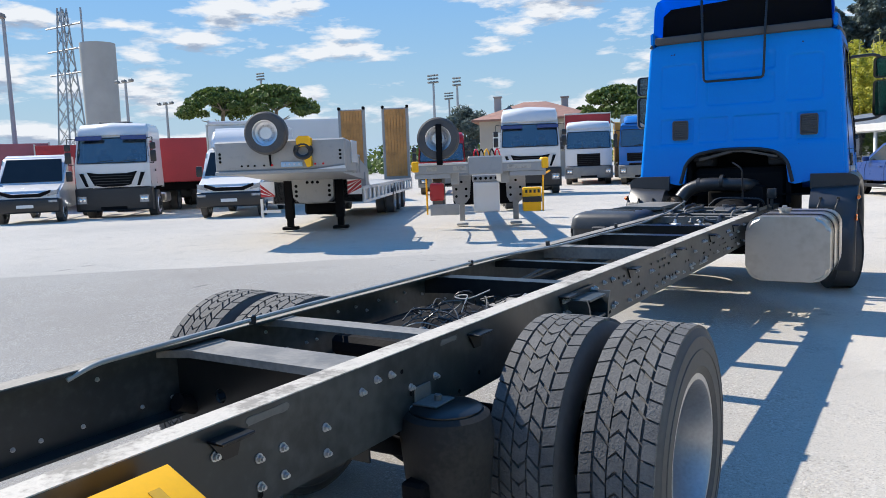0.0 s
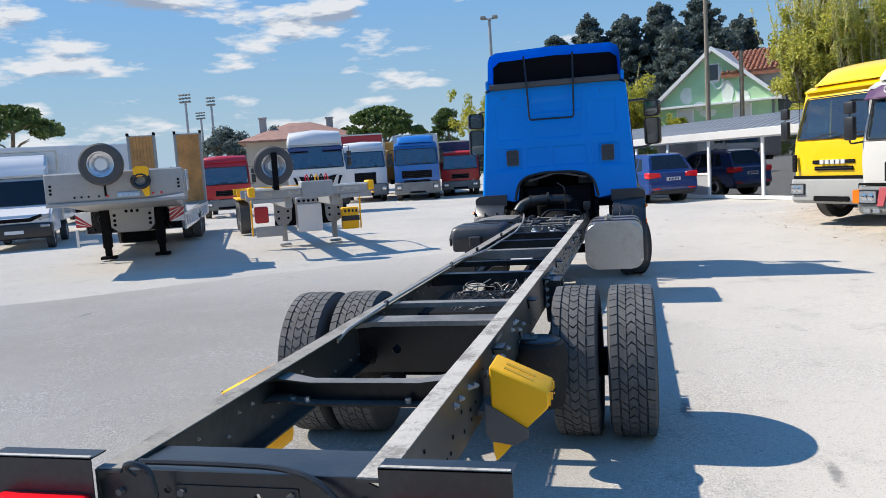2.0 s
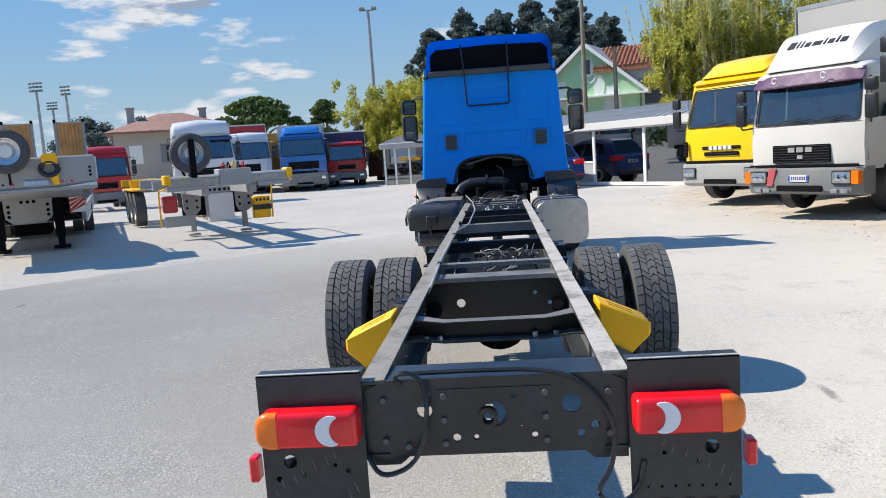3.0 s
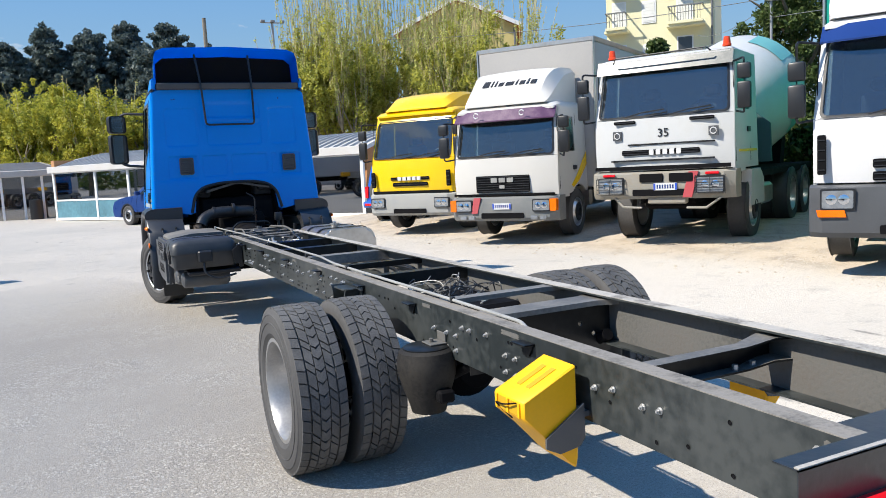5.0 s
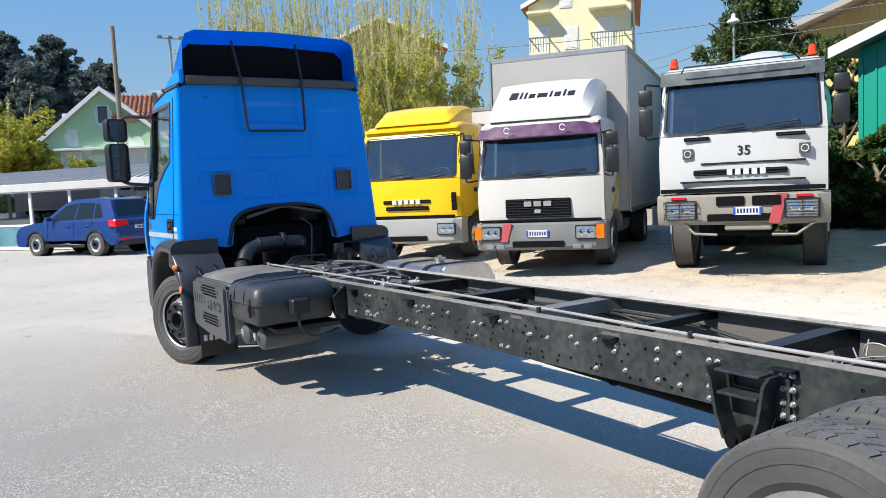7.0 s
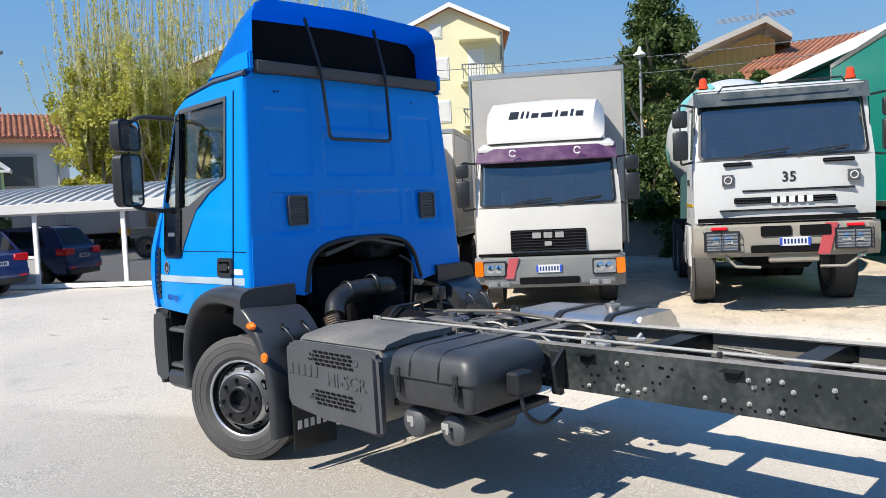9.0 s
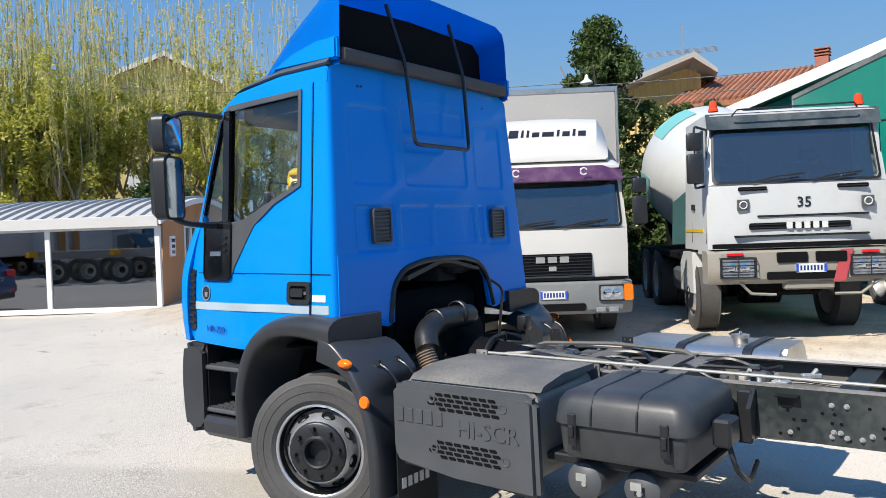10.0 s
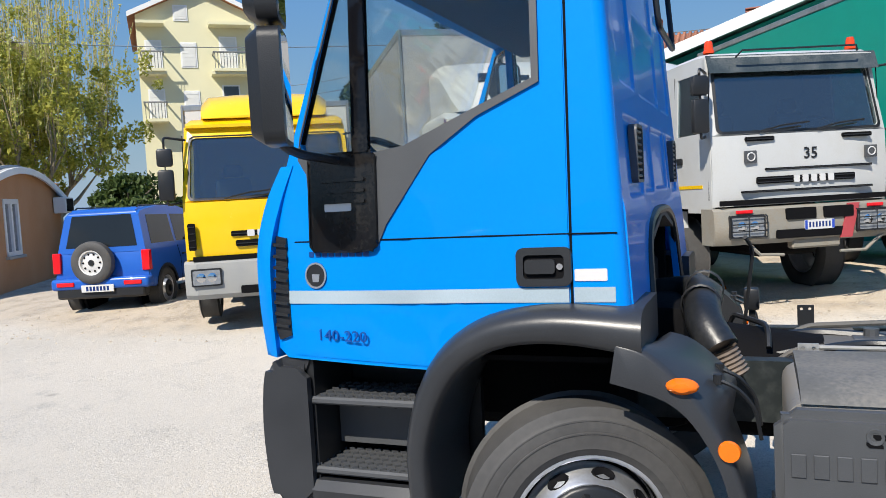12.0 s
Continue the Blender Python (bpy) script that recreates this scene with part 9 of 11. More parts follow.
PALEWALL = mat("pale_grey_render", (0.55, 0.57, 0.56), 0.85, var=0.1, scale=0.6, bump=0.15)
CONC = mat("concrete", (0.35, 0.34, 0.32), 0.85, var=0.12, scale=0.6, bump=0.2)
POLE = mat("galvanised_pole", (0.32, 0.33, 0.34), 0.5, metal=0.4)
WOODP = mat("old_wood", (0.22, 0.19, 0.15), 0.85, var=0.25, fine=30, bump=0.2)
APRON = mat("grey_apron", (0.40, 0.41, 0.42), 0.6, var=0.1)
TEALBOARD = mat("teal_boards", (0.10, 0.24, 0.30), 0.6, var=0.35, scale=1.2, fine=9)
SHOPGLASS = glass("showroom_glass", (0.5, 0.5, 0.48), 0.5, 0.25)


def showroom():
    """Low glazed office with a barrel roof; its glass front looks along its own -y, right end at x 0."""
    T = thing("showroom", (6.44, 22.15, 0.02), "low glazed showroom with a curved corrugated roof and orange end wall", "building", kind="structure", turn=-56)
    P = lambda n, bm, m, lb="", sm=35: part(n, bm, m, T, lb, sm)
    E, L, D = 2.0, -16.0, 6.0
    # white frame: sill, posts, head
    bm = bmnew()
    b6(bm, L, 0.0, -0.03, 0.05, 0.0, 0.12, 0.005)
    P("sill", bm, PVC)
    bm = bmnew()
    b6(bm, L, 0.06, -0.03, 0.05, E - 0.06, E, 0.005)
    P("head_rail", bm, PVC)
    posts = [0.0, -2.62, -5.15, -7.4, -9.4, -11.2, -13.2, -15.9]
    for x in posts:
        bm = bmnew()
        b6(bm, x - 0.06, x + 0.06, -0.04, 0.06, 0.0, E, 0.006)
        P("post", bm, PVC, "white frame post")
    for a, b in zip(posts, posts[1:]):
        low = 0.0 if a > -5 else 0.85
        bm = bmnew()
        b6(bm, b + 0.06, a - 0.06, 0.0, 0.012, max(low, 0.12), E - 0.06)
        P("pane", bm, SHOPGLASS, "large reflecting shop pane", 0).visible_shadow = False
        if low:
            bm = bmnew()
            b6(bm, b + 0.06, a - 0.06, -0.02, 0.03, 0.12, low - 0.04, 0.004)
            P("apron_panel", bm, TEALBOARD if a < -7 else APRON, "teal painted boards under the window" if a < -7 else "grey panel under the window")
            bm = bmnew()
            b6(bm, b + 0.06, a - 0.06, -0.035, 0.05, low - 0.05, low + 0.02, 0.004)
            P("transom", bm, PVC)
    # fascia and barrel roof
    bm = bmnew()
    b6(bm, L, 0.10, -0.22, -0.16, E - 0.02, E + 0.24, 0.01)
    P("fascia", bm, mat("weathered_fascia", (0.58, 0.57, 0.55), 0.6, var=0.12, scale=1.5, dirt=0.3), "weathered white fascia")
    prof = [(-0.20 + (D + 0.2) * k / 14, E + 0.16 + 0.78 * math.sin(math.pi * (0.08 + 0.84 * k / 14)) - 0.19) for k in range(15)]
    bm = bmnew()
    prism(bm, prof + [(y, z - 0.05) for y, z in reversed(prof)], YZ, L, 0.12)
    P("roof", bm, CORR, "grey curved roof", 30)
    rib = bmnew()
    tube(rib, [(0, y, z + 0.012) for y, z in prof], 0.055, 6)
    rib_me = mesh_of("roof_rib", rib, CORR, 40)
    for k in range(46):
        part("roof_rib", rib_me, CORR, T, at=pose(-0.05 - k * 0.34, 0, 0))
    bm = bmnew()
    prism(bm, prof + [(y, z - 0.14) for y, z in reversed(prof)], YZ, 0.12, 0.17)
    P("verge", bm, PVC)
    # end wall
    bm = bmnew()
    outer = [(0.06, 0.0), (D, 0.0)] + [(y, z - 0.06) for y, z in reversed(prof) if 0.06 < y < D]
    win = [(1.55, 0.88), (2.45, 0.88), (2.45, 2.02), (1.55, 2.02)]
    panel(bm, outer, [win], YZ, 0.04, -0.2)
    P("end_wall", bm, ORANGEW, "orange rendered end wall")
    bm = bmnew()
    for y0, y1, z0, z1 in ((1.52, 1.62, 0.85, 2.05), (2.38, 2.48, 0.85, 2.05), (1.95, 2.05, 0.88, 2.02), (1.52, 2.48, 1.95, 2.05), (1.52, 2.48, 0.85, 0.95)):
        b6(bm, 0.0, 0.06, y0, y1, z0, z1, 0.004)
    w = P("window_frame", bm, PVC, "white window frame")
    bm = bmnew()
    b6(bm, -0.03, 0.12, 1.45, 2.55, 0.80, 0.86, 0.005)
    part("window_sill", bm, CONC, w)
    bm = bmnew()
    b6(bm, 0.0, 0.01, 1.6, 2.4, 0.93, 1.97)
    part("pane", bm, SHOPGLASS, w, "", 0).visible_shadow = False
    bm = bmnew()
    b6(bm, 0.04, 0.09, 0.55, 0.85, 1.25, 1.75, 0.01)
    P("notice_box", bm, PVC)
    for z in (1.32, 1.46, 1.60):
        bm = bmnew()
        b6(bm, 0.088, 0.096, 0.60, 0.80, z, z + 0.08)
        P("notice_mark", bm, NAVY)
    # back wall, floor, inner wall and a bench
    bm = bmnew()
    b6(bm, L, 0.0, D - 0.2, D, 0.0, 2.5)
    b6(bm, L, L + 0.2, 0.0, D, 0.0, 2.5)
    P("back_wall", bm, ORANGEW)
    bm = bmnew()
    b6(bm, L + 0.2, 0.0, 0.05, D - 0.2, 0.0, 0.06)
    P("inner_floor", bm, CONC)
    bm = bmnew()
    b6(bm, -3.2, -3.0, 1.5, D - 0.2, 0.06, 2.2)
    P("inner_wall", bm, mat("brown_partition", (0.22, 0.12, 0.07), 0.6))
    # small box by the door
    bm = bmnew()
    b6(bm, 0.06, 0.36, 5.1, 5.85, 1.72, 2.12, 0.02)
    P("air_unit", bm, PVC, "white air-conditioning unit on brackets")
    bm = bmnew()
    b6(bm, 0.358, 0.366, 5.16, 5.79, 1.76, 2.08)
    P("air_grille", bm, DARK)


showroom()


def kerb_tiles():
    bm = bmnew()
    b6(bm, 0.10, 3.0, -0.3, 4.6, -0.02, 0.05, 0.01)
    T = thing("paved_strip", (6.44, 22.15, 0.02), "strip of red paving beside the end wall", "paving", kind="structure", turn=-56)
    part("slab", bm, mat("red_paving", (0.33, 0.14, 0.10), 0.85, var=0.2), T)


kerb_tiles()


def booth():
    T = thing("glass_booth", (-4.3, 39.5, 0.0), "small glazed booth with a flat grey roof", "building", kind="structure", turn=-8)
    bm = bmnew()
    b6(bm, -2.0, 2.2, -0.2, 3.0, 1.95, 2.25, 0.03)
    prism(bm, [(-2.0, 2.25), (2.2, 2.25), (1.2, 2.6), (-1.0, 2.6)], XZ, -0.1, 3.0)
    part("roof", bm, CORR, T)
    for x in (-1.8, -1.2, -0.4, 0.5, 1.3, 2.0):
        bm = bmnew()
        b6(bm, x - 0.05, x + 0.05, 0.0, 0.1, 0.0, 1.97)
        part("post", bm, PVC, T)
    bm = bmnew()
    b6(bm, -1.8, 2.0, 0.04, 0.06, 0.0, 1.95)
    part("pane", bm, SHOPGLASS, T, "", 0)
    bm = bmnew()
    b6(bm, -1.8, 2.0, 2.8, 2.9, 0.0, 1.95)
    part("back_wall", bm, ORANGEW, T)
    bm = bmnew()
    cy(bm, (1.05, -0.5, 0), (1.05, -0.5, 0.9), 0.28, None, 14)
    part("bin", bm, BLACK, T)


booth()


def gable_house(name, at, turn, w, depth, eave, apex, wall, roof, label, windows=(), balconies=(), chimneys=(), tiles=False, over=0.4):
    """A house whose gable looks along its own -y, centred on x 0."""
    T = thing(name, at, label, "house", kind="structure", turn=turn)
    bm = bmnew()
    panel(bm, [(-w, 0), (w, 0), (w, eave), (0, apex), (-w, eave)], [], XZ, 0.0, 0.3)
    b6(bm, w - 0.3, w, 0.3, depth, 0, eave)
    b6(bm, -w, -w + 0.3, 0.3, depth, 0, eave)
    b6(bm, -w, w, depth - 0.3, depth, 0, eave)
    part("wall", bm, wall, T, "rendered wall")
    sl = (apex - eave) / w
    for s in (-1, 1):
        bm = bmnew()
        prism(bm, [(0, apex + 0.02), (s * (w + over), eave - sl * over + 0.02), (s * (w + over), eave - sl * over + 0.22), (0, apex + 0.22)], XZ, -over, depth + over)
        r = part("roof", bm, roof, T, "pitched roof")
        if tiles:
            n = 0
            tl = bmnew()
            lathe(tl, [(0.09, 0.0), (0.075, 0.42)], Matrix.Identity(4), 8)
            me = mesh_of("tile", tl, TILE, 40)
            ang = math.atan2(apex - eave, w)
            for i in range(int((w + over) / math.cos(ang) / 0.40)):
                for j in range(int((depth + 2 * over) / 0.30)):
                    if n > 290:
                        break
                    u = 0.40 * i + 0.3
                    part("tile", me, TILE, r, at=pose(s * u * math.cos(ang), -over + 0.15 + j * 0.30, apex + 0.24 - u * math.sin(ang), 0, s * (90 + math.degrees(ang)), 0))
                    n += 1
    bm = bmnew()
    for s in (-1, 1):
        prism(bm, [(0, apex + 0.0), (s * (w + over), eave - sl * over), (s * (w + over), eave - sl * over + 0.26), (0, apex + 0.26)], XZ, -over - 0.04, -over)
    part("verge_board", bm, PVC, T)
    for x, z, ww, hh, shut in windows:
        bm = bmnew()
        b6(bm, x - ww / 2 - 0.08, x + ww / 2 + 0.08, -0.05, 0.01, z - 0.08, z + hh + 0.08, 0.01)
        f = part("window", bm, PVC, T, "window with pale frame")
        bm = bmnew()
        b6(bm, x - ww / 2, x + ww / 2, -0.07, -0.045, z, z + hh)
        part("shutter" if shut else "pane", bm, SHUT if shut else mat("house_pane", (0.05, 0.055, 0.06), 0.15, spec=0.7), f)
        if shut:
            for k in range(6):
                bm = bmnew()
                b6(bm, x - ww / 2 + 0.02, x + ww / 2 - 0.02, -0.078, -0.07, z + (k + 0.5) * hh / 6 - 0.02, z + (k + 0.5) * hh / 6 + 0.02)
                part("shutter_slat", bm, SHUT, f)
    for x, z, ww in balconies:
        bm = bmnew()
        b6(bm, x - ww / 2, x + ww / 2, -1.0, 0.0, z - 0.16, z, 0.01)
        b = part("balcony", bm, wall, T, "small balcony")
        for k in range(int(ww / 0.16)):
            bm = bmnew()
            tube(bm, [(x - ww / 2 + 0.08 + k * 0.16, -0.96, z), (x - ww / 2 + 0.08 + k * 0.16, -0.96, z + 0.85)], 0.018, 4)
            part("baluster", bm, BUMPG, b)
        bm = bmnew()
        b6(bm, x - ww / 2, x + ww / 2, -1.0, -0.93, z + 0.82, z + 0.9, 0.01)
        b6(bm, x - ww / 2, x - ww / 2 + 0.06, -1.0, 0, z + 0.82, z + 0.9)
        b6(bm, x + ww / 2 - 0.06, x + ww / 2, -1.0, 0, z + 0.82, z + 0.9)
        part("handrail", bm, BUMPG, b)
        bm = bmnew()
        b6(bm, x - ww / 2 - 0.1, x + ww / 2 + 0.1, -0.9, 0.0, z + 2.35, z + 2.5)
        part("canopy", bm, wall, b)
    for x, y, h in chimneys:
        bm = bmnew()
        b6(bm, x - 0.25, x + 0.25, y - 0.25, y + 0.25, eave, apex + h, 0.02)
        b6(bm, x - 0.33, x + 0.33, y - 0.33, y + 0.33, apex + h, apex + h + 0.15, 0.02)
        part("chimney", bm, mat("brick_chimney", (0.33, 0.13, 0.09), 0.85, var=0.25), T)
    bm = bmnew()
    tube(bm, [(w - 0.15, -0.08, 0), (w - 0.15, -0.08, eave - 0.1)], 0.06, 6)
    part("downpipe", bm, BUMPG, T)
    return T


gable_house("apartment_house", (31.5, 36.7, 0), -48, 3.2, 9.0, 12.2, 13.7, CREAM, TILE, "pale yellow apartment house with balconies and shutters",
            windows=((-0.6, 9.5, 0.7, 1.2, True), (1.5, 9.35, 0.8, 1.7, True), (-0.6, 6.9, 0.7, 1.2, True), (1.5, 6.7, 0.8, 1.7, False), (-0.9, 12.0, 0.6, 0.7, True), (-2.4, 6.8, 0.7, 1.4, True), (-2.4, 9.4, 0.7, 1.4, True), (-0.6, 4.2, 0.7, 1.2, True), (1.5, 4.0, 0.8, 1.7, True)),
            balconies=((1.6, 9.25, 2.0), (1.6, 6.6, 2.0), (-2.5, 9.25, 1.2), (-2.5, 6.6, 1.2), (1.6, 3.9, 2.0)), chimneys=((1.5, 5.0, -0.2), (2.0, 6.5, -0.4)))
gable_house("long_house", (20.6, 42.4, 0), -30, 3.6, 14.0, 9.7, 11.4, OCHRE, TILE, "long ochre house with brick chimneys", windows=((-1.6, 7.0, 0.8, 1.3, False), (1.4, 7.0, 0.8, 1.3, False), (1.4, 4.2, 0.8, 1.3, False), (-1.6, 4.2, 0.8, 1.3, True)), chimneys=((2.4, 5.0, 0.0), (2.5, 6.2, 0.0), (2.6, 7.4, -0.2), (2.4, 9.0, 0.0)))
gable_house("mint_house", (5.9, 47.8, 0), -24, 3.5, 9.0, 4.6, 7.5, MINT, CORR, "mint green gabled house behind the showroom", windows=((0.0, 5.8, 0.5, 0.9, False), (-1.8, 3.0, 0.9, 1.2, True), (1.6, 3.0, 0.9, 1.2, True)))
gable_house("tiled_house", (13.0, 48.7, 0), 72, 3.0, 5.6, 6.0, 7.4, PALEWALL, TILE, "pale grey house with clay tile roof", chimneys=((0.6, 3.2, 0.5),))


def tiled_house_details():
    """Rows of round clay tiles and a shuttered window on the long side of the pale house."""
    H = bpy.data.objects["tiled_house"]
    bm = bmnew()
    rnd = random.Random(77)
    for k in range(25):
        y = -0.3 + k * 0.26
        for j in range(9):
            a, b = j / 9, (j + 1.06) / 9
            p, q = Vector((-0.02, y, 7.58)).lerp(Vector((-3.38, y, 6.02)), a), Vector((-0.02, y, 7.58)).lerp(Vector((-3.38, y, 6.02)), b)
            off = Vector((0, rnd.uniform(-0.015, 0.015), 0.05 + rnd.uniform(0, 0.02)))
            cy(bm, p + off, q + off + Vector((0, 0, 0.02)), 0.075, 0.095, 7)
    ob = part("roof_tiles", bm, TILE, H, "rows of round clay tiles", 40)
    tagged(ob, kind="stuff")
    bm = bmnew()
    b6(bm, -3.05, -2.99, 1.45, 3.35, 3.55, 5.30, 0.01)
    w = part("window", bm, CONC, H, "window with grey surround")
    bm = bmnew()
    b6(bm, -3.08, -3.04, 1.62, 3.18, 3.70, 5.15)
    part("pane", bm, mat("dark_house_pane", (0.05, 0.055, 0.06), 0.2, spec=0.5), w)
    for y in (0.5, 4.9):
        bm = bmnew()
        tube(bm, arc_pts([(-3.3, y, 6.0), (-3.1, y, 5.6), (-3.06, y, 5.3), (-3.06, y, 0.2)], 0.08, 3), 0.05, 6)
        part("downpipe", bm, CONC, H)


tiled_house_details()


def mint_ornaments():
    """Pale painted ovals and an oval window on the mint gable."""
    H = bpy.data.objects["mint_house"]
    pale = mat("pale_mural", (0.72, 0.78, 0.70), 0.8, var=0.12, scale=2)
    for x, z, rx, rz in ((-1.7, 5.05, 0.36, 0.55), (-0.95, 4.35, 0.28, 0.32), (0.0, 6.15, 0.45, 0.60), (0.75, 5.0, 0.35, 0.8), (1.6, 4.6, 0.4, 0.5), (-0.4, 3.9, 0.5, 0.25)):
        bm = bmnew()
        prism(bm, [(x + rx * math.cos(q) * (1 + 0.12 * math.sin(3 * q + x)), z + rz * math.sin(q) * (1 + 0.10 * math.cos(2 * q))) for q in np.linspace(0, math.tau, 22, endpoint=False)], XZ, -0.02, 0.005)
        part("painted_oval", bm, pale, H)
    bm = bmnew()
    panel(bm, [(0.22 + 0.34 * math.cos(q), 5.75 + 0.5 * math.sin(q)) for q in np.linspace(0, math.tau, 20, endpoint=False)], [[(0.22 + 0.24 * math.cos(q), 5.75 + 0.4 * math.sin(q)) for q in np.linspace(0, math.tau, 20, endpoint=False)]], XZ, -0.06, 0.0)
    part("oval_frame", bm, pale, H)
    bm = bmnew()
    b6(bm, -3.9, 3.9, -0.5, 0.0, 4.34, 4.46, 0.01)
    part("eave_ledge", bm, PVC, H, "thin white ledge under the gable")
    bm = bmnew()
    b6(bm, -2.45, -2.2, 1.2, 1.5, 5.2, 6.5, 0.01)
    part("chimney", bm, PVC, H)


mint_ornaments()


def hip_house():
    H = thing("red_roof_house", (-26.2, 60.0, 0), "cream house with a low red tile hip roof", "house", kind="structure", turn=24)
    bm = bmnew()
    b6(bm, -4.6, 4.6, 0, 8.5, 0, 4.9)
    part("wall", bm, mat("grey_render", (0.36, 0.33, 0.28), 0.9, var=0.1, scale=0.5), H)
    bm = bmnew()
    loft(bm, [[(-5.2, -0.6, 4.75), (5.2, -0.6, 4.75), (5.2, 9.1, 4.75), (-5.2, 9.1, 4.75)], [(-5.2, -0.6, 4.9), (5.2, -0.6, 4.9), (5.2, 9.1, 4.9), (-5.2, 9.1, 4.9)], [(-1.0, 4.0, 6.5), (1.0, 4.0, 6.5), (1.0, 4.6, 6.5), (-1.0, 4.6, 6.5)]])
    part("roof", bm, mat("old_roof_tile", (0.24, 0.13, 0.10), 0.9, var=0.3, scale=2.0, fine=20, bump=0.3), H, "red-brown clay tile hip roof")
    for x in (-3.0, -0.6, 2.6):
        bm = bmnew()
        b6(bm, x - 0.5, x + 0.5, -0.06, 0.05, 2.3, 3.8, 0.02)
        part("window", bm, SHUT if x < -1 else BUMPG, H)
    for x, y, h in ((-3.2, 3.0, 6.9), (2.6, 3.4, 6.7)):
        bm = bmnew()
        b6(bm, x - 0.3, x + 0.3, y - 0.3, y + 0.3, 5.0, h, 0.02)
        b6(bm, x - 0.38, x + 0.38, y - 0.38, y + 0.38, h, h + 0.12, 0.02)
        part("chimney", bm, CONC, H)


hip_house()


def chalet():
    T = thing("timber_house", (31.3, 19.3, 0), "house with slatted timber gable and red tile roof", "house", kind="structure", turn=-68)
    T.matrix_world = pose(31.3, 19.3, 0, 0, 0, -68) @ Matrix.Diagonal((1.3, 1.3, 1.3, 1))
    bm = bmnew()
    panel(bm, [(-3.2, 0), (1.4, 0), (1.4, 6.5), (0.9, 6.75), (-3.2, 5.4)], [], XZ, 0.0, 0.25)
    part("wall", bm, OCHRE, T)
    for k in range(19):
        bm = bmnew()
        x = -3.1 + k * 0.24
        top = 5.45 + (x + 3.2) * 0.32
        b6(bm, x - 0.03, x + 0.03, -0.10, 0.0, 4.4, min(6.65, top))
        part("timber_slat", bm, mat("timber_slat_wood", (0.55, 0.40, 0.18), 0.8) if k == 0 else bpy.data.materials["timber_slat_wood"], T)
    bm = bmnew()
    prism(bm, [(-3.9, 5.22), (1.1, 6.95), (1.9, 6.35), (1.9, 6.5), (1.15, 7.15), (-3.9, 5.45)], XZ, -0.9, 8.0)
    part("roof", bm, CONC, T)
    bm = bmnew()
    tube(bm, [(0.9, 1.0, 6.9), (0.9, 1.0, 8.6)], 0.03, 5)
    for k in range(5):
        tube(bm, [(-0.5, 1.0 + 0.1 * k, 7.45 + 0.06 * k), (2.1, 1.0 + 0.1 * k, 7.5 + 0.06 * k)], 0.012, 4)
    part("aerial", bm, POLE, T)
    R = thing("tile_roofed_house", (30.0, 11.5, 0), "low house with wide red clay tile roof", "house", kind="structure", turn=-88)
    bm = bmnew()
    b6(bm, -6.3, 12, 0, 8, 0, 6.8)
    part("wall", bm, OCHRE, R)
    bm = bmnew()
    prism(bm, [(-0.6, 6.5), (4.4, 8.25), (9.2, 6.5), (9.2, 6.7), (4.4, 8.5), (-0.6, 6.7)], YZ, -6.8, 12.5)
    rf = part("roof", bm, TILE, R, "clay tile roof")
    t = bmnew()
    tube(t, [(0, -0.6, 6.75), (0, 4.4, 8.53)], 0.085, 6)
    me = mesh_of("tile_row", t, TILE, 40)
    for k in range(77):
        part("tile_row", me, TILE, rf, at=pose(-6.7 + k * 0.25, 0, 0))
    for x, y, h in ((-1.2, 4.1, 8.8), (3.0, 4.6, 8.9)):
        bm = bmnew()
        b6(bm, x - 0.28, x + 0.28, y - 0.28, y + 0.28, 6.5, h, 0.02)
        for k in range(3):
            b6(bm, x - 0.32, x + 0.32, y - 0.32, y + 0.32, h + 0.05 + k * 0.14, h + 0.11 + k * 0.14, 0.01)
        part("chimney", bm, bpy.data.materials["brick_chimney"], R)


chalet()


def green_shed():
    """Green sheet-metal hall whose gable looks along -x."""
    T = thing("green_hall", (15.0, 4.0, 0.1), "green sheet-metal hall with a white verge", "building", kind="structure", turn=-90)
    bm = bmnew()
    panel(bm, [(-7.2, 0), (7.2, 0), (7.2, 4.05), (0, 6.3), (-7.2, 4.05)], [], XZ, 0.0, 0.25)
    b6(bm, -7.2, -6.95, 0.25, 16, 0, 4.05)
    b6(bm, 6.95, 7.2, 0.25, 16, 0, 4.05)
    part("wall", bm, GREENW, T, "green wall")
    for k in range(47):
        bm = bmnew()
        x = -7.1 + k * 0.307
        b6(bm, x - 0.02, x + 0.02, -0.03, 0.0, 0.0, 4.0 + (7.2 - abs(x)) * 0.31)
        part("sheet_rib", bm, GREENW, T)
    for s in (-1, 1):
        bm = bmnew()
        prism(bm, [(0, 6.36), (s * 7.6, 3.98), (s * 7.6, 4.16), (0, 6.55)], XZ, -0.5, 16.2)
        part("roof", bm, CORR, T)
        bm = bmnew()
        prism(bm, [(0, 6.30), (s * 7.6, 3.92), (s * 7.6, 4.16), (0, 6.57)], XZ, -0.56, -0.5)
        part("verge_board", bm, PVC, T)
    bm = bmnew()
    b6(bm, -4.3, -3.4, -0.05, 0.0, 2.2, 3.1)
    part("window", bm, DARK, T)


green_shed()


# ---- trees ----
BARK = mat("bark", (0.17, 0.14, 0.10), 0.9, var=0.35, scale=4, fine=25, bump=0.4)
PALEBARK = mat("pale_bark", (0.30, 0.25, 0.17), 0.85, var=0.4, scale=6, fine=60, bump=0.4)
TWIG = mat("willow_twig", (0.46, 0.40, 0.20), 0.8, var=0.3, scale=4)


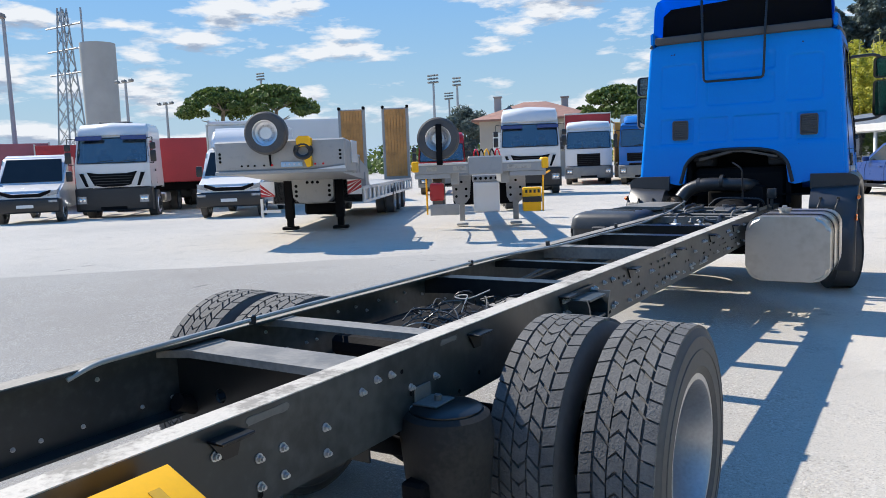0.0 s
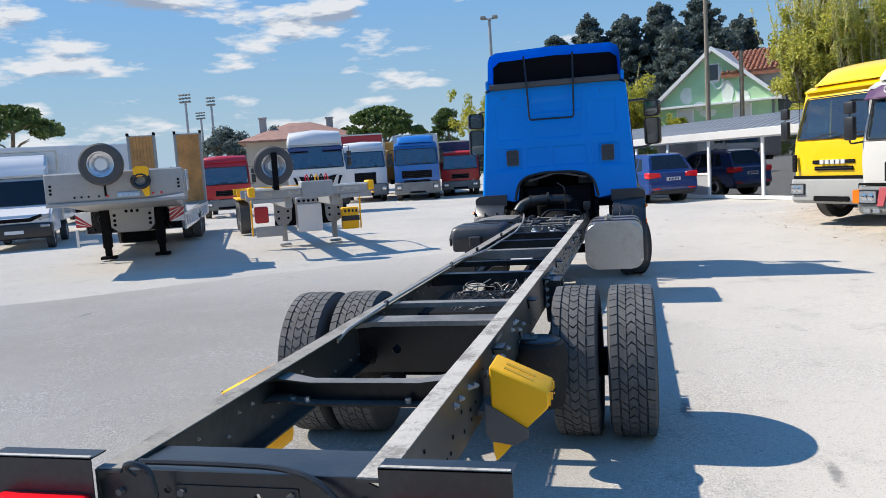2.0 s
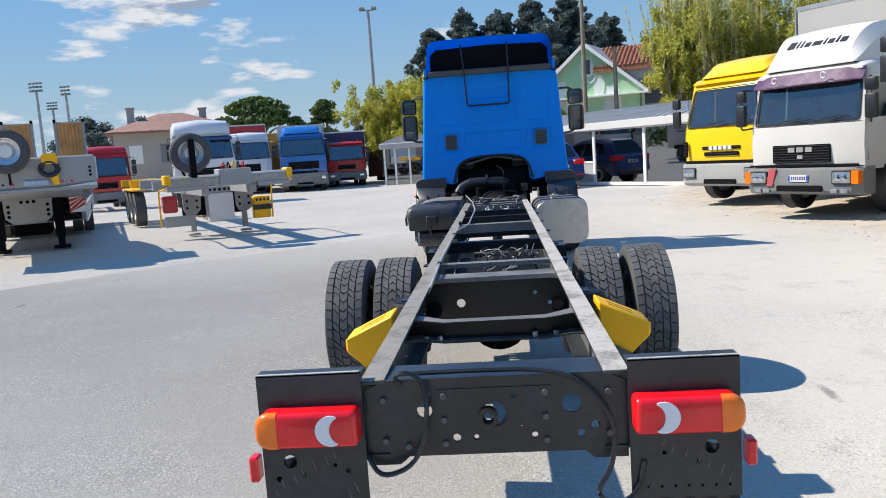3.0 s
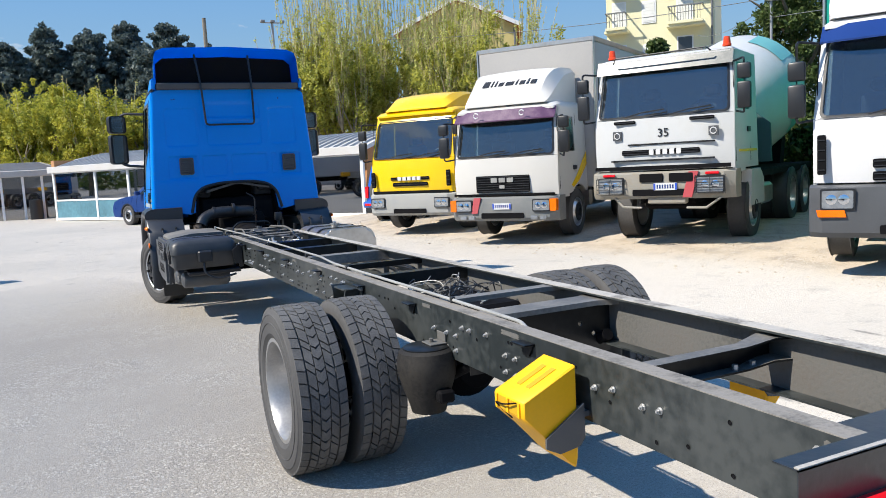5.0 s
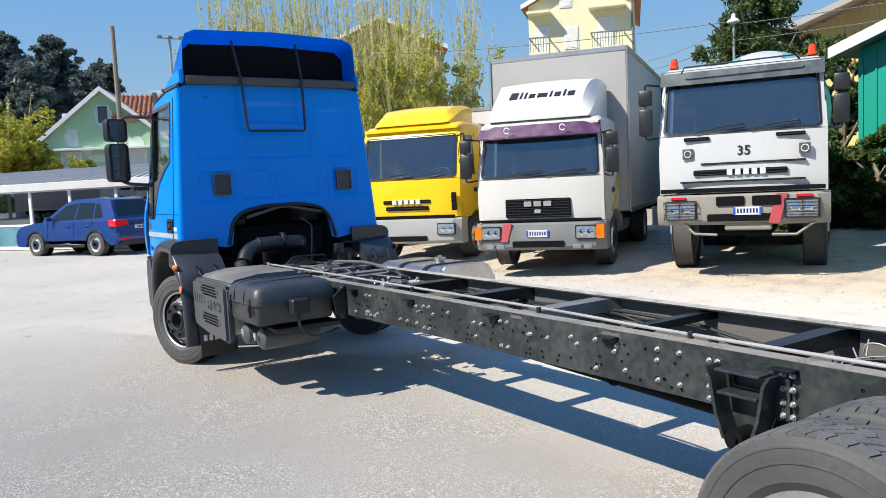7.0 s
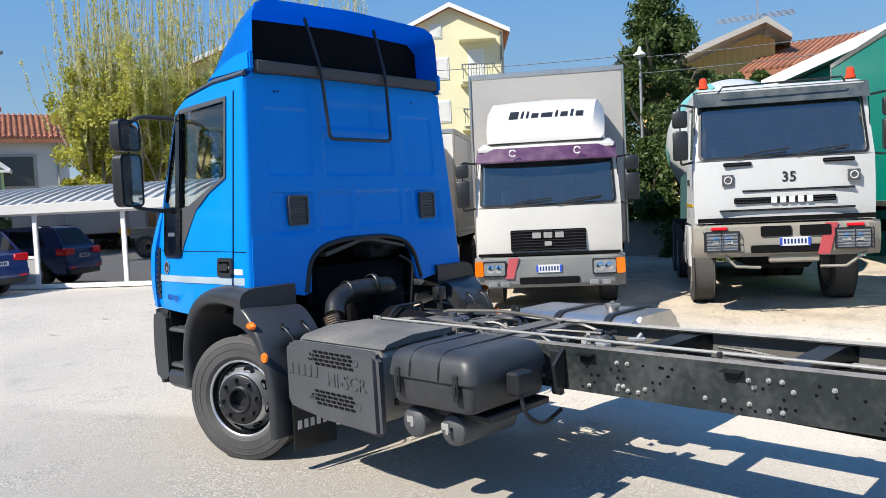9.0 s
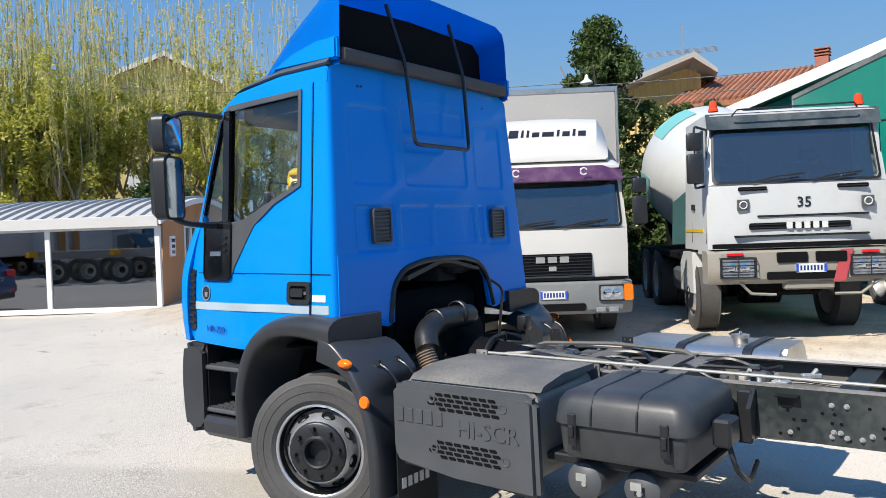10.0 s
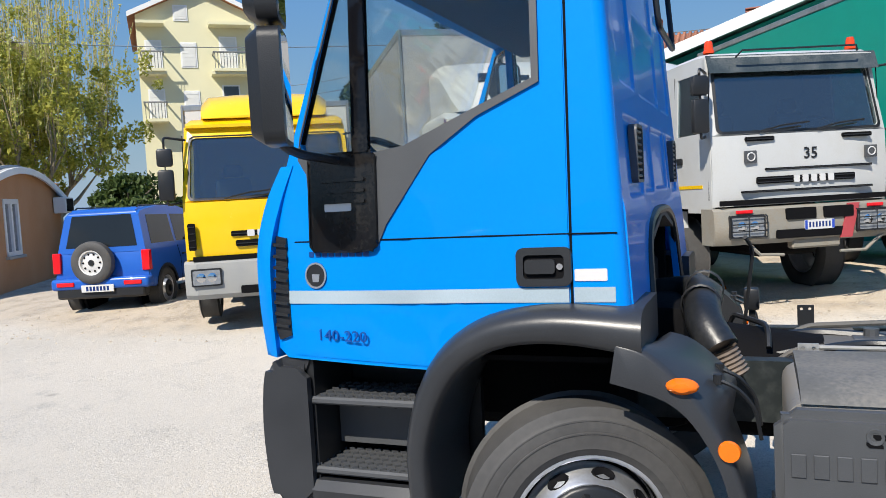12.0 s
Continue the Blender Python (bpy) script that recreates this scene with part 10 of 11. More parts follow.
def leaf_mat(name, dark, light, through=0.35):
    """Foliage whose single leaves differ in tone and let some light through."""
    mt = bpy.data.materials.new(name)
    mt.use_nodes = True
    nt = mt.node_tree
    nt.nodes.clear()
    N, L = nt.nodes.new, nt.links.new
    geo, tc, big = N("ShaderNodeNewGeometry"), N("ShaderNodeTexCoord"), N("ShaderNodeTexNoise")
    big.inputs["Scale"].default_value, big.inputs["Detail"].default_value = 0.8, 3
    L(tc.outputs["Object"], big.inputs["Vector"])
    f = N("ShaderNodeMath")
    f.operation = "MULTIPLY_ADD"
    L(geo.outputs["Random Per Island"], f.inputs[0])
    f.inputs[1].default_value = 0.6
    sh = N("ShaderNodeMapRange")
    sh.inputs["From Min"].default_value, sh.inputs["From Max"].default_value = 0.35, 0.65
    sh.inputs["To Max"].default_value = 0.4
    L(big.outputs[0], sh.inputs["Value"])
    L(sh.outputs[0], f.inputs[2])
    mix = N("ShaderNodeMix")
    mix.data_type = "RGBA"
    L(f.outputs[0], mix.inputs["Factor"])
    mix.inputs["A"].default_value, mix.inputs["B"].default_value = (*dark, 1), (*light, 1)
    b, tr, ms, out = N("ShaderNodeBsdfPrincipled"), N("ShaderNodeBsdfTranslucent"), N("ShaderNodeMixShader"), N("ShaderNodeOutputMaterial")
    b.inputs["Roughness"].default_value, b.inputs["Specular IOR Level"].default_value = 0.55, 0.35
    L(mix.outputs["Result"], b.inputs["Base Color"])
    L(mix.outputs["Result"], tr.inputs["Color"])
    ms.inputs[0].default_value = through
    L(b.outputs[0], ms.inputs[1])
    L(tr.outputs[0], ms.inputs[2])
    L(ms.outputs[0], out.inputs[0])
    return mt


LEAF_DARK = leaf_mat("dark_conifer_foliage", (0.062, 0.092, 0.092), (0.17, 0.21, 0.185), 0.35)
LEAF_PINE = leaf_mat("pine_foliage", (0.035, 0.065, 0.015), (0.14, 0.20, 0.05), 0.2)
LEAF_WILLOW = leaf_mat("young_willow_foliage", (0.22, 0.25, 0.04), (0.66, 0.62, 0.13), 0.5)
LEAF_SHOOT = leaf_mat("pale_shoot_foliage", (0.36, 0.40, 0.10), (0.74, 0.72, 0.25), 0.45)
LEAF_BUSH = leaf_mat("yellow_green_foliage", (0.20, 0.24, 0.03), (0.66, 0.60, 0.09), 0.45)
LEAF_MID = leaf_mat("laurel_foliage", (0.028, 0.055, 0.012), (0.12, 0.17, 0.045), 0.3)


def leaves_mesh(name, clumps, size, material, seed, flat=0.0):
    """Many small leaf quads gathered in clumps of (x, y, z, rx, ry, rz, count)."""
    rs = np.random.RandomState(seed)
    pts = []
    for x, y, z, rx, ry, rz, n in clumps:
        d = rs.normal(size=(n, 3))
        d /= np.linalg.norm(d, axis=1)[:, None]
        d *= (rs.rand(n) ** 0.45)[:, None]
        pts.append(d * (rx, ry, rz) + (x, y, z))
    p = np.concatenate(pts)
    n = len(p)
    a = rs.normal(size=(n, 3))
    a /= np.linalg.norm(a, axis=1)[:, None]
    b = np.cross(a, rs.normal(size=(n, 3)))
    b /= np.linalg.norm(b, axis=1)[:, None]
    s = size * (0.6 + 0.8 * rs.rand(n))[:, None]
    a, b = a * s, b * s * 0.5
    v = np.stack([p - a, p + b, p + a, p - b], 1).reshape(-1, 3)
    f = np.arange(n * 4).reshape(n, 4)
    me = bpy.data.meshes.new(name)
    me.from_pydata(v.tolist(), [], f.tolist())
    me.materials.append(material)
    return me


def limbs(bm, base, top, r0, rnd, n=6, spread=1.5, lift=1.0):
    """A tapered trunk that forks into limbs; returns the limbs' ends."""
    b, t = Vector(base), Vector(top)
    mid = b.lerp(t, 0.5) + Vector((rnd.uniform(-0.1, 0.1), rnd.uniform(-0.1, 0.1), 0)) * (t - b).length * 0.4
    cy(bm, b, mid, r0, r0 * 0.8, 9)
    cy(bm, mid, t, r0 * 0.8, r0 * 0.6, 9)
    ends = []
    for k in range(n):
        a = k * math.tau / n + rnd.uniform(-0.4, 0.4)
        s = t if k % 2 else mid.lerp(t, 0.5)
        e = s + Vector((math.cos(a) * spread * rnd.uniform(0.6, 1.1), math.sin(a) * spread * rnd.uniform(0.6, 1.1), lift * rnd.uniform(0.6, 1.2)))
        m = s.lerp(e, 0.5) + Vector((0, 0, rnd.uniform(-0.1, 0.15) * spread))
        cy(bm, s, m, r0 * 0.42, r0 * 0.28, 6)
        cy(bm, m, e, r0 * 0.28, r0 * 0.10, 6)
        ends.append(e)
    return ends


def stone_pine(x, y, z0, z1, w, seed, label="umbrella-shaped stone pine with a flat dense crown"):
    rnd = random.Random(seed)
    T = thing("pine_tree", (x, y, 0), label, "tree", "trees")
    bm = bmnew()
    limbs(bm, (0, 0, -0.1), (0.3, 0, z0 + (z1 - z0) * 0.2), 0.28, rnd, 9, w * 0.6, (z1 - z0) * 0.35)
    part("trunk", bm, BARK, T)
    cl = []
    for k in range(60):
        a, r = rnd.uniform(0, math.tau), math.sqrt(rnd.random()) * w
        top = z1 - (z1 - z0) * 0.75 * (r / w) ** 2.2
        c = rnd.uniform(0.55, 1.0) * w * 0.22
        cl.append((r * math.cos(a), r * math.sin(a), top - c * 0.5, c * 1.3, c * 1.3, c * 0.62, 260))
    part("crown", leaves_mesh("crown", cl, 0.17, LEAF_PINE, seed), LEAF_PINE, T)


def broad_tree(x, y, h, w, z0, seed, leaf, label, clumps=34, size=0.13, per=300, conical=0.0, name="tree", cs=0.30):
    rnd = random.Random(seed)
    T = thing(name, (x, y, 0), label, "tree", "trees")
    bm = bmnew()
    limbs(bm, (0, 0, -0.1), (rnd.uniform(-0.2, 0.2), 0, z0 + (h - z0) * 0.55), 0.10 + h * 0.014, rnd, 8, w * 0.7, (h - z0) * 0.3)
    part("trunk", bm, BARK, T)
    cl = []
    for k in range(clumps):
        t = rnd.random()
        z = z0 + (h - z0) * t
        rad = w * ((1 - t) ** 0.8 * conical + (1 - conical) * math.sin(math.pi * min(0.97, 0.15 + 0.8 * t)))
        a, r = rnd.uniform(0, math.tau), math.sqrt(rnd.random()) * rad
        c = rnd.uniform(0.6, 1.1) * w * cs
        cl.append((r * math.cos(a), r * math.sin(a), z, c, c, c * 0.8, per))
    part("crown", leaves_mesh("crown", cl, size, leaf, seed), leaf, T)


def willow(x, y, h, seed, w=1.7, base=1.6, dense=1.0, leaf=None, shoots=120):
    """A pollarded willow: stout forking trunk, leafy head and tall thin upright shoots."""
    rnd = random.Random(seed)
    T = thing("willow_tree", (x, y, 0), "pollarded willow with yellow-green leaves and tall thin shoots", "tree", "trees")
    bm = bmnew()
    ends = limbs(bm, (0, 0, -0.1), (0, 0, base + 0.6), 0.24, rnd, 8, w * 0.6, 1.5)
    tips = []
    for e in ends:
        for j in range(4):
            m = e + Vector((e.x * rnd.uniform(-0.1, 0.5) + rnd.uniform(-0.3, 0.3), e.y * rnd.uniform(-0.1, 0.5) + rnd.uniform(-0.3, 0.3), rnd.uniform(0.5, 1.1)))
            t = m + Vector((rnd.uniform(-0.4, 0.4), rnd.uniform(-0.4, 0.4), rnd.uniform(0.6, 1.4)))
            cy(bm, e, m, 0.05, 0.03, 5)
            cy(bm, m, t, 0.03, 0.012, 5)
            tips += [m, t, m.lerp(t, 0.5)]
    part("trunk", bm, PALEBARK, T)
    bm = bmnew()
    cl, thin = [], []
    for k in range(shoots):
        p = rnd.choice(tips) + Vector((rnd.uniform(-0.3, 0.3), rnd.uniform(-0.3, 0.3), rnd.uniform(-0.4, 0.2)))
        hh = base + (h - base) * rnd.uniform(0.45, 1.0) ** 0.8
        top = Vector((p.x * rnd.uniform(1.0, 1.5) + rnd.uniform(-0.25, 0.25), p.y * rnd.uniform(1.0, 1.5) + rnd.uniform(-0.25, 0.25), max(p.z + 0.8, hh)))
        q = p.lerp(top, 0.5) + Vector((rnd.uniform(-0.22, 0.22), rnd.uniform(-0.22, 0.22), 0))
        tube(bm, [p, p.lerp(q, 0.5) + Vector((rnd.uniform(-0.06, 0.06), 0, 0)), q, q.lerp(top, 0.5), top], 0.010, 4)
        for j in range(9):
            t = rnd.uniform(0.0, 1.0)
            c = p.lerp(q, t * 2) if t < 0.5 else q.lerp(top, t * 2 - 1)
            thin.append((c.x, c.y, c.z, 0.07, 0.07, 0.20, int(14 * (1.15 - t)) + 2))
    tagged(part("twig_growth", bm, TWIG, T), kind="stuff")
    for k in range(int(120 * dense)):
        e = rnd.choice(tips)
        c = rnd.uniform(0.14, 0.40)
        p = e + Vector((rnd.gauss(0, 0.32) * w, rnd.gauss(0, 0.32) * w, rnd.uniform(-1.1, 2.0)))
        cl.append((p.x, p.y, max(base * 0.6, p.z), c, c, c * 1.4, int(380 * c)))
    part("crown", leaves_mesh("crown", cl, 0.075, leaf or LEAF_WILLOW, seed), leaf or LEAF_WILLOW, T)
    part("shoot_leaves", leaves_mesh("shoot_leaves", thin, 0.05, LEAF_SHOOT, seed + 1), LEAF_SHOOT, T)


def cedar(x, y, h, w, seed):
    """A tall dark conifer: straight trunk, uneven tiers of drooping boughs."""
    rnd = random.Random(seed)
    T = thing("conifer_tree", (x, y, 0), "tall dark conifer behind the houses", "tree", "trees")
    bm = bmnew()
    cy(bm, (0, 0, -0.1), (0, 0, h * 0.6), 0.34, 0.2, 9)
    cy(bm, (0, 0, h * 0.6), (rnd.uniform(-0.3, 0.3), 0, h * 0.97), 0.2, 0.04, 7)
    cl = []
    z = h * 0.13
    while z < h * 0.97:
        t = z / h
        reach = w * min(1.0, 1.35 * (1 - t) ** 0.62) * rnd.uniform(0.78, 1.12)
        a0 = rnd.uniform(0, 6)
        for k in range(7):
            a = a0 + k * math.tau / 7 + rnd.uniform(-0.35, 0.35)
            r = reach * rnd.uniform(0.65, 1.12)
            e = Vector((r * math.cos(a), r * math.sin(a), z + r * rnd.uniform(0.0, 0.28)))
            cy(bm, (0, 0, z), e, 0.07, 0.02, 5)
            for j in range(4):
                q = (0.35, 0.58, 0.80, 1.0)[j]
                c = (0.55 + 0.20 * rnd.random()) * (0.55 + 0.12 * w) * (1.05 - 0.35 * q)
                cl.append((e.x * q + rnd.uniform(-0.2, 0.2), e.y * q + rnd.uniform(-0.2, 0.2), z + (e.z - z) * q + rnd.uniform(-0.35, 0.35), c, c, c * 0.62, 95))
        z += h * 0.052 * rnd.uniform(0.8, 1.25)
    cl.append((0, 0, h * 0.97, 0.35, 0.35, 0.6, 120))
    part("trunk", bm, BARK, T)
    part("crown", leaves_mesh("crown", cl, 0.17, LEAF_DARK, seed), LEAF_DARK, T)


for i, (x, y, h) in enumerate(((8.1, 32.8, 10.4), (9.6, 32.2, 11.8), (12.2, 32.6, 11.6), (13.9, 29.6, 10.6), (16.2, 31.0, 12.2), (11.2, 35.4, 11.0))):
    willow(x, y, h, 20 + i, w=(1.2, 1.7, 1.7, 2.0, 2.5, 1.5)[i], dense=(1.2, 1.0, 0.8, 0.7, 1.0, 1.2)[i])
for i, (x, y, h, w) in enumerate(((-5.5, 72, 13.0, 3.4), (-2.6, 73, 14.9, 3.6), (0.8, 72.5, 14.4, 3.6), (3.8, 73, 15.2, 3.6), (7.2, 72.3, 15.0, 3.8), (10.4, 70, 12.8, 3.6), (4.8, 66, 12.2, 3.4), (8.6, 66, 11.2, 3.4))):
    cedar(x, y, h, w, 40 + i)
for i, (x, y, h, w) in enumerate(((-5.5, 52.0, 6.0, 2.6), (-1.8, 48.0, 7.0, 2.2), (9.3, 36.0, 4.6, 1.7), (1.5, 40.6, 4.3, 1.7), (3.3, 39.6, 3.3, 1.3), (5.2, 38.8, 2.9, 1.2))):
    broad_tree(x, y, h, w, 0.5, 60 + i, LEAF_BUSH, "leafy yellow-green tree behind the showroom", 150, 0.07, 110, cs=0.17)
for i, (x, y, h) in enumerate(((-0.4, 41.0, 6.6), (-2.6, 42.5, 6.4), (-4.6, 44.0, 6.2), (-6.4, 45.0, 6.0))):
    willow(x, y, h, 30 + i, w=2.0, base=0.2, dense=2.0, leaf=LEAF_BUSH, shoots=14)
broad_tree(20.2, 17.2, 8.3, 3.2, 0.2, 80, LEAF_MID, "dense dark green tree behind the mixer lorry", 170, 0.08, 230, 0.7, cs=0.17)
broad_tree(16.6, 12.4, 4.7, 1.2, 0.0, 88, LEAF_MID, "dark green tree beside the green hall", 60, 0.08, 220, cs=0.2)
broad_tree(17.6, 13.6, 4.9, 1.3, 0.0, 89, LEAF_MID, "dark green tree behind the mixer lorry", 60, 0.08, 220, cs=0.2)
broad_tree(14.6, 13.0, 2.6, 1.6, 0.0, 84, LEAF_MID, "dark green bush behind the mixer lorry", 40, 0.075, 320)
# two bushes added as dark filling for the lorries' shadow in this gap
broad_tree(14.1, 11.8, 2.2, 1.2, 0.0, 86, LEAF_MID, "dark green bush beside the green hall", 60, 0.075, 260)
broad_tree(14.3, 10.3, 2.3, 0.9, 0.0, 87, LEAF_MID, "low dark bush against the green hall", 40, 0.075, 200)
broad_tree(15.6, 15.0, 3.2, 1.6, 0.0, 85, LEAF_MID, "dark green bush beside the street lamp", 40, 0.075, 320)
broad_tree(15.2, 18.6, 5.0, 1.4, 0.8, 81, LEAF_MID, "dense dark green tree by the fence", 30, 0.08, 320)
broad_tree(12.9, 24.5, 2.5, 1.5, 0.3, 82, LEAF_MID, "dark green hedge tree behind the off-road car", 30, 0.08, 320)
broad_tree(9.9, 27.0, 3.4, 1.5, 0.3, 83, LEAF_MID, "dark green hedge tree behind the showroom", 30, 0.08, 320)
stone_pine(-57.2, 54.4, 6.7, 9.6, 3.7, 90)
stone_pine(-53.6, 58.0, 6.6, 9.8, 4.0, 91)
stone_pine(-20.5, 64.6, 4.3, 7.4, 3.5, 92)
broad_tree(-14.9, 66.0, 6.6, 2.0, 3.0, 93, LEAF_PINE, "round green tree beyond the far row", 30, 0.13, 240)
broad_tree(-11.5, 68.0, 6.0, 1.6, 3.0, 94, LEAF_DARK, "small dark tree beyond the far row", 24, 0.13, 240)
for i, (x, y) in enumerate(((-40, 72), (-36, 76), (-33, 78), (-44, 80))):
    broad_tree(x, y, 6.8, 3.4, 2.0, 95 + i, LEAF_DARK, "dark trees beyond the far row", 30, 0.18, 240)


def tree_belt():
    """Far line of hedges and woods on the horizon."""
    rnd = random.Random(3)
    cl = []
    for k in range(150):
        a = radians(-20 + 100 * k / 150)
        d = rnd.uniform(120, 170)
        cl.append((-d * math.sin(a), d * math.cos(a), rnd.uniform(1.0, 3.0), rnd.uniform(3, 6), rnd.uniform(3, 6), rnd.uniform(1.5, 3.5), 130))
    ob = new("far_trees", leaves_mesh("far_trees", cl, 0.55, LEAF_PINE, 7))
    tagged(ob, "far belt of trees and hedges on the horizon", "trees", kind="stuff")


tree_belt()


# ---- poles, wires and distance ----
def floodlight(x, y, h, heads, label, r=0.09, bank=False):
    T = thing("light_pole", (x, y, 0), label, "light pole", "light poles")
    bm = bmnew()
    cy(bm, (0, 0, 0), (0, 0, h), r * 1.4, r * 0.8, 10)
    part("pole", bm, POLE, T)
    bm = bmnew()
    n = heads
    tube(bm, [(-0.45 * n / 2, 0, h), (0.45 * n / 2, 0, h)], r * 0.5, 6)
    part("cross_arm", bm, POLE, T)
    for row in range(3 if bank else 1):
        for k in range(n):
            bm = bmnew()
            xx = (k - (n - 1) / 2) * (0.5 if bank else 0.9)
            bx(bm, (xx, -0.12, h + 0.08 + row * 0.5), (0.4, 0.3, 0.22), 0.04, Matrix.Rotation(radians(-20), 3, "X"))
            part("lamp_head", bm, BUMPG, T)


floodlight(-9.0, 57.0, 12.5, 2, "tall lamp pole with two heads", 0.13)
floodlight(16.4, 71.3, 15.2, 3, "tall lamp pole with three heads", 0.13)
floodlight(-62.4, 101.7, 13.6, 4, "stadium light mast with a bank of lamps", 0.2, True)
floodlight(-76.0, 128.6, 13.5, 4, "stadium light mast with a bank of lamps", 0.22, True)
floodlight(-59.0, 103.0, 13.0, 3, "stadium light mast with a bank of lamps", 0.2, True)
floodlight(-103.6, 107.1, 18.0, 4, "stadium light mast with a bank of lamps", 0.25, True)
floodlight(-54.6, 41.9, 9.0, 3, "lamp pole over the far yard", 0.12)
floodlight(-60.5, 50.6, 8.0, 3, "lamp pole over the far yard", 0.12)
floodlight(-37.4, 22.5, 9.4, 1, "slim grey lamp pole over the yard", 0.10)


def distance():
    T = thing("water_tower", (-72.1, 51.8, 0), "round grey concrete tower", "tower")
    bm = bmnew()
    lathe(bm, [(0.0, 15.2), (1.75, 15.1), (1.75, 12.0), (1.65, 0.0)], Matrix.Identity(4), 28)
    part("shaft", bm, CONC, T)
    bm = bmnew()
    tube(bm, [(-1.9, -0.3, 0), (-1.9, -0.3, 19)], 0.1, 6)
    part("mast", bm, POLE, T)
    P = thing("pylon", (-124.2, 81.9, 0), "steel lattice power pylon", "pylon")
    legs = [(-2.0, -2.0), (2.0, -2.0), (2.0, 2.0), (-2.0, 2.0)]
    for i, (a, b) in enumerate(legs):
        bm = bmnew()
        tube(bm, [(a, b, 0), (a * 0.25, b * 0.25, 30)], 0.14, 4)
        part("leg", bm, POLE, P)
        c, d = legs[(i + 1) % 4]
        for k in range(9):
            t0, t1 = k / 9, (k + 1) / 9
            s0, s1 = 1 - 0.75 * t0, 1 - 0.75 * t1
            bm = bmnew()
            tube(bm, [(a * s0, b * s0, 30 * t0), (c * s1, d * s1, 30 * t1)], 0.08, 4)
            tube(bm, [(c * s0, d * s0, 30 * t0), (a * s1, b * s1, 30 * t1)], 0.08, 4)
            part("brace", bm, POLE, P)
    for z in (19, 23, 27):
        bm = bmnew()
        tube(bm, [(-5, 0, z), (5, 0, z)], 0.15, 4)
        part("arm", bm, POLE, P)
    # lamp post and overhead wires beyond the lorries
    L = thing("street_lamp", (18.5, 16.9, 0.0), "grey street lamp with a bell-shaped head", "street lamp")
    bm = bmnew()
    cy(bm, (0, 0, 0), (0, 0, 6.1), 0.06, 0.04, 10)
    part("post", bm, POLE, L)
    bm = bmnew()
    lathe(bm, [(0.0, 6.45), (0.05, 6.42), (0.07, 6.3), (0.2, 6.2), (0.2, 6.16), (0.05, 6.1)], Matrix.Identity(4), 14)
    part("lamp_head", bm, PVC, L)
    for i, (a, b, sag) in enumerate((((18.5, 16.9, 6.1), (32, 34, 8.2), 0.4), ((18.5, 16.9, 5.6), (30, 35, 7.4), 0.4), ((18.5, 16.9, 6.1), (25, 3, 7.0), 0.3), ((18.5, 16.9, 5.6), (24, 2, 6.4), 0.3), ((18.5, 16.9, 6.2), (9, 38, 8.2), 0.5))):
        a, b = Vector(a), Vector(b)
        pts = [a.lerp(b, t) - Vector((0, 0, sag * 4 * t * (1 - t))) for t in np.linspace(0, 1, 12)]
        bm = bmnew()
        tube(bm, pts, 0.012, 4)
        solo("overhead_wire", bm, BUMPG, "thin sagging overhead wire between poles", "wire", "overhead wires")
    for i, (x, y, h) in enumerate(((4.6, 37.7, 9.0), (6.1, 37.5, 6.2), (9.4, 36.6, 7.6))):
        bm = bmnew()
        cy(bm, (x, y, 0), (x, y, h), 0.13, 0.09, 9)
        solo("wooden_pole", bm, WOODP, "weathered wooden utility pole", "pole", "utility poles")


distance()


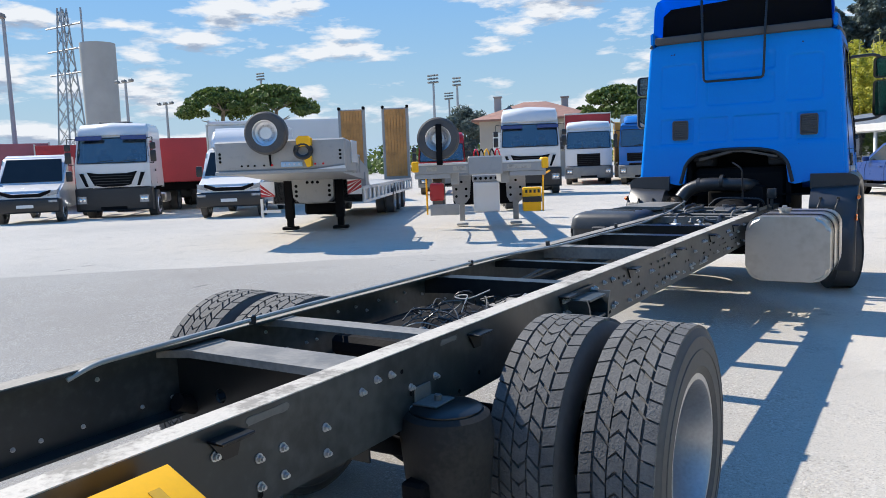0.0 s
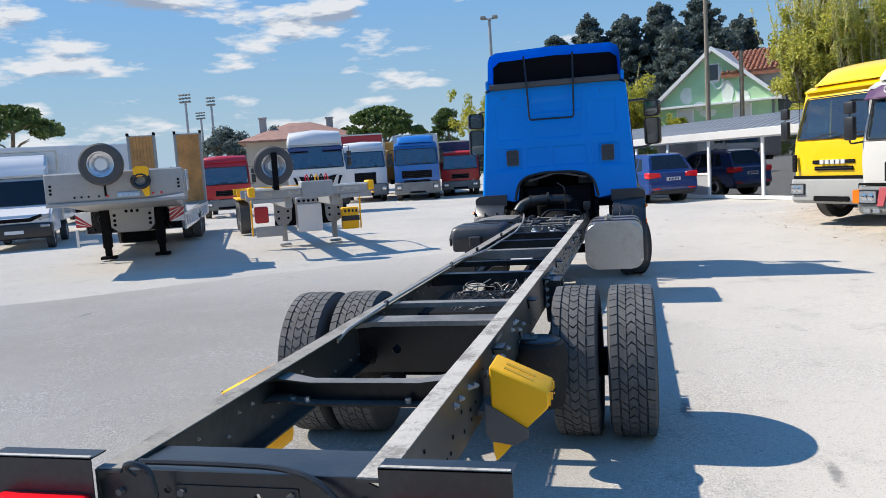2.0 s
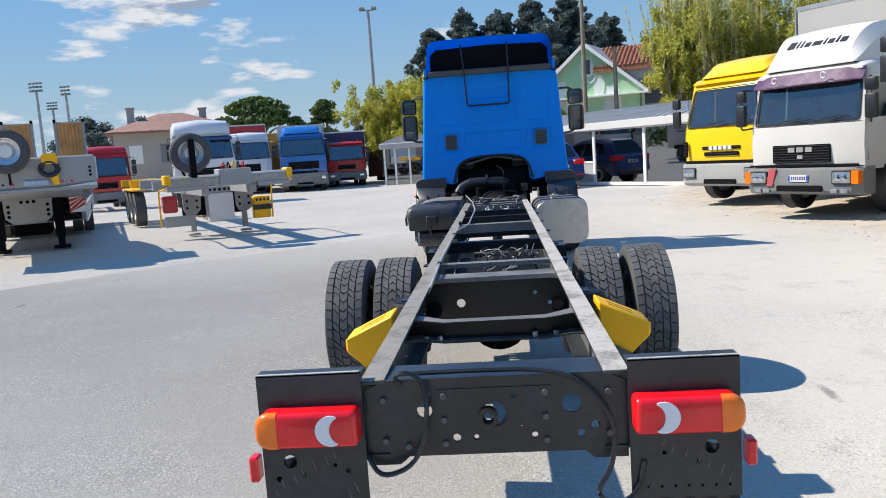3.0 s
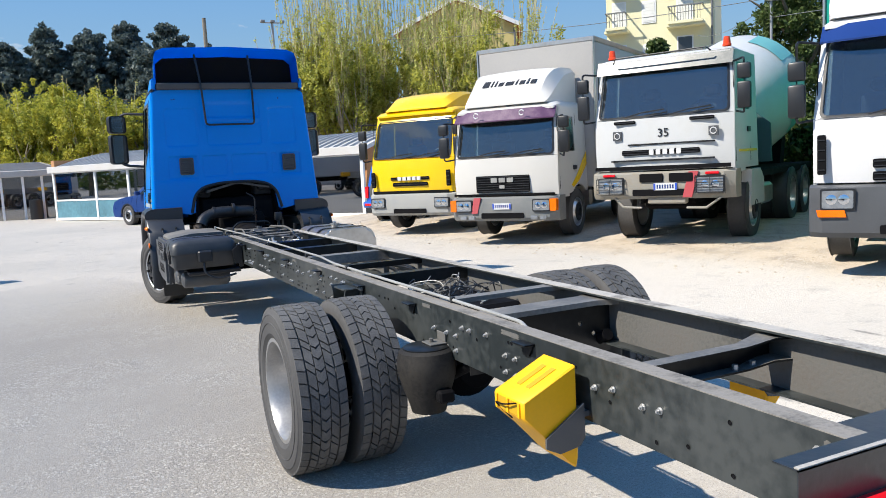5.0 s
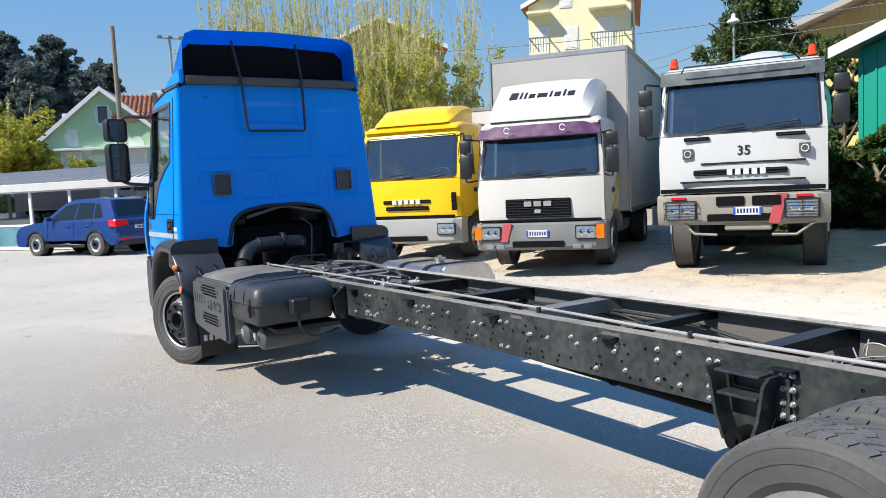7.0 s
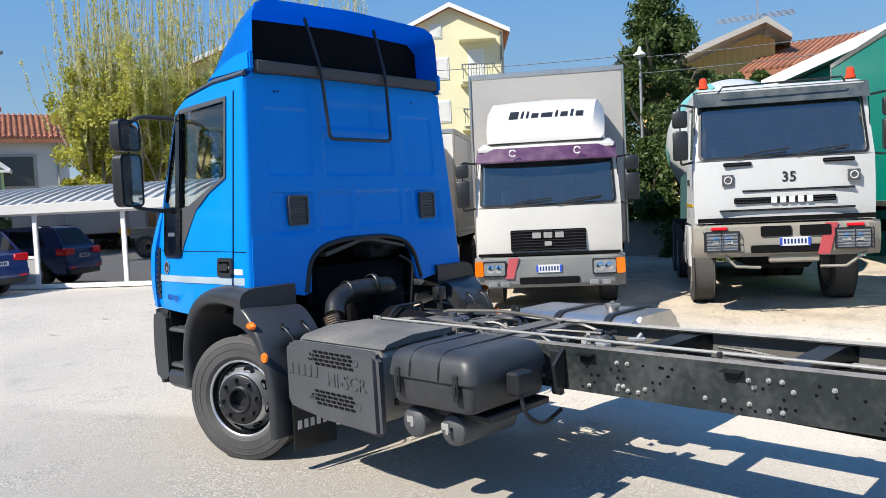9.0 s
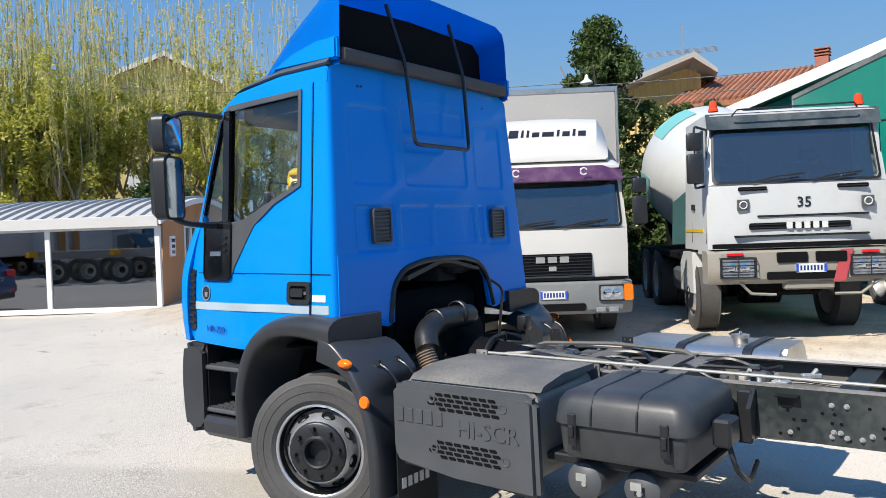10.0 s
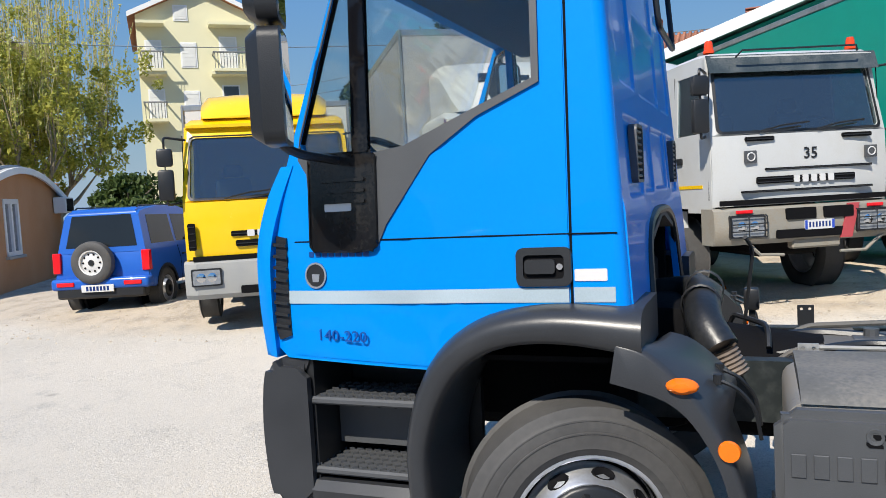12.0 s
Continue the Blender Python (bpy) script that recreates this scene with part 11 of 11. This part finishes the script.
def boundary():
    """A low wall behind the parked lorries, and plain unseen walls round the yard, added to darken the cab's
    reflections.
    """
    bm = bmnew()
    prism(bm, [(0, 0), (26, 0), (26, 1.1), (0, 1.1)], lambda u, v, d: (10.5 + u * 0.30 + d * 0.95, 27 - u * 0.95 + d * 0.3, v), 0.0, 0.2)
    solo("boundary_wall", bm, CONC, "low grey concrete wall behind the lorries", "wall", kind="structure")
    # out of view: walls added to darken the horizon mirrored in the cab
    for x0, x1, y0, y1 in ((-30.0, 34.0, -24.3, -24.0), (33.7, 34.0, -24.0, 6.0), (-42.3, -42.0, -24.0, 10.0)):
        bm = bmnew()
        b6(bm, x0, x1, y0, y1, 0.0, 3.4, 0.03)
        solo("yard_wall", bm, CONC, "plain grey concrete wall that closes the yard", "wall", kind="structure")


boundary()


def yard_things():
    # heap of earth and scrub under the off-road car and along the gravel
    rnd = random.Random(8)
    cl = []
    for k in range(60):
        t = rnd.random()
        cl.append((7.0 + t * 2.6 + rnd.uniform(-0.5, 0.5), 20.6 - t * 3.4 + rnd.uniform(-0.3, 0.3), 0.10, 0.12, 0.12, 0.05, 14))
    ob = new("weeds", leaves_mesh("weeds", cl, 0.05, LEAF_BUSH, 12))
    tagged(ob, "low weeds on the edge of the gravel", "weeds", kind="stuff")
    v, f = [], []
    rs = np.random.RandomState(5)
    for k in range(2600):
        x, y = 3.0 + rs.rand() * 6.0, 3.0 + rs.rand() * 17.0
        d = (x - 5.2) * 0.97 + (y - 13.0) * 0.16
        if d < -0.9 or d > 2.6:
            continue
        s = 0.008 + 0.022 * rs.rand() ** 2
        z = ground_height(x, y)
        n = len(v)
        for ax in ((s, 0, 0), (0, s, 0), (-s, 0, 0), (0, -s, 0), (0, 0, s * 0.8)):
            v.append((x + ax[0] * (0.7 + 0.6 * rs.rand()), y + ax[1] * (0.7 + 0.6 * rs.rand()), z + ax[2]))
        f += [(n, n + 1, n + 4), (n + 1, n + 2, n + 4), (n + 2, n + 3, n + 4), (n + 3, n, n + 4)]
    me = bpy.data.meshes.new("gravel")
    me.from_pydata(v, [], f)
    me.materials.append(mat("gravel_stone", (0.42, 0.36, 0.28), 0.9, var=0.3))
    tagged(new("gravel", me), "loose pale gravel stones", "gravel", kind="stuff")


yard_things()
